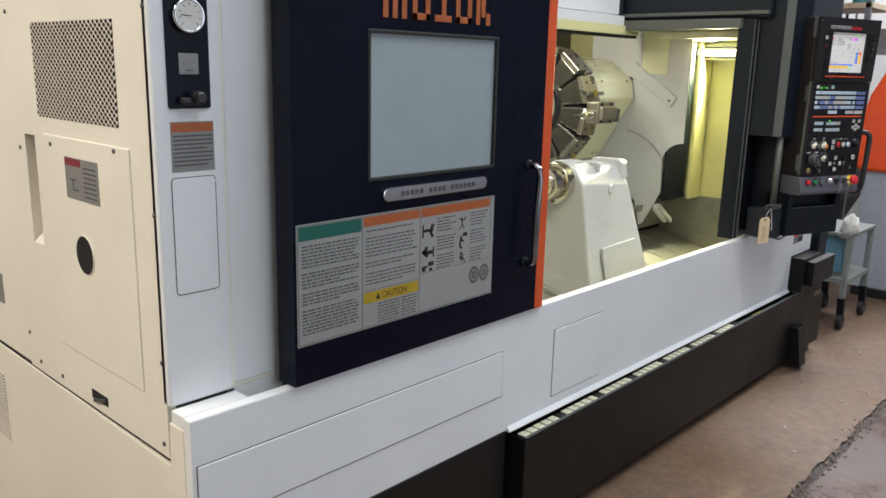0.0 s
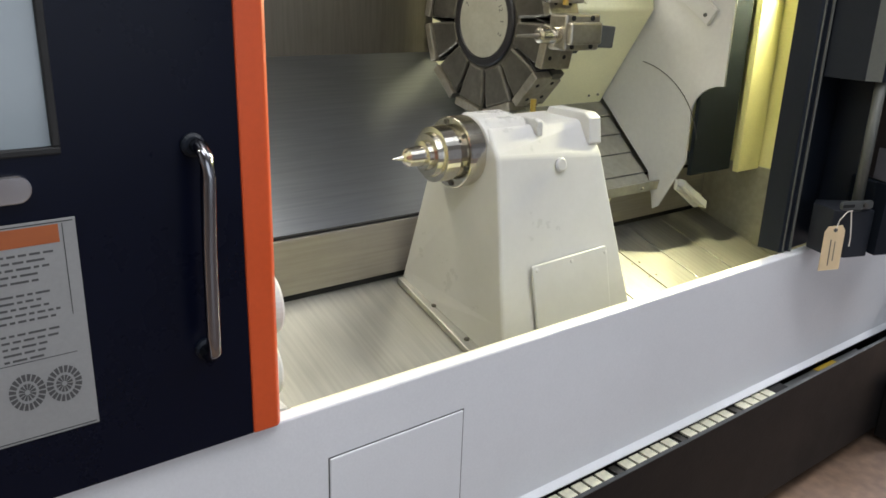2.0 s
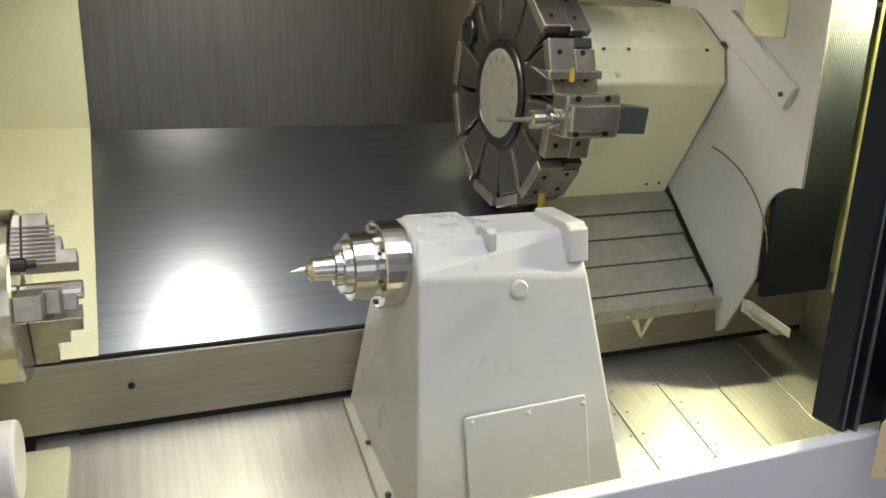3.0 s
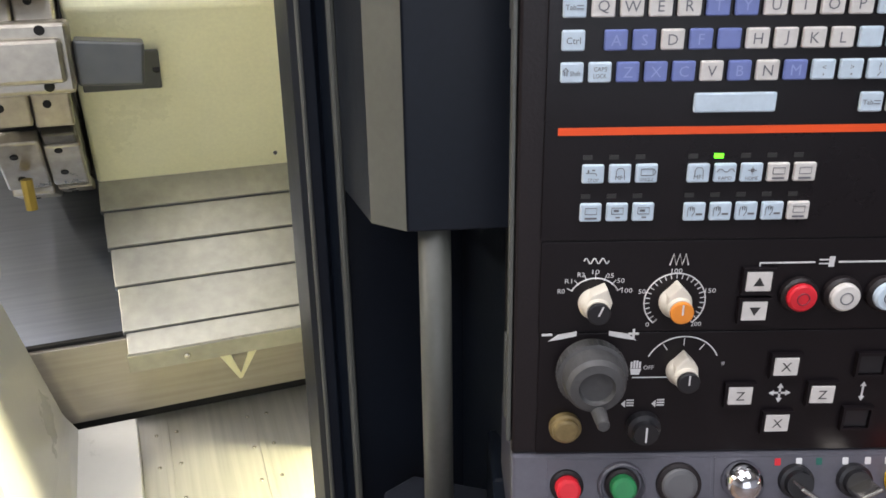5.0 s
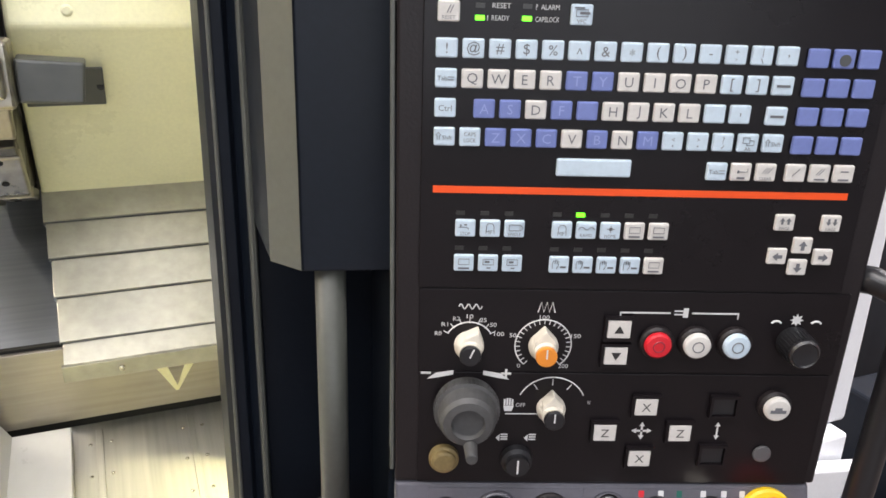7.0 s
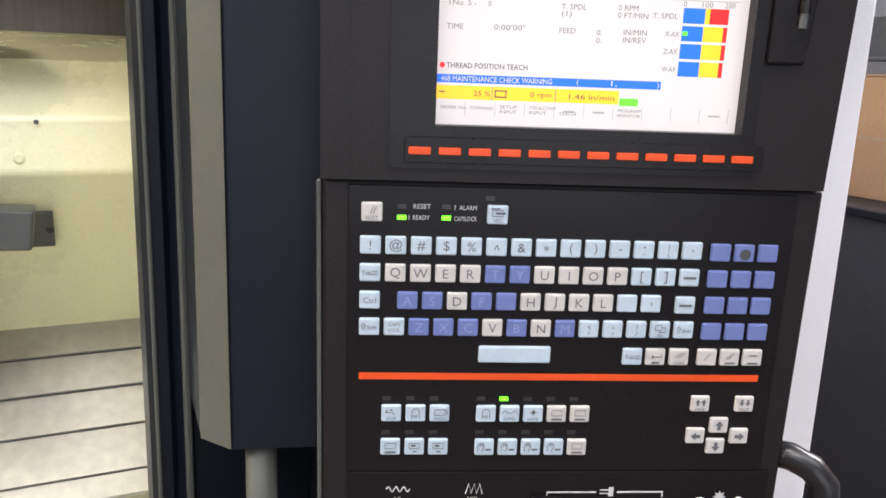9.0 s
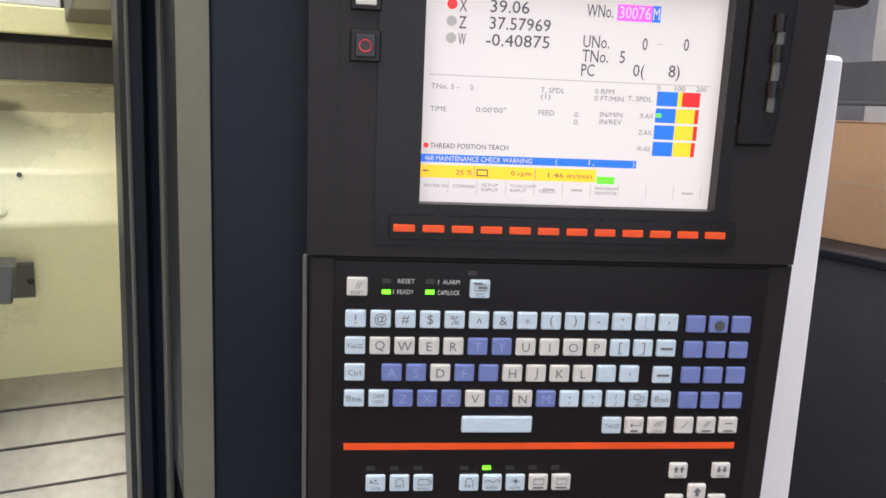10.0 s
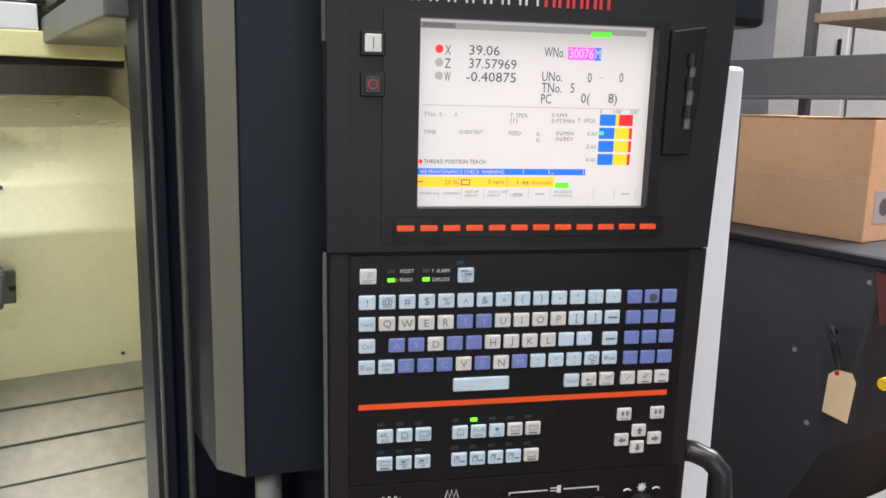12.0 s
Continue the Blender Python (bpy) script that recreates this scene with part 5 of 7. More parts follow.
part("red_plate", prism([(-0.118, 1.160), (-0.158, 1.155), (-0.21, 1.02), (-0.150, 1.00)], "x", 4.606, 4.6195, 0.002), MAROON_PLATE, cab, "dark red plate at the cabinet end")
part("yellow_fitting", rod((4.585, -0.195, 0.835), "x", 0.02, 0.034, seg=16, bevel=0.003), YELLOW, cab)
part("cable_loop", pipe([(4.60, -0.02, 0.95), (4.56, -0.03, 0.97), (4.55, -0.05, 0.93), (4.57, -0.06, 0.87), (4.60, -0.05, 0.84)], 0.012, 8), KNOB_BLACK, cab)
tag2 = thing("paper_tag", (4.58, -0.03, 0.7), "manila paper tag hanging on a dark machine", "tag")
part("card", moved(prism([(-0.045, 0), (0.04, -0.005), (0.042, 0.13), (0.025, 0.155), (-0.025, 0.15), (-0.047, 0.125)], "z", 0, 0.0015, 0), Matrix.Translation((4.59, -0.060, 0.685)) @ ENDFACE @ Matrix.Rotation(-0.08, 4, "Z")), MANILA, tag2)
part("eyelet", moved(rod((0, 0, 0), "z", 0.008, 0.001, seg=12), Matrix.Translation((4.588, -0.050, 0.825)) @ ENDFACE), RED_BTN, tag2)
carton = thing("cardboard_box", (5.0, 0.3, 1.2), "brown corrugated cardboard box, closed, on the cabinet", "box")
part("box_body", box(4.815, 5.20, 0.05, 0.56, 1.201, 1.60, 0.004), CARD, carton)
part("side_crease", box(4.8142, 4.816, 0.052, 0.558, 1.398, 1.402, 0.0), TAN, carton)
part("top_flap", moved(box(-0.19, 0.19, -0.125, 0.125, 0, 0.004, 0.001), Matrix.Translation((5.0, 0.175, 1.602)) @ Matrix.Rotation(-0.03, 4, "X")), CARD, carton)
part("top_flap", moved(box(-0.19, 0.19, -0.12, 0.12, 0, 0.004, 0.001), Matrix.Translation((5.0, 0.435, 1.601))), CARD, carton)
lbl = part("shipping_label", box(4.86, 4.98, 0.0482, 0.0495, 1.26, 1.37, 0), PAPER, carton, "white printed label")
part("label_ring", moved(rod((0, 0, 0), "z", 0.03, 0.0006, seg=20), Matrix.Translation((4.92, 0.0481, 1.315)) @ FRONT), INK_SOFT, lbl)
beam = thing("steel_beam", (5.6, 1.0, 1.68), "grey painted steel beam of a rack", "beam")
part("web", box(5.55, 5.62, -1.2, 3.2, 1.69, 1.86, 0.004), GREYBEAM, beam)
part("flange", box(5.50, 5.66, -1.2, 3.2, 1.675, 1.69, 0.003), GREYBEAM, beam)
for y in (-1.1, 3.1):
    part("upright", box(5.55, 5.62, y, y + 0.08, 0, 1.674, 0.004), GREYBEAM, beam)
for k in range(4):
    lk = thing("locker", (7.6, 0.3 + 0.62 * k, 0), "pale grey steel locker with vertical door seams", "locker", "lockers")
    y = 0.02 + 0.62 * k
    part("carcass", box(7.62, 8.1, y, y + 0.6, 0, 2.6, 0.005), PALEGREY, lk)
    dr = part("door", box(7.60, 7.618, y + 0.012, y + 0.588, 0.06, 2.57, 0.004), PALEGREY, lk)
    part("latch", box(7.585, 7.6, y + 0.05, y + 0.075, 2.0, 2.12, 0.004), DARK, dr)
vise = thing("bench_machine", (6.9, -0.5, 1.87), "grey and teal bench machine on the rack", "machine")
part("rack_board", box(6.4, 7.4, -1.2, 0.0, 1.84, 1.868, 0.003), TAN, vise)
for x, y in ((6.45, -1.15), (7.35, -1.15), (6.45, -0.05), (7.35, -0.05)):
    part("rack_leg", box(x - 0.02, x + 0.02, y - 0.02, y + 0.02, 0, 1.84, 0.002), GREYBEAM, vise)
part("motor", rod((6.7, -0.75, 2.0), "y", 0.11, 0.4, seg=24, bevel=0.01), PALEGREY, vise)
part("motor_foot", box(6.6, 6.8, -0.7, -0.4, 1.869, 1.92, 0.004), PALEGREY, vise)
part("end_bell", rod((6.7, -0.345, 2.0), "y", 0.09, 0.08, 0.05, seg=24), TEAL, vise)

cart = thing("wheeled_cart", (4.2, -0.6, 0), "grey green wheeled cart with blue panel", "cart")
for x, y in ((4.05, -0.57), (4.05, -0.34), (4.48, -0.57), (4.48, -0.34)):
    part("post", box(x - 0.016, x + 0.016, y - 0.016, y + 0.016, 0.20, 0.58, 0.003), CART, cart)
    part("caster_fork", prism([(x - 0.022, 0.20), (x + 0.022, 0.20), (x + 0.03, 0.06), (x + 0.012, 0.05)], "y", y - 0.02, y + 0.02, 0.002), DARK, cart)
    wh = part("wheel", rod((x + 0.02, y - 0.016, 0.05), "y", 0.05, 0.032, seg=24, bevel=0.006), RUBBER, cart)
    part("wheel_hub", rod((x + 0.02, y - 0.018, 0.05), "y", 0.02, 0.036, seg=12), GREYMET, wh)
part("lower_shelf", box(4.03, 4.50, -0.588, -0.322, 0.29, 0.32, 0.003), CART, cart)
part("blue_panel", box(4.075, 4.082, -0.552, -0.358, 0.35, 0.56, 0.002), CART_BLUE, cart)
part("top_shelf", box(4.03, 4.50, -0.59, -0.32, 0.581, 0.602, 0.004), CART, cart)
robot = thing("orange_machine_cover", (4.9, -0.6, 0), "bright orange machine cover on a grey stand", "machine")
part("cover", prism([(-0.300, 0.88), (-0.56, 0.88), (-0.78, 0.98), (-0.78, 1.62), (-0.42, 1.62), (-0.315, 1.40), (-0.245, 1.10), (-0.25, 0.95)], "x", 4.98, 5.5, 0.03, seg=3), ORANGE_LINE, robot)
part("stand", box(5.02, 5.45, -0.76, -0.33, 0.06, 0.897, 0.006), WALL, robot)
# black block paints the shadow beneath the stand
part("stand_shade", box(5.0, 5.47, -0.78, -0.36, 0.0, 0.059, 0.004), HOLE, robot)
rag = thing("white_rag", (4.08, -0.555, 0.602), "crumpled white rag lying on the cart", "rag")
rg = bmesh.new()
bmesh.ops.create_icosphere(rg, subdivisions=3, radius=1)
for v in rg.verts:
    nn = noise.noise(v.co * 2.1) * 0.35
    v.co = Vector((4.08 + v.co.x * 0.045 * (1 + nn), -0.555 + v.co.y * 0.05 * (1 + nn), 0.625 + max(v.co.z, -0.28) * 0.085 * (1 + nn)))
part("cloth", rg, CLOTH, rag, smooth=True)
rack = thing("tool_shelf", (5.9, 0.2, 0), "tan board shelf on grey posts with teal pump", "shelf")
part("board", box(5.7, 6.3, -0.05, 0.9, 2.02, 2.06, 0.003), TAN, rack)
part("board", box(5.7, 6.3, -0.05, 0.9, 2.3, 2.34, 0.003), TAN, rack)
for y in (-0.04, 0.89):
    part("post", box(5.7, 5.74, y, y + 0.04, 0, 2.5, 0.002), GREYBEAM, rack)
pump = thing("teal_pump", (5.95, 0.05, 2.06), "teal painted pump standing on the shelf", "pump")
part("body", rod((5.85, 0.06, 2.0605), "z", 0.08, 0.13, 0.06, seg=20, bevel=0.008), TEAL, pump)
part("neck", rod((5.85, 0.06, 2.19), "z", 0.03, 0.12, seg=16), TEAL, pump)
for k, (x, y) in enumerate(((3.70, -0.80), (3.55, -0.70), (2.9, -0.95), (2.4, -0.86), (3.1, -1.0), (3.0, -0.72), (2.2, -0.98))):
    chip = thing("metal_chip", (x, y, 0), "small pale metal chip on the floor", "chip", "chips on the floor")
    part("curl", pipe([(x + 0.008 * math.cos(j * 0.8 + k), y + 0.008 * math.sin(j * 0.8 + k), 0.003 + 0.001 * j) for j in range(6)], 0.002, 5), CLOTH, chip)

# ---- control panel: its own frame, x along the face, y up, z out of the face ----
PA, PB = radians(-21), radians(-1)
PU = Vector((math.cos(PA), math.sin(PA), 0))
PV = Vector((0, math.sin(PB), math.cos(PB)))
PN = PU.cross(PV).normalized()
PV = PN.cross(PU)
PM = Matrix(((PU.x, PV.x, PN.x, 2.6), (PU.y, PV.y, PN.y, -0.75), (PU.z, PV.z, PN.z, 1.34), (0, 0, 0, 1)))
panel = thing("control_panel", None, "black swivelling machine control panel, screen lit", "control panel", m=PM)


def pp(name, bm, mat, label="", parent=None, smooth=False):
    return part(name, bm, mat, parent or panel, label, smooth)


def slab(pts, n0, n1, r=0.0, seg=2):
    return prism(pts, "z", n0, n1, r, seg=seg)


def rect(u0, u1, v0, v1):
    return [(u0, v0), (u1, v0), (u1, v1), (u0, v1)]


def soft_rect(u0, u1, v0, v1, r):
    return [(x + (u0 + u1) / 2, y + (v0 + v1) / 2) for x, y in rounded(u1 - u0, v1 - v0, r)]


def ring_frame(u0, u1, v0, v1, h0, h1, k0, k1, n0, n1):
    """A slab with one rectangular hole, as a bmesh."""
    b = frame_plate(u0, u1, v0, v1, [(h0, h1, k0, k1)], -n1, -n0)
    return moved(b, Matrix(((1, 0, 0, 0), (0, 0, 1, 0), (0, -1, 0, 0), (0, 0, 0, 1))))


pp("housing", slab([(-0.022, -0.345), (0.333, -0.345), (0.338, 0.0), (0.342, 0.412), (-0.030, 0.412), (-0.0265, 0.15)], -0.125, -0.0145, 0.006), BEZEL)
pp("face_plate", slab([(-0.0265, -0.2605), (0.3365, -0.2605), (0.3395, 0.0), (0.3412, 0.1475), (-0.0275, 0.1475)], -0.014, -0.002, 0.0025), BEZEL)
upper = pp("screen_surround", ring_frame(-0.0285, 0.3370, 0.1485, 0.412, 0.0505, 0.2690, 0.1880, 0.3520, -0.014, 0.004), BEZEL, "dark screen surround")
pp("key_plate", slab(soft_rect(-0.0092, 0.3215, -0.0785, 0.1445, 0.002), -0.0019, 0.0, 0.0006), PANEL, "matt black key plate")
pp("knob_plate", slab(soft_rect(-0.0085, 0.3300, -0.1515, -0.0800, 0.001), -0.0019, -0.0003, 0.0004), PANEL)
pp("knob_plate", slab(soft_rect(-0.0075, 0.3275, -0.2590, -0.1530, 0.001), -0.0019, -0.0003, 0.0004), PANEL)
pp("orange_rule", slab(rect(0.0, 0.309, -0.0026, 0.0026), 0.0, 0.0006), ORANGE_LINE, "orange inlaid line")
pp("surround_cheek", slab([(0.3371, 0.1485), (0.3375, 0.1485), (0.3455, 0.412), (0.3371, 0.412)], -0.014, 0.0035, 0.0), BEZEL)
pp("surround_seam", slab(rect(-0.0085, -0.0078, 0.1487, 0.40), 0.0041, 0.0043), HOLE)
# lighter strip stands for the highlight along the panel edge
pp("edge_highlight", slab([(-0.0305, -0.25), (-0.0272, -0.25), (-0.0285, 0.146), (-0.032, 0.146)], -0.014, -0.0035, 0.001), HOOD)
inner = pp("inner_bezel", ring_frame(0.019, 0.279, 0.158, 0.357, 0.0505, 0.2690, 0.1880, 0.3520, 0.0042, 0.0062), PANEL, parent=None)
pp("soft_key_tray", slab(soft_rect(0.0295, 0.2865, 0.1620, 0.1800, 0.002), 0.0063, 0.0078, 0.0005), PANEL)
soft = mesh_of("soft_key", slab(soft_rect(-0.0078, 0.0078, -0.0026, 0.0026, 0.0008), 0, 0.002, 0.0005), ORANGE_LINE)
for k in range(12):
    placed("soft_key", soft, panel, (0.0401 + 0.02095 * k, 0.1705, 0.0078))
box_door = pp("card_door", slab([(0.2795, 0.2370), (0.3065, 0.2375), (0.312, 0.30), (0.3135, 0.355), (0.2800, 0.3500)], 0.0042, 0.010, 0.002), PANEL, "hinged memory card door")
pp("hinge", pipe([(0.300, 0.262, 0.0115), (0.302, 0.326, 0.0115)], 0.003, 8), GREYMET, parent=box_door)
for v in (0.272, 0.297, 0.318):
    pp("hinge_knuckle", rod((0.3005, v, 0.0115), "y", 0.0042, 0.012, seg=10), PANEL, parent=box_door)
for v, mat, on in ((0.329, KEY_IVORY, True), (0.295, KNOB_BLACK, False)):
    sw = pp("power_button", slab(soft_rect(-0.0005, 0.0205, v - 0.0105, v + 0.0105, 0.001), 0.004, 0.0075, 0.001), PANEL)
    pp("button_cap", slab(soft_rect(0.003, 0.017, v - 0.0075, v + 0.0075, 0.001), 0.0076, 0.0105, 0.0008), mat, parent=sw)
    if on:
        pp("button_mark", slab(rect(0.0096, 0.0104, v - 0.0045, v + 0.0045), 0.0106, 0.0108), GREEN_BTN, parent=sw)
    else:
        pp("button_mark", pipe([(0.010 + 0.004 * math.cos(a * 0.5236), v + 0.004 * math.sin(a * 0.5236), 0.0107) for a in range(13)], 0.0005, 5), RED_BTN, parent=sw)


def open_blocks(u0, step, w, v0, v1, n, t):
    """A row of plain hollow blocks."""
    b = bmesh.new()
    for k in range(n):
        x = u0 + step * k
        for x0, x1, y0, y1 in ((x, x + t, v0, v1), (x + w - t, x + w, v0, v1), (x + t, x + w - t, v1 - t, v1)):
            box(x0, x1, y0, y1, 0.0041, 0.0047, 0, b)
    return b


for k in range(8):
    pp("name_mark", open_blocks(0.0320 + 0.0158 * k, 0, 0.0120, 0.3655, 0.379, 1, 0.0018), LEGEND, "grey name mark block")
for k in range(5):
    pp("name_mark", open_blocks(0.1600 + 0.0127 * k, 0, 0.0100, 0.3650, 0.3775, 1, 0.0026), RED_BTN, "red name mark block")
for u, v in ((0.335, 0.398), (-0.026, 0.398)):
    pp("case_screw", rod((u, v, 0.004), "z", 0.004, 0.002, seg=12), GREYMET)

# screen
SU, SV, SW, SH = 0.0508, 0.3512, 0.2175, 0.1625
screen = pp("screen", slab(rect(SU - 0.002, SU + SW + 0.002, SV - SH - 0.002, SV + 0.002), -0.0075, -0.006), SCREEN, "lit white position screen")


def on_screen(fx, fy, n=-0.0056):
    return Matrix.Translation((SU + fx * 0.975 * SW, SV - fy * 0.963 * SH, n))


def say(text, fx0, fx1, fy, height, mat=None):
    pp("screen_text", moved(words(text, height, (fx1 - fx0) * 0.975 * SW), on_screen((fx0 + fx1) / 2, fy)), mat or S_INK, parent=screen)


def fill(name, fx0, fx1, fy0, fy1, mat, n=-0.0059):
    pp(name, slab(rect(SU + fx0 * 0.975 * SW, SU + fx1 * 0.975 * SW, SV - fy1 * 0.963 * SH, SV - fy0 * 0.963 * SH), n - 0.0001, n), mat, parent=screen)


fill("title_bar", 0.0, 0.995, 0.012, 0.045, S_GREY)
fill("title_tab", 0.012, 0.155, 0.012, 0.043, S_SOFT, -0.0057)
say("POSITION", 0.022, 0.14, 0.028, 0.0032)
fill("status_block", 0.745, 0.838, 0.03, 0.058, S_GREEN, -0.0057)
for k, (axis, value, x1) in enumerate((("X", "39.06", 0.345), ("Z", "37.57969", 0.42), ("W", "-0.40875", 0.42))):
    fy = 0.155 + 0.073 * k
    pp("axis_lamp", moved(rod((0, 0, 0), "z", 0.0036, 0.0002, seg=16), on_screen(0.088, fy)), S_RED if k == 0 else S_GREY, parent=screen)
    say(axis, 0.112, 0.137, fy + 0.004, 0.0084)
    say(value, 0.215 if k < 2 else 0.205, x1, fy, 0.0084)
say("WNo.", 0.54, 0.63, 0.152, 0.0088)
fill("number_field", 0.645, 0.765, 0.118, 0.19, S_PINK)
fill("number_field", 0.765, 0.795, 0.118, 0.19, S_BLUE)
say("30076", 0.652, 0.76, 0.153, 0.0084, SCREEN), say("M", 0.769, 0.791, 0.153, 0.0084, SCREEN)
say("UNo.", 0.535, 0.625, 0.288, 0.0086), say("0", 0.74, 0.758, 0.288, 0.0086), say("-", 0.79, 0.81, 0.285, 0.0016), say("0", 0.885, 0.903, 0.282, 0.0086)
say("TNo.", 0.535, 0.625, 0.352, 0.0086), say("5", 0.665, 0.683, 0.350, 0.0086)
say("PC", 0.535, 0.58, 0.415, 0.0086), say("0(", 0.715, 0.755, 0.415, 0.0086), say("8)", 0.84, 0.88, 0.412, 0.0086)
fill("rule", 0.02, 0.995, 0.463, 0.466, S_GREY)
for text, x0, x1, fy in (("TNo. 5 -", 0.028, 0.122, 0.515), ("0", 0.16, 0.17, 0.515), ("T. SPDL", 0.40, 0.483, 0.513), ("(1)", 0.402, 0.435, 0.545), ("0 RPM", 0.588, 0.655, 0.508), ("0 FT/MIN", 0.588, 0.69, 0.540),
                        ("T. SPDL", 0.705, 0.79, 0.535), ("TIME", 0.028, 0.082, 0.615), ("0:00'00\"", 0.182, 0.285, 0.612), ("FEED", 0.398, 0.452, 0.615), ("0.", 0.522, 0.54, 0.618), ("0.", 0.522, 0.54, 0.652), ("IN/MIN", 0.612, 0.69, 0.612),
                        ("IN/REV", 0.612, 0.69, 0.645), ("X-AX", 0.752, 0.80, 0.612), ("Z-AX", 0.752, 0.80, 0.688), ("W-AX", 0.752, 0.80, 0.765), ("0", 0.805, 0.816, 0.48), ("100", 0.868, 0.905, 0.48), ("200", 0.945, 0.98, 0.48)):
    say(text, x0, x1, fy, 0.0036, S_SOFT)
for k, (b1, y1, r1) in enumerate(((0.882, 0.898, 0.962), (0.880, 0.948, 0.962), (0.880, 0.948, 0.962), (0.880, 0.946, 0.960))):
    z0 = 0.497 + 0.0775 * k
    fill("load_bar", 0.808, b1, z0, z0 + 0.066, S_BLUE), fill("load_bar", b1, y1, z0, z0 + 0.066, S_YELLOW), fill("load_bar", y1, r1, z0, z0 + 0.066, S_RED)
fill("load_needle", 0.810, 0.828, 0.598, 0.616, S_GREEN, -0.0057)
pp("state_lamp", moved(rod((0, 0, 0), "z", 0.0019, 0.0002, seg=12), on_screen(0.018, 0.782)), S_RED, parent=screen)
say("THREAD POSITION TEACH", 0.032, 0.30, 0.782, 0.0036)
fill("alarm_bar", 0.0, 0.755, 0.822, 0.858, S_BLUE)
say("468 MAINTENANCE CHECK WARNING", 0.015, 0.385, 0.840, 0.0036, SCREEN), say("(", 0.468, 0.474, 0.84, 0.0036, SCREEN), say("1,", 0.585, 0.605, 0.84, 0.0036, SCREEN), say(")", 0.742, 0.748, 0.84, 0.0036, SCREEN)
fill("feed_bar", 0.0, 0.615, 0.870, 0.930, S_YELLOW)
fill("feed_divider", 0.185, 0.188, 0.872, 0.928, S_SOFT, -0.0057), fill("feed_divider", 0.398, 0.401, 0.872, 0.928, S_SOFT, -0.0057)
say("25 %", 0.125, 0.18, 0.902, 0.0036), say("0 rpm", 0.315, 0.385, 0.902, 0.0036), say("1.46 in/min", 0.445, 0.60, 0.902, 0.0036)
fill("pulse_mark", 0.01, 0.03, 0.895, 0.901, S_INK, -0.0057), fill("tool_mark", 0.195, 0.235, 0.885, 0.918, S_INK, -0.0057), fill("tool_mark", 0.199, 0.231, 0.891, 0.912, S_YELLOW, -0.0055)
fill("mode_block", 0.618, 0.682, 0.902, 0.936, S_GREEN)
MENU = (("WORK No.",), ("COMMAND",), ("SETUP", "INPUT"), ("TOOLCOMP", "INPUT"), ("", "TEACH"), ("", ""), ("PROGRAM", "MONITOR"))
for k in range(10):
    fill("menu_rule", 0.1 * k + 0.098, 0.1 * k + 0.0995, 0.938, 1.0, S_GREY)
    if k < 7 or k == 9:
        for j in range(1 if k in (0, 1, 9) else 2):
            if k == 9 or not MENU[k][j]:
                fill("menu_writing", 0.1 * k + 0.03, 0.1 * k + 0.07, 0.966, 0.974, S_GREY)
            else:
                say(MENU[k][j], 0.1 * k + 0.015, 0.1 * k + 0.02 + 0.0105 * len(MENU[k][j]), 0.958 + 0.022 * j + (0.008 if k < 2 else 0), 0.0023, S_SOFT)

# keys
CAPS = {}


def cap(mat, w=0.0150, h=0.0132):
    key = (mat.name, w, h)
    if key not in CAPS:
        b = slab(soft_rect(-w / 2, w / 2, -h / 2, h / 2, 0.0014), 0, 0.0036, 0.0011)
        CAPS[key] = mesh_of("key", b, mat)
    return CAPS[key]


LEGENDS = {}


def joined(pieces):
    b = bmesh.new()
    for p in pieces:
        me = bpy.data.meshes.new("piece")
        p.to_mesh(me)
        p.free()
        b.from_mesh(me)
        bpy.data.meshes.remove(me)
    return b


def w_at(text, size, x, y, width=None):
    return lambda: moved(words(text, size, width), Matrix.Translation((x, y, 0)))


def b_at(*rows):
    return lambda: bars(rows, 0.0002)


def line_at(*pts):
    return lambda: pipe([(x, y, 0.0001) for x, y in pts], 0.00028, 4)


TAP = line_at((-0.005, 0.001), (0.0, 0.001), (0.002, 0.0005), (0.0022, -0.001))
ARCH = line_at((-0.0028, -0.002), (-0.0028, 0.0022), (-0.0015, 0.0042), (0.0015, 0.0042), (0.0028, 0.0022), (0.0028, -0.002))
FIST = line_at((-0.0050, -0.003), (-0.0052, 0.001), (-0.0045, 0.0035), (-0.0035, 0.0035), (-0.0032, 0.001), (-0.0030, 0.0042), (-0.0020, 0.0042), (-0.0016, 0.001), (-0.0012, 0.0036), (-0.0004, 0.0034), (-0.0004, 0.0), (-0.0020, -0.003))
BOX = line_at((-0.004, -0.001), (-0.004, 0.0035), (0.004, 0.0035), (0.004, -0.001), (-0.004, -0.001))
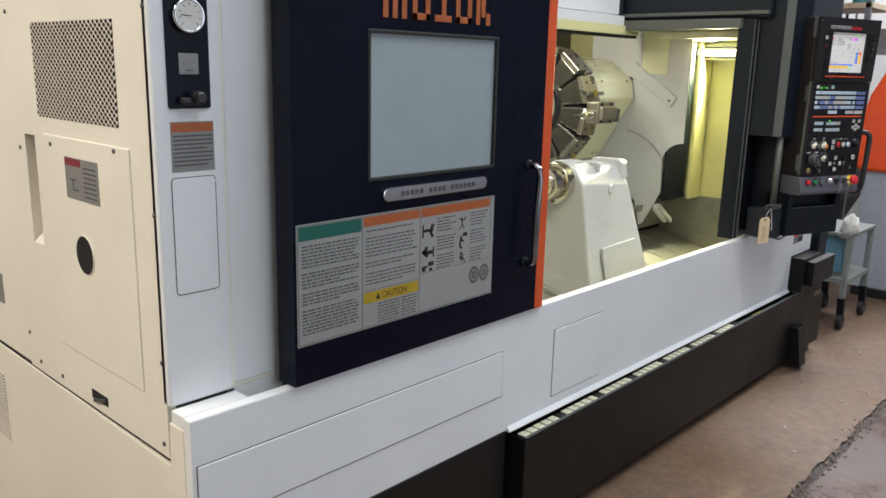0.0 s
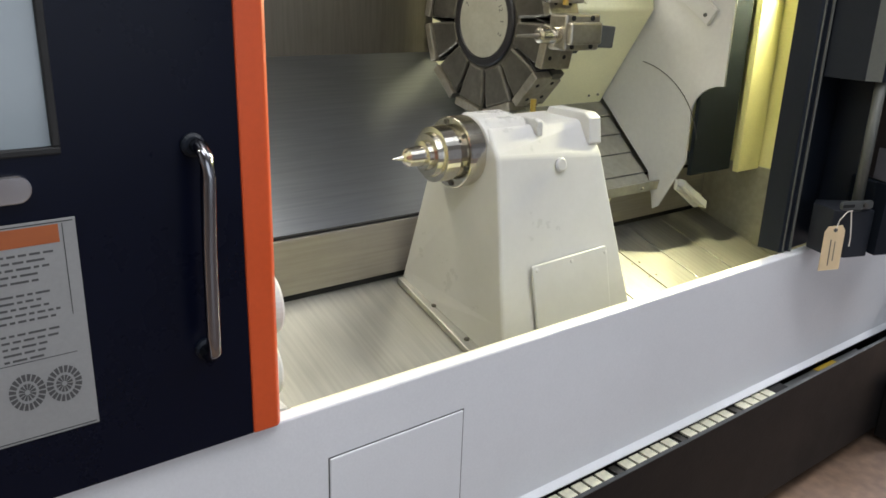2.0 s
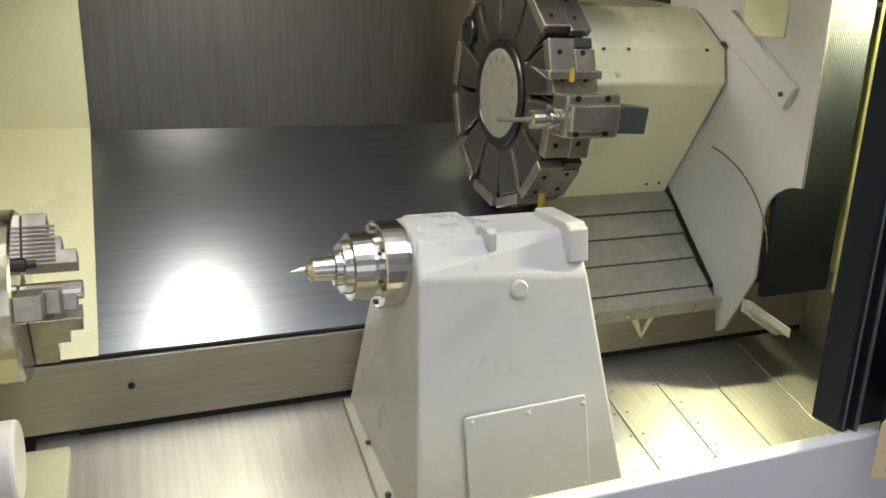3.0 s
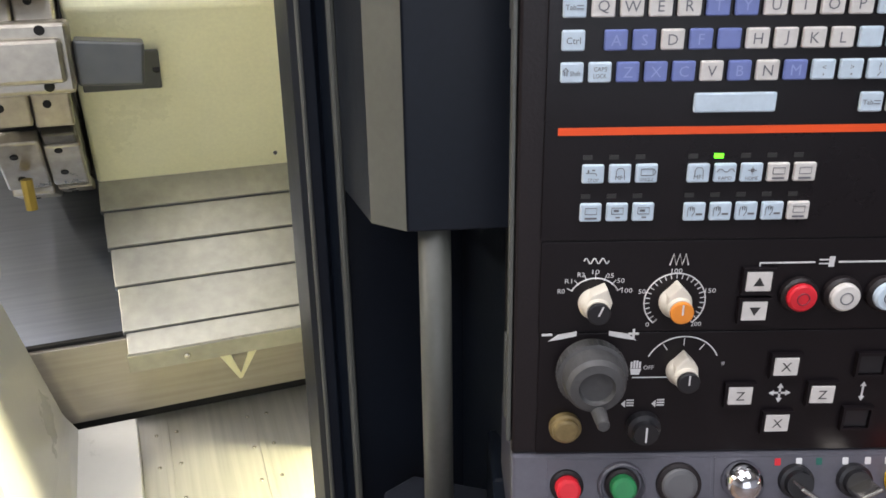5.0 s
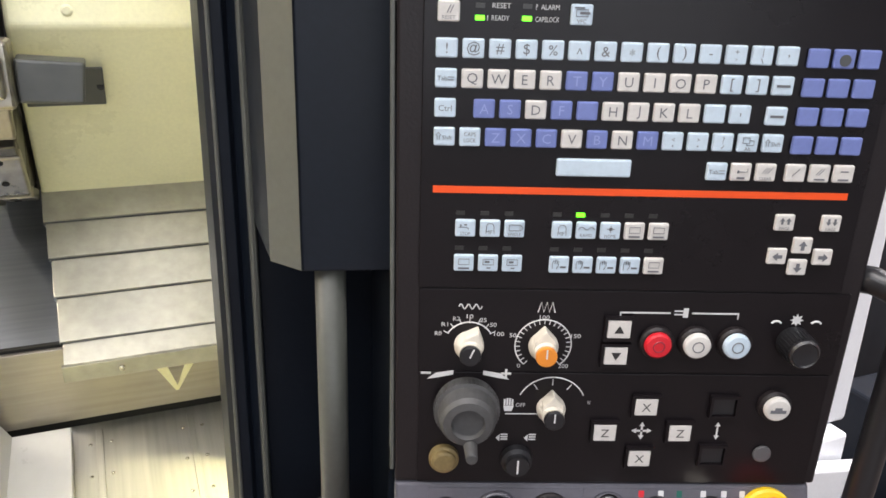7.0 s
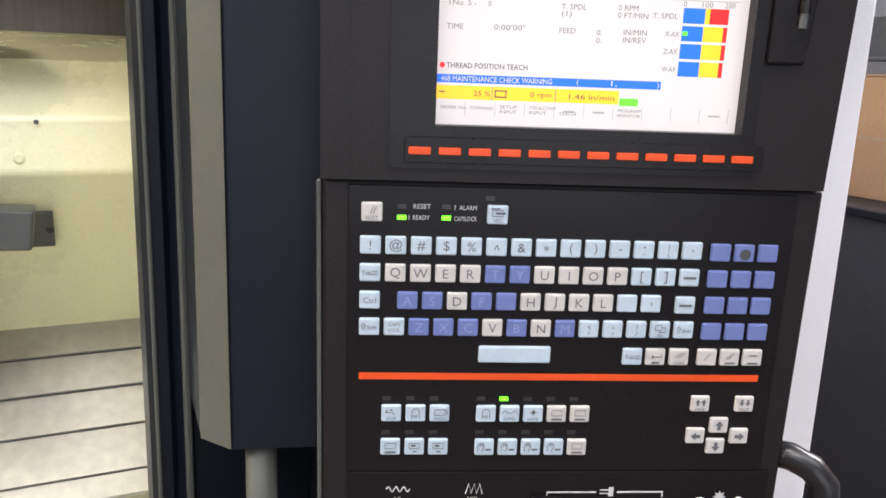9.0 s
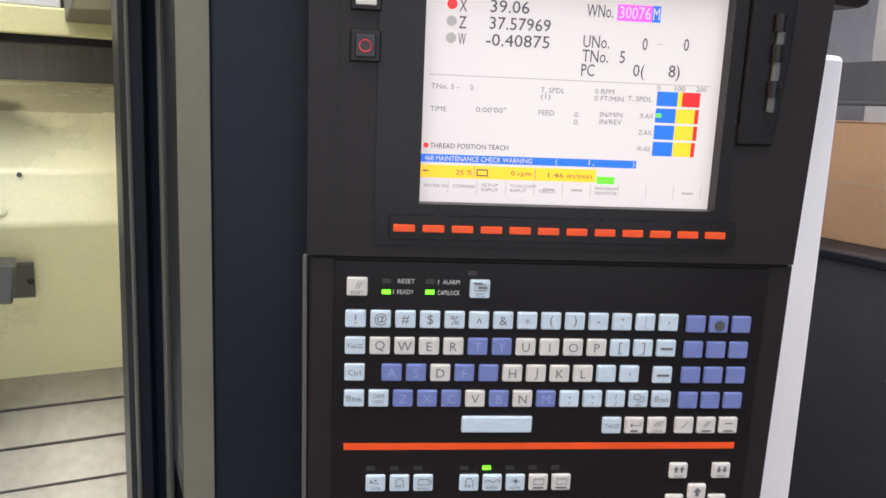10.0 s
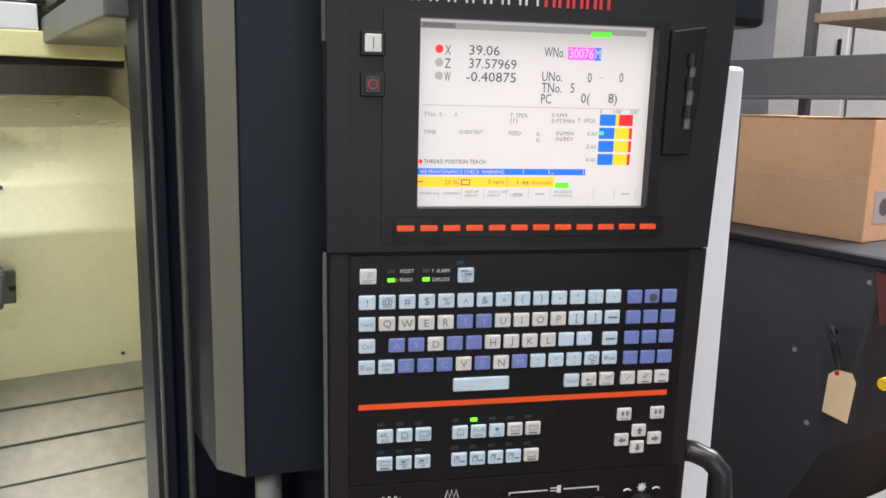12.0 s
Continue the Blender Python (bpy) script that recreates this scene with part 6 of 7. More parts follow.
ICONS = {
    "tab": [w_at("Tab", 0.0032, -0.0026, 0), b_at((0.0012, 0.0055, 0.001, 0.0005), (0.0012, 0.0055, -0.001, 0.0005))],
    "shift": [line_at((-0.005, -0.002), (-0.005, 0.001), (-0.006, 0.001), (-0.0042, 0.0032), (-0.0024, 0.001), (-0.0034, 0.001), (-0.0034, -0.002)), w_at("Shift", 0.0030, 0.002, -0.0004, 0.0068)],
    "caps": [w_at("CAPS", 0.0030, 0, 0.0022, 0.0085), w_at("LOCK", 0.0030, 0, -0.0022, 0.0085)],
    "reset": [line_at((-0.0012, -0.001), (0.0012, 0.0042)), line_at((0.0008, -0.001), (0.0032, 0.0042)), w_at("RESET", 0.0024, 0, -0.0040, 0.009)],
    "stop": [TAP, b_at((-0.001, 0.001, 0.003, 0.001), (-0.004, -0.003, 0.0022, 0.002)), w_at("STOP", 0.0024, 0, -0.0040, 0.0075)],
    "mf": [ARCH, w_at("MF1", 0.0030, 0, -0.0025, 0.0065)],
    "single": [BOX, line_at((0.0045, 0.0035), (0.0062, 0.0012), (0.0045, -0.001)), w_at("SINGLE", 0.0022, 0, -0.0040, 0.0095)],
    "rapid": [line_at((-0.006, 0.001), (-0.0045, 0.003), (-0.003, 0.003), (-0.0005, 0.001), (0.001, 0.001), (0.003, 0.003), (0.0045, 0.003), (0.006, 0.001)), w_at("RAPID", 0.0024, 0, -0.0035, 0.009)],
    "home": [line_at((-0.003, 0.0018), (0.003, 0.0018)), line_at((0, -0.001), (0, 0.0045)), b_at((-0.0012, 0.0012, 0.0018, 0.0024)), w_at("HOME", 0.0024, 0, -0.0038, 0.0085)],
    "box": [BOX, b_at((-0.0042, 0.0042, -0.0040, 0.0013))],
    "flag": [BOX, b_at((-0.0025, 0.001, 0.0014, 0.0016), (-0.001, 0.002, -0.0035, 0.0009))],
    "fist": [FIST, b_at((0.0008, 0.0052, -0.0015, 0.0014))],
    "delete": [b_at((-0.0048, 0.0048, 0, 0.0018))],
    "enter": [line_at((0.0045, 0.003), (0.0045, 0.0005), (-0.003, 0.0005)), b_at((-0.003, -0.0016, 0.0005, 0.0022), (-0.0028, 0.003, -0.0042, 0.0016))],
    "clear": [line_at((-0.003, -0.0005), (0.0005, 0.004)), line_at((-0.001, -0.0005), (0.0025, 0.004)), line_at((0.001, -0.0005), (0.0045, 0.004)), w_at("CLEAR", 0.0022, 0, -0.0042, 0.009)],
    "slash": [line_at((-0.0025, -0.002), (0.0025, 0.0035))],
    "slashes": [line_at((-0.003, -0.001), (0.001, 0.004)), line_at((-0.001, -0.001), (0.003, 0.004)), b_at((-0.004, 0.004, -0.0042, 0.0012))],
    "minus": [b_at((-0.003, 0.003, 0.002, 0.0009), (-0.004, 0.004, -0.0042, 0.0012))],
    "alt": [line_at((-0.004, 0.0), (-0.004, 0.004), (0.001, 0.004), (0.001, 0.0), (-0.004, 0.0)), line_at((0.001, 0.002), (0.004, 0.002), (0.004, -0.0015), (-0.001, -0.0015), (-0.001, 0.0)), w_at("Alt", 0.0026, 0, -0.0042)],
    "vfc": [BOX, b_at((-0.0052, 0.0015, 0.0046, 0.0009), (-0.0015, 0.0055, 0.0012, 0.0016)), w_at("VFC", 0.0026, 0, -0.0042)],
    "plus": [w_at("+", 0.0040, 0, 0.0022), w_at("=", 0.0022, 0, -0.003)],
    "back": [w_at("|", 0.0045, 0, 0.002), line_at((-0.0008, -0.002), (0.0008, -0.005))],
    "less": [w_at("<", 0.0034, 0, 0.0016), b_at((-0.0004, 0.0004, -0.003, 0.0012))],
    "more": [w_at(">", 0.0034, 0, 0.0016), b_at((-0.0005, 0.0005, -0.003, 0.0010))],
    "ask": [w_at("?", 0.0048, 0, 0.0018), line_at((-0.001, -0.0045), (0.001, -0.0018))],
    "page_up": [lambda: slab([(x * 0.62 - 0.0024, y * 0.7 + 0.0014) for x, y in turned(ARROW, 1)], 0, 0.0002), lambda: slab([(x * 0.62 + 0.0024, y * 0.7 + 0.0014) for x, y in turned(ARROW, 1)], 0, 0.0002), w_at("PAGE", 0.0022, 0, -0.0042, 0.0075)],
    "page_down": [lambda: slab([(x * 0.62 - 0.0024, y * 0.7 + 0.0014) for x, y in turned(ARROW, 3)], 0, 0.0002), lambda: slab([(x * 0.62 + 0.0024, y * 0.7 + 0.0014) for x, y in turned(ARROW, 3)], 0, 0.0002), w_at("PAGE", 0.0022, 0, -0.0042, 0.0075)],
}


def key(u, v, mat, text="", w=0.0150, h=0.0132, size=0.0070, n=0.0):
    """A key cap; text '=' stands for small worn writing that cannot be read."""
    ob = placed("key", cap(mat, w, h), panel, (u / 1000, v / 1000, n))
    if not text:
        return ob
    ink = LEGEND_BLUE if mat is KEY_BLUE else LEGEND_GREY
    code = (text, ink.name, size)
    if code not in LEGENDS:
        if text == "=":
            b = bars([(-0.0052, 0.0005, -0.0002, 0.0030), (0.0012, 0.0052, -0.0012, 0.0010), (0.0012, 0.0052, 0.0012, 0.0008)], 0.0002)
        elif text in ARROWS:
            b = slab(ARROWS[text], 0, 0.0002)
        elif text in ICONS:
            b = joined([f() for f in ICONS[text]])
        else:
            b = words(text, size)
        LEGENDS[code] = mesh_of("legend", b, ink)
    placed("legend", LEGENDS[code], ob, (0, 0, 0.0038))
    return ob


def turned(pts, quarter):
    c, s = (1, 0, -1, 0)[quarter], (0, 1, 0, -1)[quarter]
    return [(c * x - s * y, s * x + c * y) for x, y in pts]


ARROW = [(0.004, 0), (0.0, 0.0034), (0.0, 0.0014), (-0.0036, 0.0014), (-0.0036, -0.0014), (0.0, -0.0014), (0.0, -0.0034)]
ARROWS = {"right": ARROW, "up": turned(ARROW, 1), "left": turned(ARROW, 2), "down": turned(ARROW, 3)}
P = 18.24
for k, ch in enumerate("!@#$%^&*()_+|~"):
    key(7.1 + P * k, 101.4, KEY_ICE, {"_": "-", "~": ",", "|": "back", "+": "plus"}.get(ch, ch))
for k, ch in enumerate("=QWERTYUIOP[]="):
    mat = KEY_ICE if ch in "=[]" else KEY_BLUE if ch in "TY" else KEY_IVORY
    key(7.1 + P * k, 80.9, mat, ("tab" if k == 0 else "delete") if ch == "=" else ch)
key(7.1, 60.2, KEY_ICE, "Ctrl", size=0.0042)
for k, ch in enumerate("ASDFGHJKL;'"):
    key(34.6 + P * k, 60.1, KEY_BLUE if ch in "ASFG" else KEY_ICE if ch in ";'" else KEY_IVORY, "" if ch in ";G" else ch)
key(243.3, 59.4, KEY_ICE, "delete")
for k, ch in enumerate("==ZXCVBNM<>?=="):
    mat = KEY_BLUE if ch in "ZXCBM" else KEY_IVORY if ch in "VN" else KEY_ICE
    key(7.1 + P * k, 39.7, mat, {0: "shift", 1: "caps", 12: "alt", 13: "shift"}.get(k, {"<": "less", ">": "more", "?": "ask"}.get(ch, ch)))
for j, v in enumerate((100.4, 80.0, 59.4, 38.7)):
    for k in range(3):
        ob = key(266.0 + 18.1 * k, v, KEY_BLUE)
        if j == 0 and k == 1:
            pp("smudge", moved(rod((0, 0, 0.0037), "z", 0.0042, 0.0002, seg=14), Matrix.Translation((0.2845, 0.0995, 0))), GREYMET)
for u, mat, mark in ((206.6, KEY_ICE, "tab"), (224.5, KEY_IVORY, "enter"), (242.9, KEY_IVORY, "clear"), (264.9, KEY_IVORY, "slash"), (283.0, KEY_IVORY, "slashes"), (300.9, KEY_IVORY, "minus")):
    key(u, 18.0, mat, mark)
key(116.2, 18.8, KEY_ICE, w=0.0545, h=0.0130)
key(7.8, 125.6, KEY_IVORY, "reset", h=0.0138), key(97.8, 125.3, KEY_ICE, "vfc", h=0.0138)
for u, up, low in ((24.8, "stop", "box"), (43.2, "mf", "flag"), (61.4, "single", "flag")):
    key(u, -29.1, KEY_ICE, up), key(u - 0.2, -56.9, KEY_ICE, low)
for k in range(5):
    key(97.0 + 18.2 * k, -29.4, KEY_ICE if k < 3 else KEY_IVORY, ("mf", "rapid", "home", "box", "box")[k]), key(97.0 + 18.1 * k, -57.3, KEY_ICE if k < 4 else KEY_IVORY, "fist" if k < 4 else "box")
for u, v, text in ((264.3, -20.4, "page_up"), (299.6, -20.5, "page_down"), (281.3, -38.5, "up"), (263.3, -47.5, "left"), (298.5, -47.7, "right"), (280.4, -56.3, "down")):
    key(u, v, KEY_IVORY, text, w=0.0146, h=0.0128)
led_off, led_on = (mesh_of("led", slab(rect(-0.0032, 0.0032, -0.0016, 0.0016), 0, 0.0005), m) for m in (LED_OFF, LED_ON))
for u, v, on in ((29, 129.5, 0), (29, 121.5, 1), (61, 129.7, 0), (61, 121.7, 1), (92.3, 136.6, 0), (110.5, -18.0, 1)):
    placed("led", led_on if on else led_off, panel, (u / 1000, v / 1000, 0.0001), "green lit lamp" if on else "")
for u in (21, 39, 57, 93, 129, 147, 165):
    placed("led", led_off, panel, (u / 1000, -0.0180, 0.0001))
for u in (21, 39, 57, 93, 111, 129, 147, 165):
    placed("led", led_off, panel, (u / 1000, -0.0458, 0.0001))
for text, u, v, wd in (("RESET", 43.5, 129.7, 0.0125), ("READY", 43.0, 121.6, 0.012), ("ALARM", 76.5, 129.5, 0.0125), ("CAPSLOCK", 75.0, 121.4, 0.0165)):
    pp("panel_word", moved(words(text, 0.0034, wd), Matrix.Translation((u / 1000, v / 1000, 0.0003))), LEGEND)
pp("panel_word", moved(words("?", 0.0036), Matrix.Translation((0.0672, 0.1295, 0.0003))), LEGEND)
pp("panel_word", moved(words("I", 0.0034), Matrix.Translation((0.0342, 0.1216, 0.0003))), LEGEND)

# knobs


def ink(name, b):
    return pp(name, b, LEGEND)


def tick_ring(u, v, r0, r1, a0, a1, n, width=0.0006):
    b = bmesh.new()
    for k in range(n):
        a = radians(a0 + (a1 - a0) * k / (n - 1))
        merge(b, moved(box(r0, r1, -width / 2, width / 2, 0, 0.0003, 0), Matrix.Translation((u, v, 0)) @ Matrix.Rotation(a, 4, "Z")))
    return ink("dial_ticks", b)


def arc_line(u, v, r, a0, a1, w=0.0005):
    pts = [(u + r * math.cos(radians(a0 + (a1 - a0) * k / 24)), v + r * math.sin(radians(a0 + (a1 - a0) * k / 24)), 0.0002) for k in range(25)]
    return ink("dial_arc", pipe(pts, w, 5))


def pointer_knob(u, v, capmat, lean, label):
    k = pp("selector_knob", moved(lathe((0, 0, 0), "z", [(0, 0.0118), (0.004, 0.0118), (0.010, 0.0095), (0.017, 0.0086), (0.017, 0.001)], 28), Matrix.Translation((u, v, 0))), KNOB_WHITE, label)
    nose = moved(prism([(-0.0095, 0.0), (-0.008, 0.009), (0.0, 0.0178), (0.008, 0.009), (0.0095, 0.0)], "z", 0, 0.013, 0.001), Matrix.Translation((u, v, 0)) @ Matrix.Rotation(radians(lean), 4, "Z"))
    pp("pointer", nose, KNOB_WHITE, parent=k)
    pp("knob_cap", rod((u, v, 0.0171), "z", 0.0084, 0.004, seg=24, bevel=0.001), capmat, parent=k)
    pp("cap_mark", moved(box(-0.0006, 0.0006, -0.001, 0.007, 0.0212, 0.0214, 0), Matrix.Translation((u, v, 0)) @ Matrix.Rotation(radians(lean), 4, "Z")), LEGEND, parent=k)


pointer_knob(0.0315, -0.1275, KNOB_BLACK, -22, "off-white selector knob with black cap")
pointer_knob(0.0905, -0.1275, AMBER, 0, "off-white selector knob with orange cap")
pointer_knob(0.1010, -0.1850, KNOB_BLACK, 0, "off-white selector knob with black cap")
tick_ring(0.0315, -0.1275, 0.0185, 0.0235, 30, 150, 7), arc_line(0.0315, -0.1275, 0.0195, 30, 150)
tick_ring(0.0905, -0.1275, 0.0185, 0.0220, -50, 230, 25), arc_line(0.0905, -0.1275, 0.0225, -50, 230)
arc_line(0.1010, -0.1850, 0.0285, 25, 155), tick_ring(0.1010, -0.1850, 0.021, 0.027, 55, 125, 3)
for text, u, v in (("R0", 7, -118), ("R1", 12, -110), ("R2", 21, -105), ("10", 31.5, -103), ("25", 42, -106), ("50", 50, -110), ("100", 55, -118), ("100", 90, -103), ("50", 66, -119), ("150", 116, -119), ("0", 72, -146), ("200", 108, -146), ("OFF", 76, -182.5), ("W", 132, -180)):
    ink("dial_word", moved(words(text, 0.0036, 0.0026 * len(text)), Matrix.Translation((u / 1000, v / 1000, 0.0003))))
wave = [(0.0225 + 0.001 * k, -0.0945 + 0.0022 * math.sin(k * 1.05), 0.0003) for k in range(19)]
ink("wave_mark", pipe(wave, 0.0005, 5))
ink("coil_mark", pipe([(0.0845 + 0.0022 * k, -0.0985 + (0.0085 if k % 2 else 0), 0.0003) for k in range(7)], 0.0006, 5))
for s, u in ((-1, 0.012), (1, 0.052)):
    ink("turn_arrow", slab([(u - 0.010 * s + 0.002 * s, -0.1510), (u + 0.006 * s, -0.1535), (u + 0.013 * s, -0.1590), (u + 0.004 * s, -0.1575), (u - 0.008 * s, -0.1548)], 0.0, 0.0003))
ink("minus_mark", slab(rect(-0.006, 0.002, -0.1545, -0.1527), 0, 0.0003))
pm = slab(rect(0.0585, 0.0665, -0.1545, -0.1527), 0, 0.0003)
merge(pm, slab(rect(0.0616, 0.0634, -0.1576, -0.1496), 0, 0.0003))
ink("plus_mark", pm)
hand = slab([(0.0630, -0.1885), (0.0690, -0.1885), (0.0705, -0.1835), (0.0620, -0.1835)], 0, 0.0003)
for k in range(4):
    merge(hand, slab(rect(0.0622 + 0.0021 * k, 0.0637 + 0.0021 * k, -0.1830, -0.1775 + 0.001 * (k in (1, 2))), 0, 0.0003))
ink("hand_mark", hand)
ink("dial_line", slab(rect(0.064, 0.091, -0.1915, -0.1907), 0, 0.0003))
wheel = pp("handwheel", lathe((0.0315, -0.1825, 0), "z", [(0, 0.0255), (0.004, 0.0262), (0.012, 0.0262), (0.013, 0.0235), (0.026, 0.022), (0.030, 0.0195), (0.031, 0.0135), (0.027, 0.012), (0.027, 0.001)], 40), KNOB_GREY, "worn grey handwheel")
kn = bmesh.new()
for k in range(48):
    merge(kn, moved(box(0.0260, 0.0268, -0.0006, 0.0006, 0.004, 0.012, 0), Matrix.Translation((0.0315, -0.1825, 0)) @ Matrix.Rotation(2 * math.pi * k / 48, 4, "Z")))
pp("knurling", kn, KNOB_GREY, parent=wheel)
pp("crank_grip", rod((0.034, -0.2025, 0.026), "z", 0.0058, 0.022, 0.0045, seg=16, bevel=0.001), KNOB_GREY, parent=wheel)
pp("push_button", lathe((0.0145, -0.2335, 0), "z", [(0, 0.0125), (0.005, 0.0125), (0.006, 0.0105), (0.009, 0.0100), (0.010, 0.008), (0.010, 0.001)], 28), GOLD, "worn brass coloured push button")
sel = pp("small_selector", lathe((0.0755, -0.2345, 0), "z", [(0, 0.0135), (0.006, 0.0130), (0.008, 0.0100), (0.013, 0.0095), (0.013, 0.001)], 28), KNOB_BLACK, "small black selector knob")
pp("selector_mark", slab(rect(0.0748, 0.0762, -0.241, -0.228), 0.0131, 0.0134), LEGEND, parent=sel)
for u in (0.0625, 0.086):
    mark_bm = slab([(u - 0.0052, -0.2145), (u - 0.002, -0.2112), (u - 0.002, -0.2178)], 0, 0.0003)
    for k in range(3):
        merge(mark_bm, slab(rect(u - 0.0012, u + 0.0045, -0.2118 - 0.0023 * k, -0.2106 - 0.0023 * k), 0, 0.0003))
    ink("chuck_mark", mark_bm)
rk = pp("override_knob", lathe((0.2905, -0.1215, 0), "z", [(0, 0.0135), (0.010, 0.0128), (0.022, 0.0120), (0.024, 0.0105), (0.023, 0.0095), (0.0225, 0.001)], 28), KNOB_BLACK, "black knurled knob")
kb = bmesh.new()
for k in range(28):
    merge(kb, moved(box(0.0125, 0.0134, -0.0006, 0.0006, 0.004, 0.020, 0), Matrix.Translation((0.2905, -0.1215, 0)) @ Matrix.Rotation(2 * math.pi * k / 28, 4, "Z")))
pp("knurling", kb, KNOB_BLACK, parent=rk)
star = [(0.2905 + (0.0055 if k % 2 == 0 else 0.003) * math.cos(k * math.pi / 8), -0.1025 + (0.0055 if k % 2 == 0 else 0.003) * math.sin(k * math.pi / 8)) for k in range(16)]
ink("fan_mark", slab(star, 0, 0.0003))
arc_line(0.2745, -0.1085, 0.005, 40, 140, 0.0009), arc_line(0.3065, -0.1085, 0.005, 40, 140, 0.0009)
for u, mat, label in ((180.0, RED_BTN, "red round push button"), (211.2, KEY_IVORY, "white round push button"), (242.7, KEY_ICE, "white round push button")):
    rb2 = pp("round_button", lathe((u / 1000, -0.1225, 0), "z", [(0, 0.0140), (0.004, 0.0138), (0.006, 0.0120), (0.006, 0.001)], 28), BEZEL, label)
    pp("button_cap", lathe((u / 1000, -0.1225, 0.006), "z", [(0, 0.0108), (0.003, 0.0105), (0.0042, 0.0090), (0.0045, 0.001)], 28), mat, parent=rb2)
    pp("cap_mark", pipe([(u / 1000 + 0.0045 * math.cos(a * 0.5236), -0.1225 + 0.0045 * math.sin(a * 0.5236), 0.0106) for a in range(13)], 0.0005, 5), LEGEND_GREY if mat is not RED_BTN else MAROON_INK, parent=rb2)
lamp_w = pp("round_button", lathe((0.2855, -0.1795, 0), "z", [(0, 0.0140), (0.004, 0.0138), (0.006, 0.0120), (0.006, 0.001)], 28), BEZEL, "white round push button")
pp("button_cap", lathe((0.2855, -0.1795, 0.006), "z", [(0, 0.0108), (0.003, 0.0105), (0.0042, 0.0090), (0.0045, 0.001)], 28), KEY_IVORY, parent=lamp_w)
pp("cap_mark", moved(bars([(-0.0065, 0.0065, -0.001, 0.003), (-0.003, 0.003, 0.0015, 0.0025)], 0.0002), Matrix.Translation((0.2855, -0.1795, 0.0107))), LEGEND_GREY, parent=lamp_w)
pp("blank_plug", rod((0.2835, -0.2275, 0), "z", 0.0078, 0.003, seg=24, bevel=0.001), GREY_BTN)
SQUARES = ((149.0, -111.0, "tri_up"), (148.6, -134.5, "tri_down"), (179.0, -181.5, "X"), (147.2, -206.5, "Z"), (210.1, -206.3, "Z"), (178.9, -231.5, "X"), (243.8, -181.5, ""), (240.8, -229.0, ""))
for u, v, text in SQUARES:
    sq = pp("square_button", ring_frame(u / 1000 - 0.0118, u / 1000 + 0.0118, v / 1000 - 0.0105, v / 1000 + 0.0105, u / 1000 - 0.0097, u / 1000 + 0.0097, v / 1000 - 0.0082, v / 1000 + 0.0082, 0.0, 0.0042), PANEL, "square push button with letter" if text in "XZ" and text else "")
    pp("button_cap", slab(soft_rect(u / 1000 - 0.0092, u / 1000 + 0.0092, v / 1000 - 0.0077, v / 1000 + 0.0077, 0.001), 0.0, 0.0042 if text else 0.002, 0.0006), KEY_IVORY if text else KNOB_BLACK, parent=sq)
    if text in ("X", "Z"):
        pp("legend", moved(words(text, 0.0076), Matrix.Translation((u / 1000, v / 1000, 0.0044))), INK, parent=sq)
    elif text:
        s = 1 if text == "tri_up" else -1
        pp("legend", slab([(u / 1000 - 0.004, v / 1000 - 0.0032 * s), (u / 1000 + 0.004, v / 1000 - 0.0032 * s), (u / 1000, v / 1000 + 0.0036 * s)], 0.0043, 0.0045), INK, parent=sq)
cross = bmesh.new()
for q in range(4):
    merge(cross, slab([(x + 0.1788, y - 0.2065) for x, y in turned([(0.0085, 0), (0.0045, 0.0024), (0.0045, 0.0008), (0.001, 0.0008), (0.001, -0.0008), (0.0045, -0.0008), (0.0045, -0.0024)], q)], 0, 0.0003))
ink("axis_cross", cross)
ud = bmesh.new()
for q in (1, 3):
    merge(ud, slab([(x * 0.9 + 0.2425, y - 0.2060) for x, y in turned([(0.0085, 0), (0.0045, 0.0026), (0.0045, 0.0008), (0.0, 0.0008), (0.0, -0.0008), (0.0045, -0.0008), (0.0045, -0.0026)], q)], 0, 0.0003))
ink("lift_arrow", ud)
for u0, u1 in ((0.149, 0.189), (0.206, 0.2435)):
    ink("group_line", slab(rect(u0, u1, -0.0985, -0.0972), 0, 0.0003))
for u in (0.149, 0.2425):
    ink("group_line", slab(rect(u, u + 0.001, -0.1025, -0.0986), 0, 0.0003))
for rows in (rect(0.192, 0.199, -0.0995, -0.0985), rect(0.192, 0.199, -0.0965, -0.0955), rect(0.199, 0.203, -0.1015, -0.0935)):
    ink("chuck_mark", slab(rows, 0, 0.0003))

# button strip
PROFILE = [(-0.2612, -0.002), (-0.3155, 0.012), (-0.326, 0.0150), (-0.335, 0.0125), (-0.3415, 0.003), (-0.3425, -0.012), (-0.3425, -0.10), (-0.2612, -0.10)]
strip = bmesh.new()
e0, e1 = [[strip.verts.new((u + (0.0 if u < 0 else max(0, -0.30 - v) * 0.3), v, n)) for v, n in PROFILE] for u in (-0.0265, 0.3325)]
strip.faces.new(e0), strip.faces.new(e1)
for k in range(len(PROFILE)):
    j = (k + 1) % len(PROFILE)
    strip.faces.new((e0[k], e0[j], e1[j], e1[k]))
bmesh.ops.recalc_face_normals(strip, faces=strip.faces)
soften(strip, 0.003, 2, 0.5)
bstrip = pp("button_strip", strip, STRIP, "grey sloping strip of push buttons")
ST = math.atan2(0.014, 0.0553)


def on_strip(u, v):
    return Matrix.Translation((u, v, -0.002 + (-0.2612 - v) * 0.014 / 0.0553)) @ Matrix.Rotation(-ST, 4, "X")


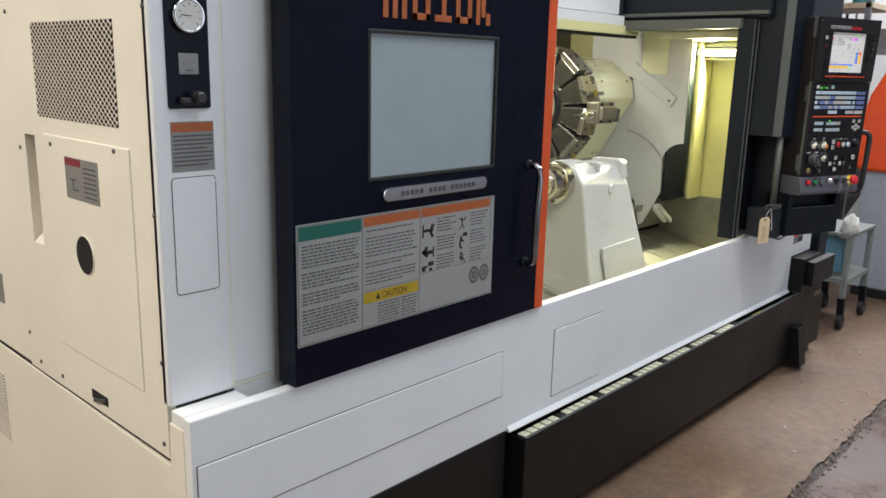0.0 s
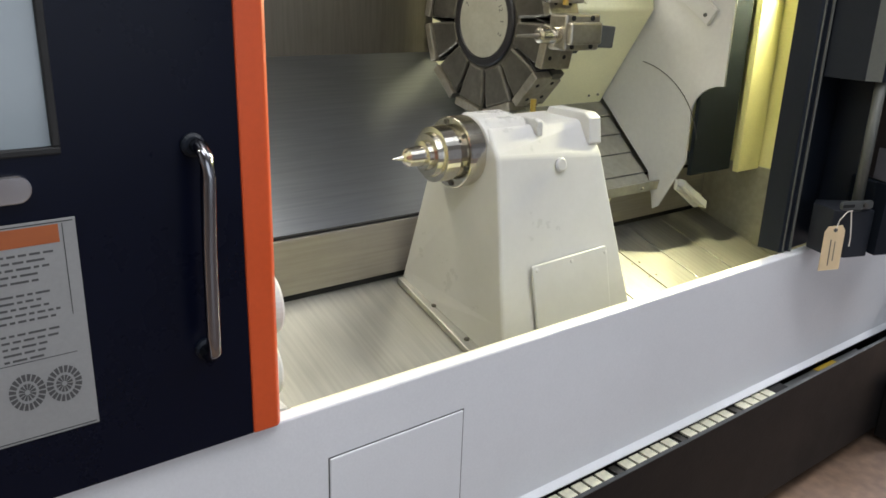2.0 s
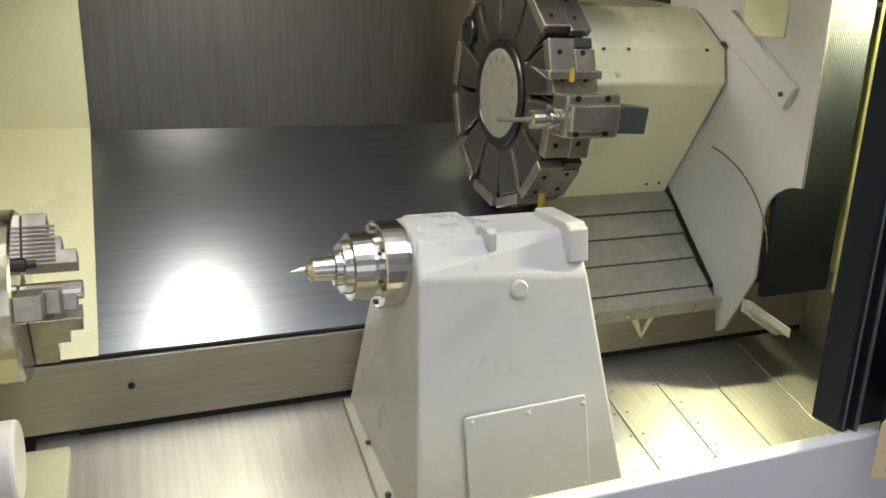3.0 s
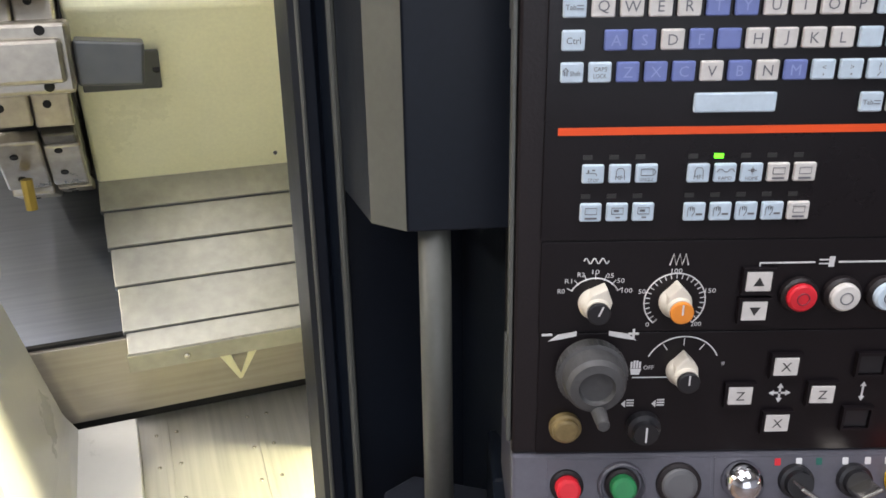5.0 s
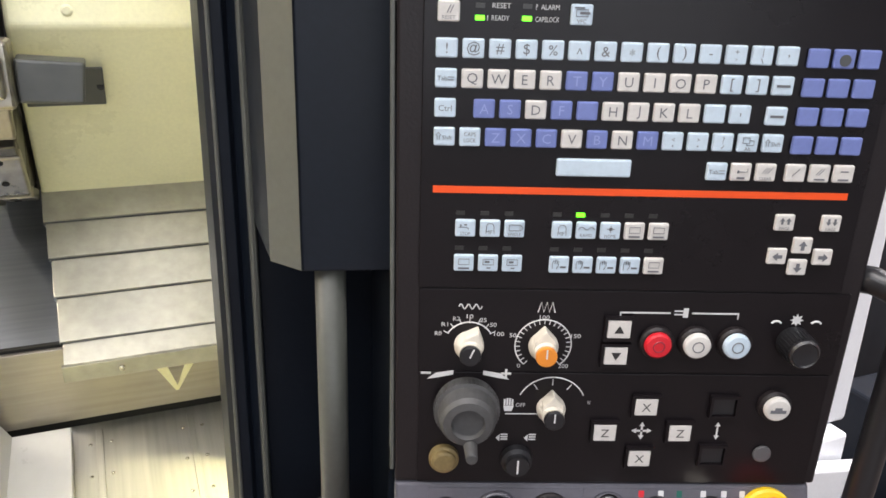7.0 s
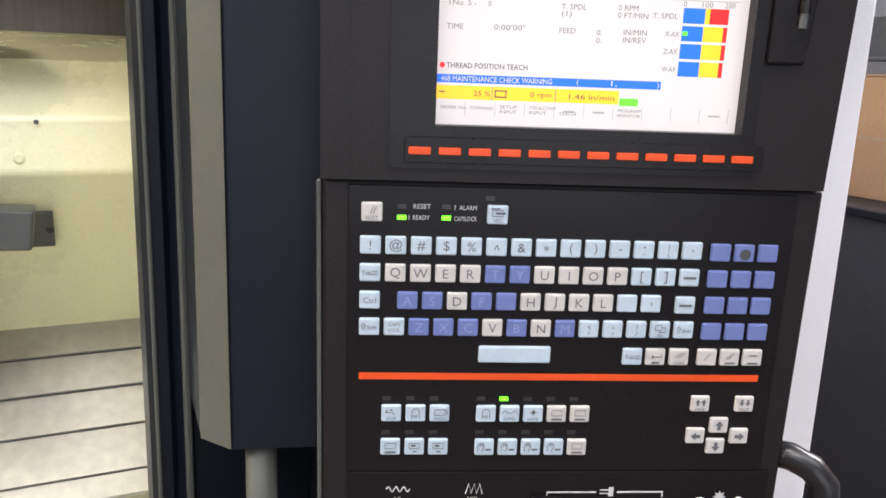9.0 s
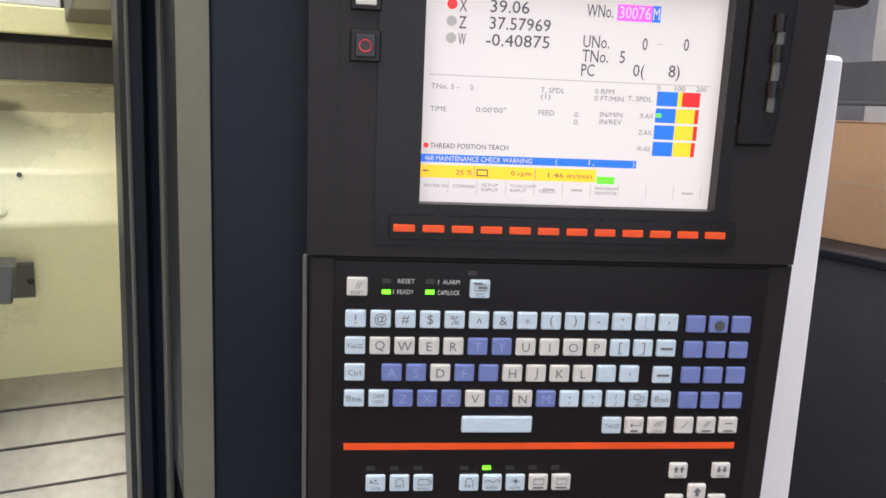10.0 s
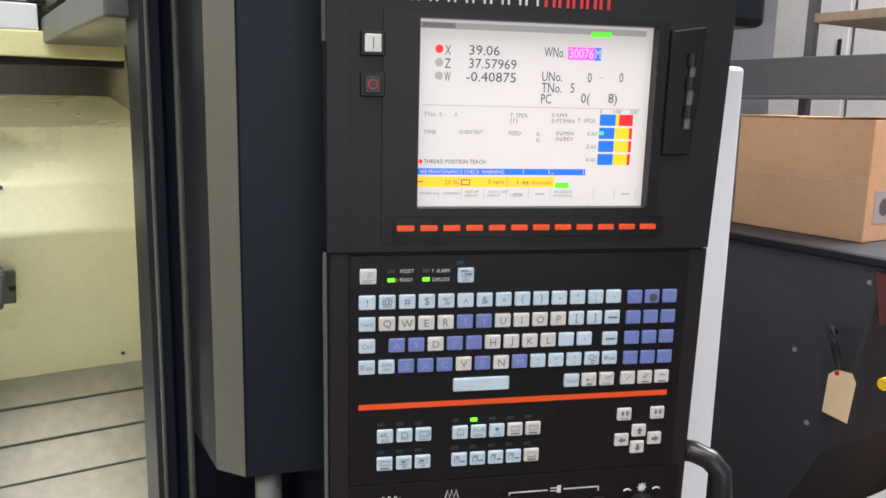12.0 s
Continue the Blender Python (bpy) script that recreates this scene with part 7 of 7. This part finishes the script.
pp("strip_inlay", moved(slab(soft_rect(-0.0655, 0.0655, -0.0245, 0.0245, 0.001), 0, 0.0008, 0.0003), on_strip(0.0675, -0.2895)), STRIP, parent=bstrip)
pp("strip_inlay", moved(slab(soft_rect(-0.094, 0.094, -0.0245, 0.0245, 0.001), 0, 0.0008, 0.0003), on_strip(0.2295, -0.2895)), STRIP, parent=bstrip)


def strip_button(u, r, mat, label, height=0.009, ringmat=BEZEL):
    b = pp("push_button", moved(lathe((0, 0, 0.0006), "z", [(0, r + 0.0035), (0.003, r + 0.0033), (0.0042, r + 0.001), (0.0042, 0.001)], 28), on_strip(u, -0.2865)), ringmat, label)
    pp("button_cap", moved(lathe((0, 0, 0.0046), "z", [(0, r), (height - 0.002, r * 0.98), (height - 0.0008, r * 0.9), (height, r * 0.7), (height, 0.001)], 28), on_strip(u, -0.2865)), mat, parent=b)
    return b


strip_button(0.0175, 0.0100, RED_BTN, "bright red push button")
g = strip_button(0.0615, 0.0105, GREEN_BTN, "green push button in a clear collar", 0.008)
pp("collar", moved(lathe((0, 0, 0.0006), "z", [(0, 0.0195), (0.004, 0.0190), (0.005, 0.0175), (0.002, 0.0165), (0.0, 0.0160)], 32), on_strip(0.0615, -0.2865)), STRIP, parent=g)
strip_button(0.1070, 0.0145, GREY_BTN, "flat grey blanking button", 0.003)
dome = pp("mode_dome", moved(lathe((0, 0, 0.0006), "z", [(0, 0.0165), (0.004, 0.0165), (0.010, 0.0145), (0.016, 0.009), (0.018, 0.003), (0.018, 0.0005)], 28), on_strip(0.1575, -0.2840)), CHROME, "chrome domed switch", smooth=True)
for u, lean in ((0.2005, -10), (0.2470, 8)):
    lk = pp("key_switch", moved(lathe((0, 0, 0.0006), "z", [(0, 0.0140), (0.005, 0.0135), (0.006, 0.0110), (0.011, 0.0105), (0.011, 0.001)], 28), on_strip(u, -0.2850)), KNOB_BLACK, "black key switch with key inserted")
    pp("key_bow", moved(box(-0.009, 0.009, -0.0016, 0.0016, 0.011, 0.030, 0.001), on_strip(u, -0.2850) @ Matrix.Rotation(radians(-35 + 60 * (u > 0.22)), 4, "Z")), MACHINED, parent=lk)
    m = Matrix.Translation((u + 0.002, -0.300, 0.034)) @ Matrix.Rotation(radians(lean - 6), 4, "Z") @ Matrix.Rotation(radians(70), 4, "Y")
    pp("hanging_key", moved(prism([(-0.004, 0.0), (0.004, 0.0), (0.004, -0.010), (0.0025, -0.012), (0.0025, -0.034), (0.0, -0.037), (-0.0025, -0.034), (-0.0025, -0.012), (-0.004, -0.010)], "z", -0.0011, 0.0011, 0.0004), m), TOOLBLOCK, parent=lk)
    pp("key_ring", pipe([(u + 0.003 + 0.008 * math.cos(a * 0.5236), -0.296 + 0.008 * math.sin(a * 0.5236), 0.035) for a in range(13)], 0.0007, 5), CHROME, parent=lk)
es = pp("emergency_stop", moved(lathe((0, 0, 0.0006), "z", [(0, 0.0225), (0.005, 0.0225), (0.007, 0.0205), (0.010, 0.0130), (0.012, 0.0130)], 36), on_strip(0.2945, -0.2850)), YELLOW, "red mushroom emergency stop on a yellow collar")
pp("mushroom", moved(lathe((0, 0, 0.012), "z", [(0, 0.0130), (0.003, 0.0195), (0.007, 0.0205), (0.013, 0.0200), (0.018, 0.0170), (0.020, 0.0120), (0.0195, 0.0110), (0.0205, 0.0100), (0.0205, 0.001)], 40), on_strip(0.2945, -0.2850)), RED_BTN, parent=es, smooth=True)
for u, mat in ((0.186, RED_BTN), (0.203, LEGEND), (0.219, GREEN_INK), (0.240, LEGEND), (0.258, LEGEND), (0.274, LEGEND)):
    pp("strip_mark", moved(slab(soft_rect(-0.0024, 0.0024, -0.003, 0.003, 0.0008), 0.0009, 0.0011), on_strip(u, -0.2700)), mat, parent=bstrip)

# bow handle, lower box, clips
pts = [(0.338, -0.073, -0.02), (0.350, -0.071, -0.008), (0.362, -0.075, 0.004), (0.371, -0.086, 0.010), (0.373, -0.110, 0.012), (0.371, -0.20, 0.012), (0.367, -0.30, 0.012), (0.362, -0.325, 0.010), (0.352, -0.338, 0.0), (0.336, -0.342, -0.02)]
pp("bow_handle", pipe(pts, 0.0115, 14), KNOB_BLACK, "glossy black bow handle", smooth=True)
pp("lower_box", slab(soft_rect(-0.036, 0.296, -0.53, -0.344, 0.006), -0.16, -0.075, 0.004), DARK, "charcoal box under the panel with an open tray")
pp("tray_front", ring_frame(-0.036, 0.296, -0.53, -0.344, -0.010, 0.264, -0.402, -0.352, -0.0745, -0.032), DARK)
# lip coloured lighter to show its lit edge
pp("tray_lip", slab(rect(-0.008, 0.262, -0.4065, -0.4035), -0.0318, -0.0295, 0.0008), HOOD)
pp("pivot_arm", slab(soft_rect(0.05, 0.28, -0.40, 0.10, 0.01), -0.20, -0.126, 0.004), DARK)
for v0, v1 in ((-0.235, -0.165), (0.065, 0.130), (0.33, 0.41)):
    pp("side_hinge", slab(rect(-0.0315, -0.0275, v0, v1), -0.030, -0.0145, 0.001), GREYMET)
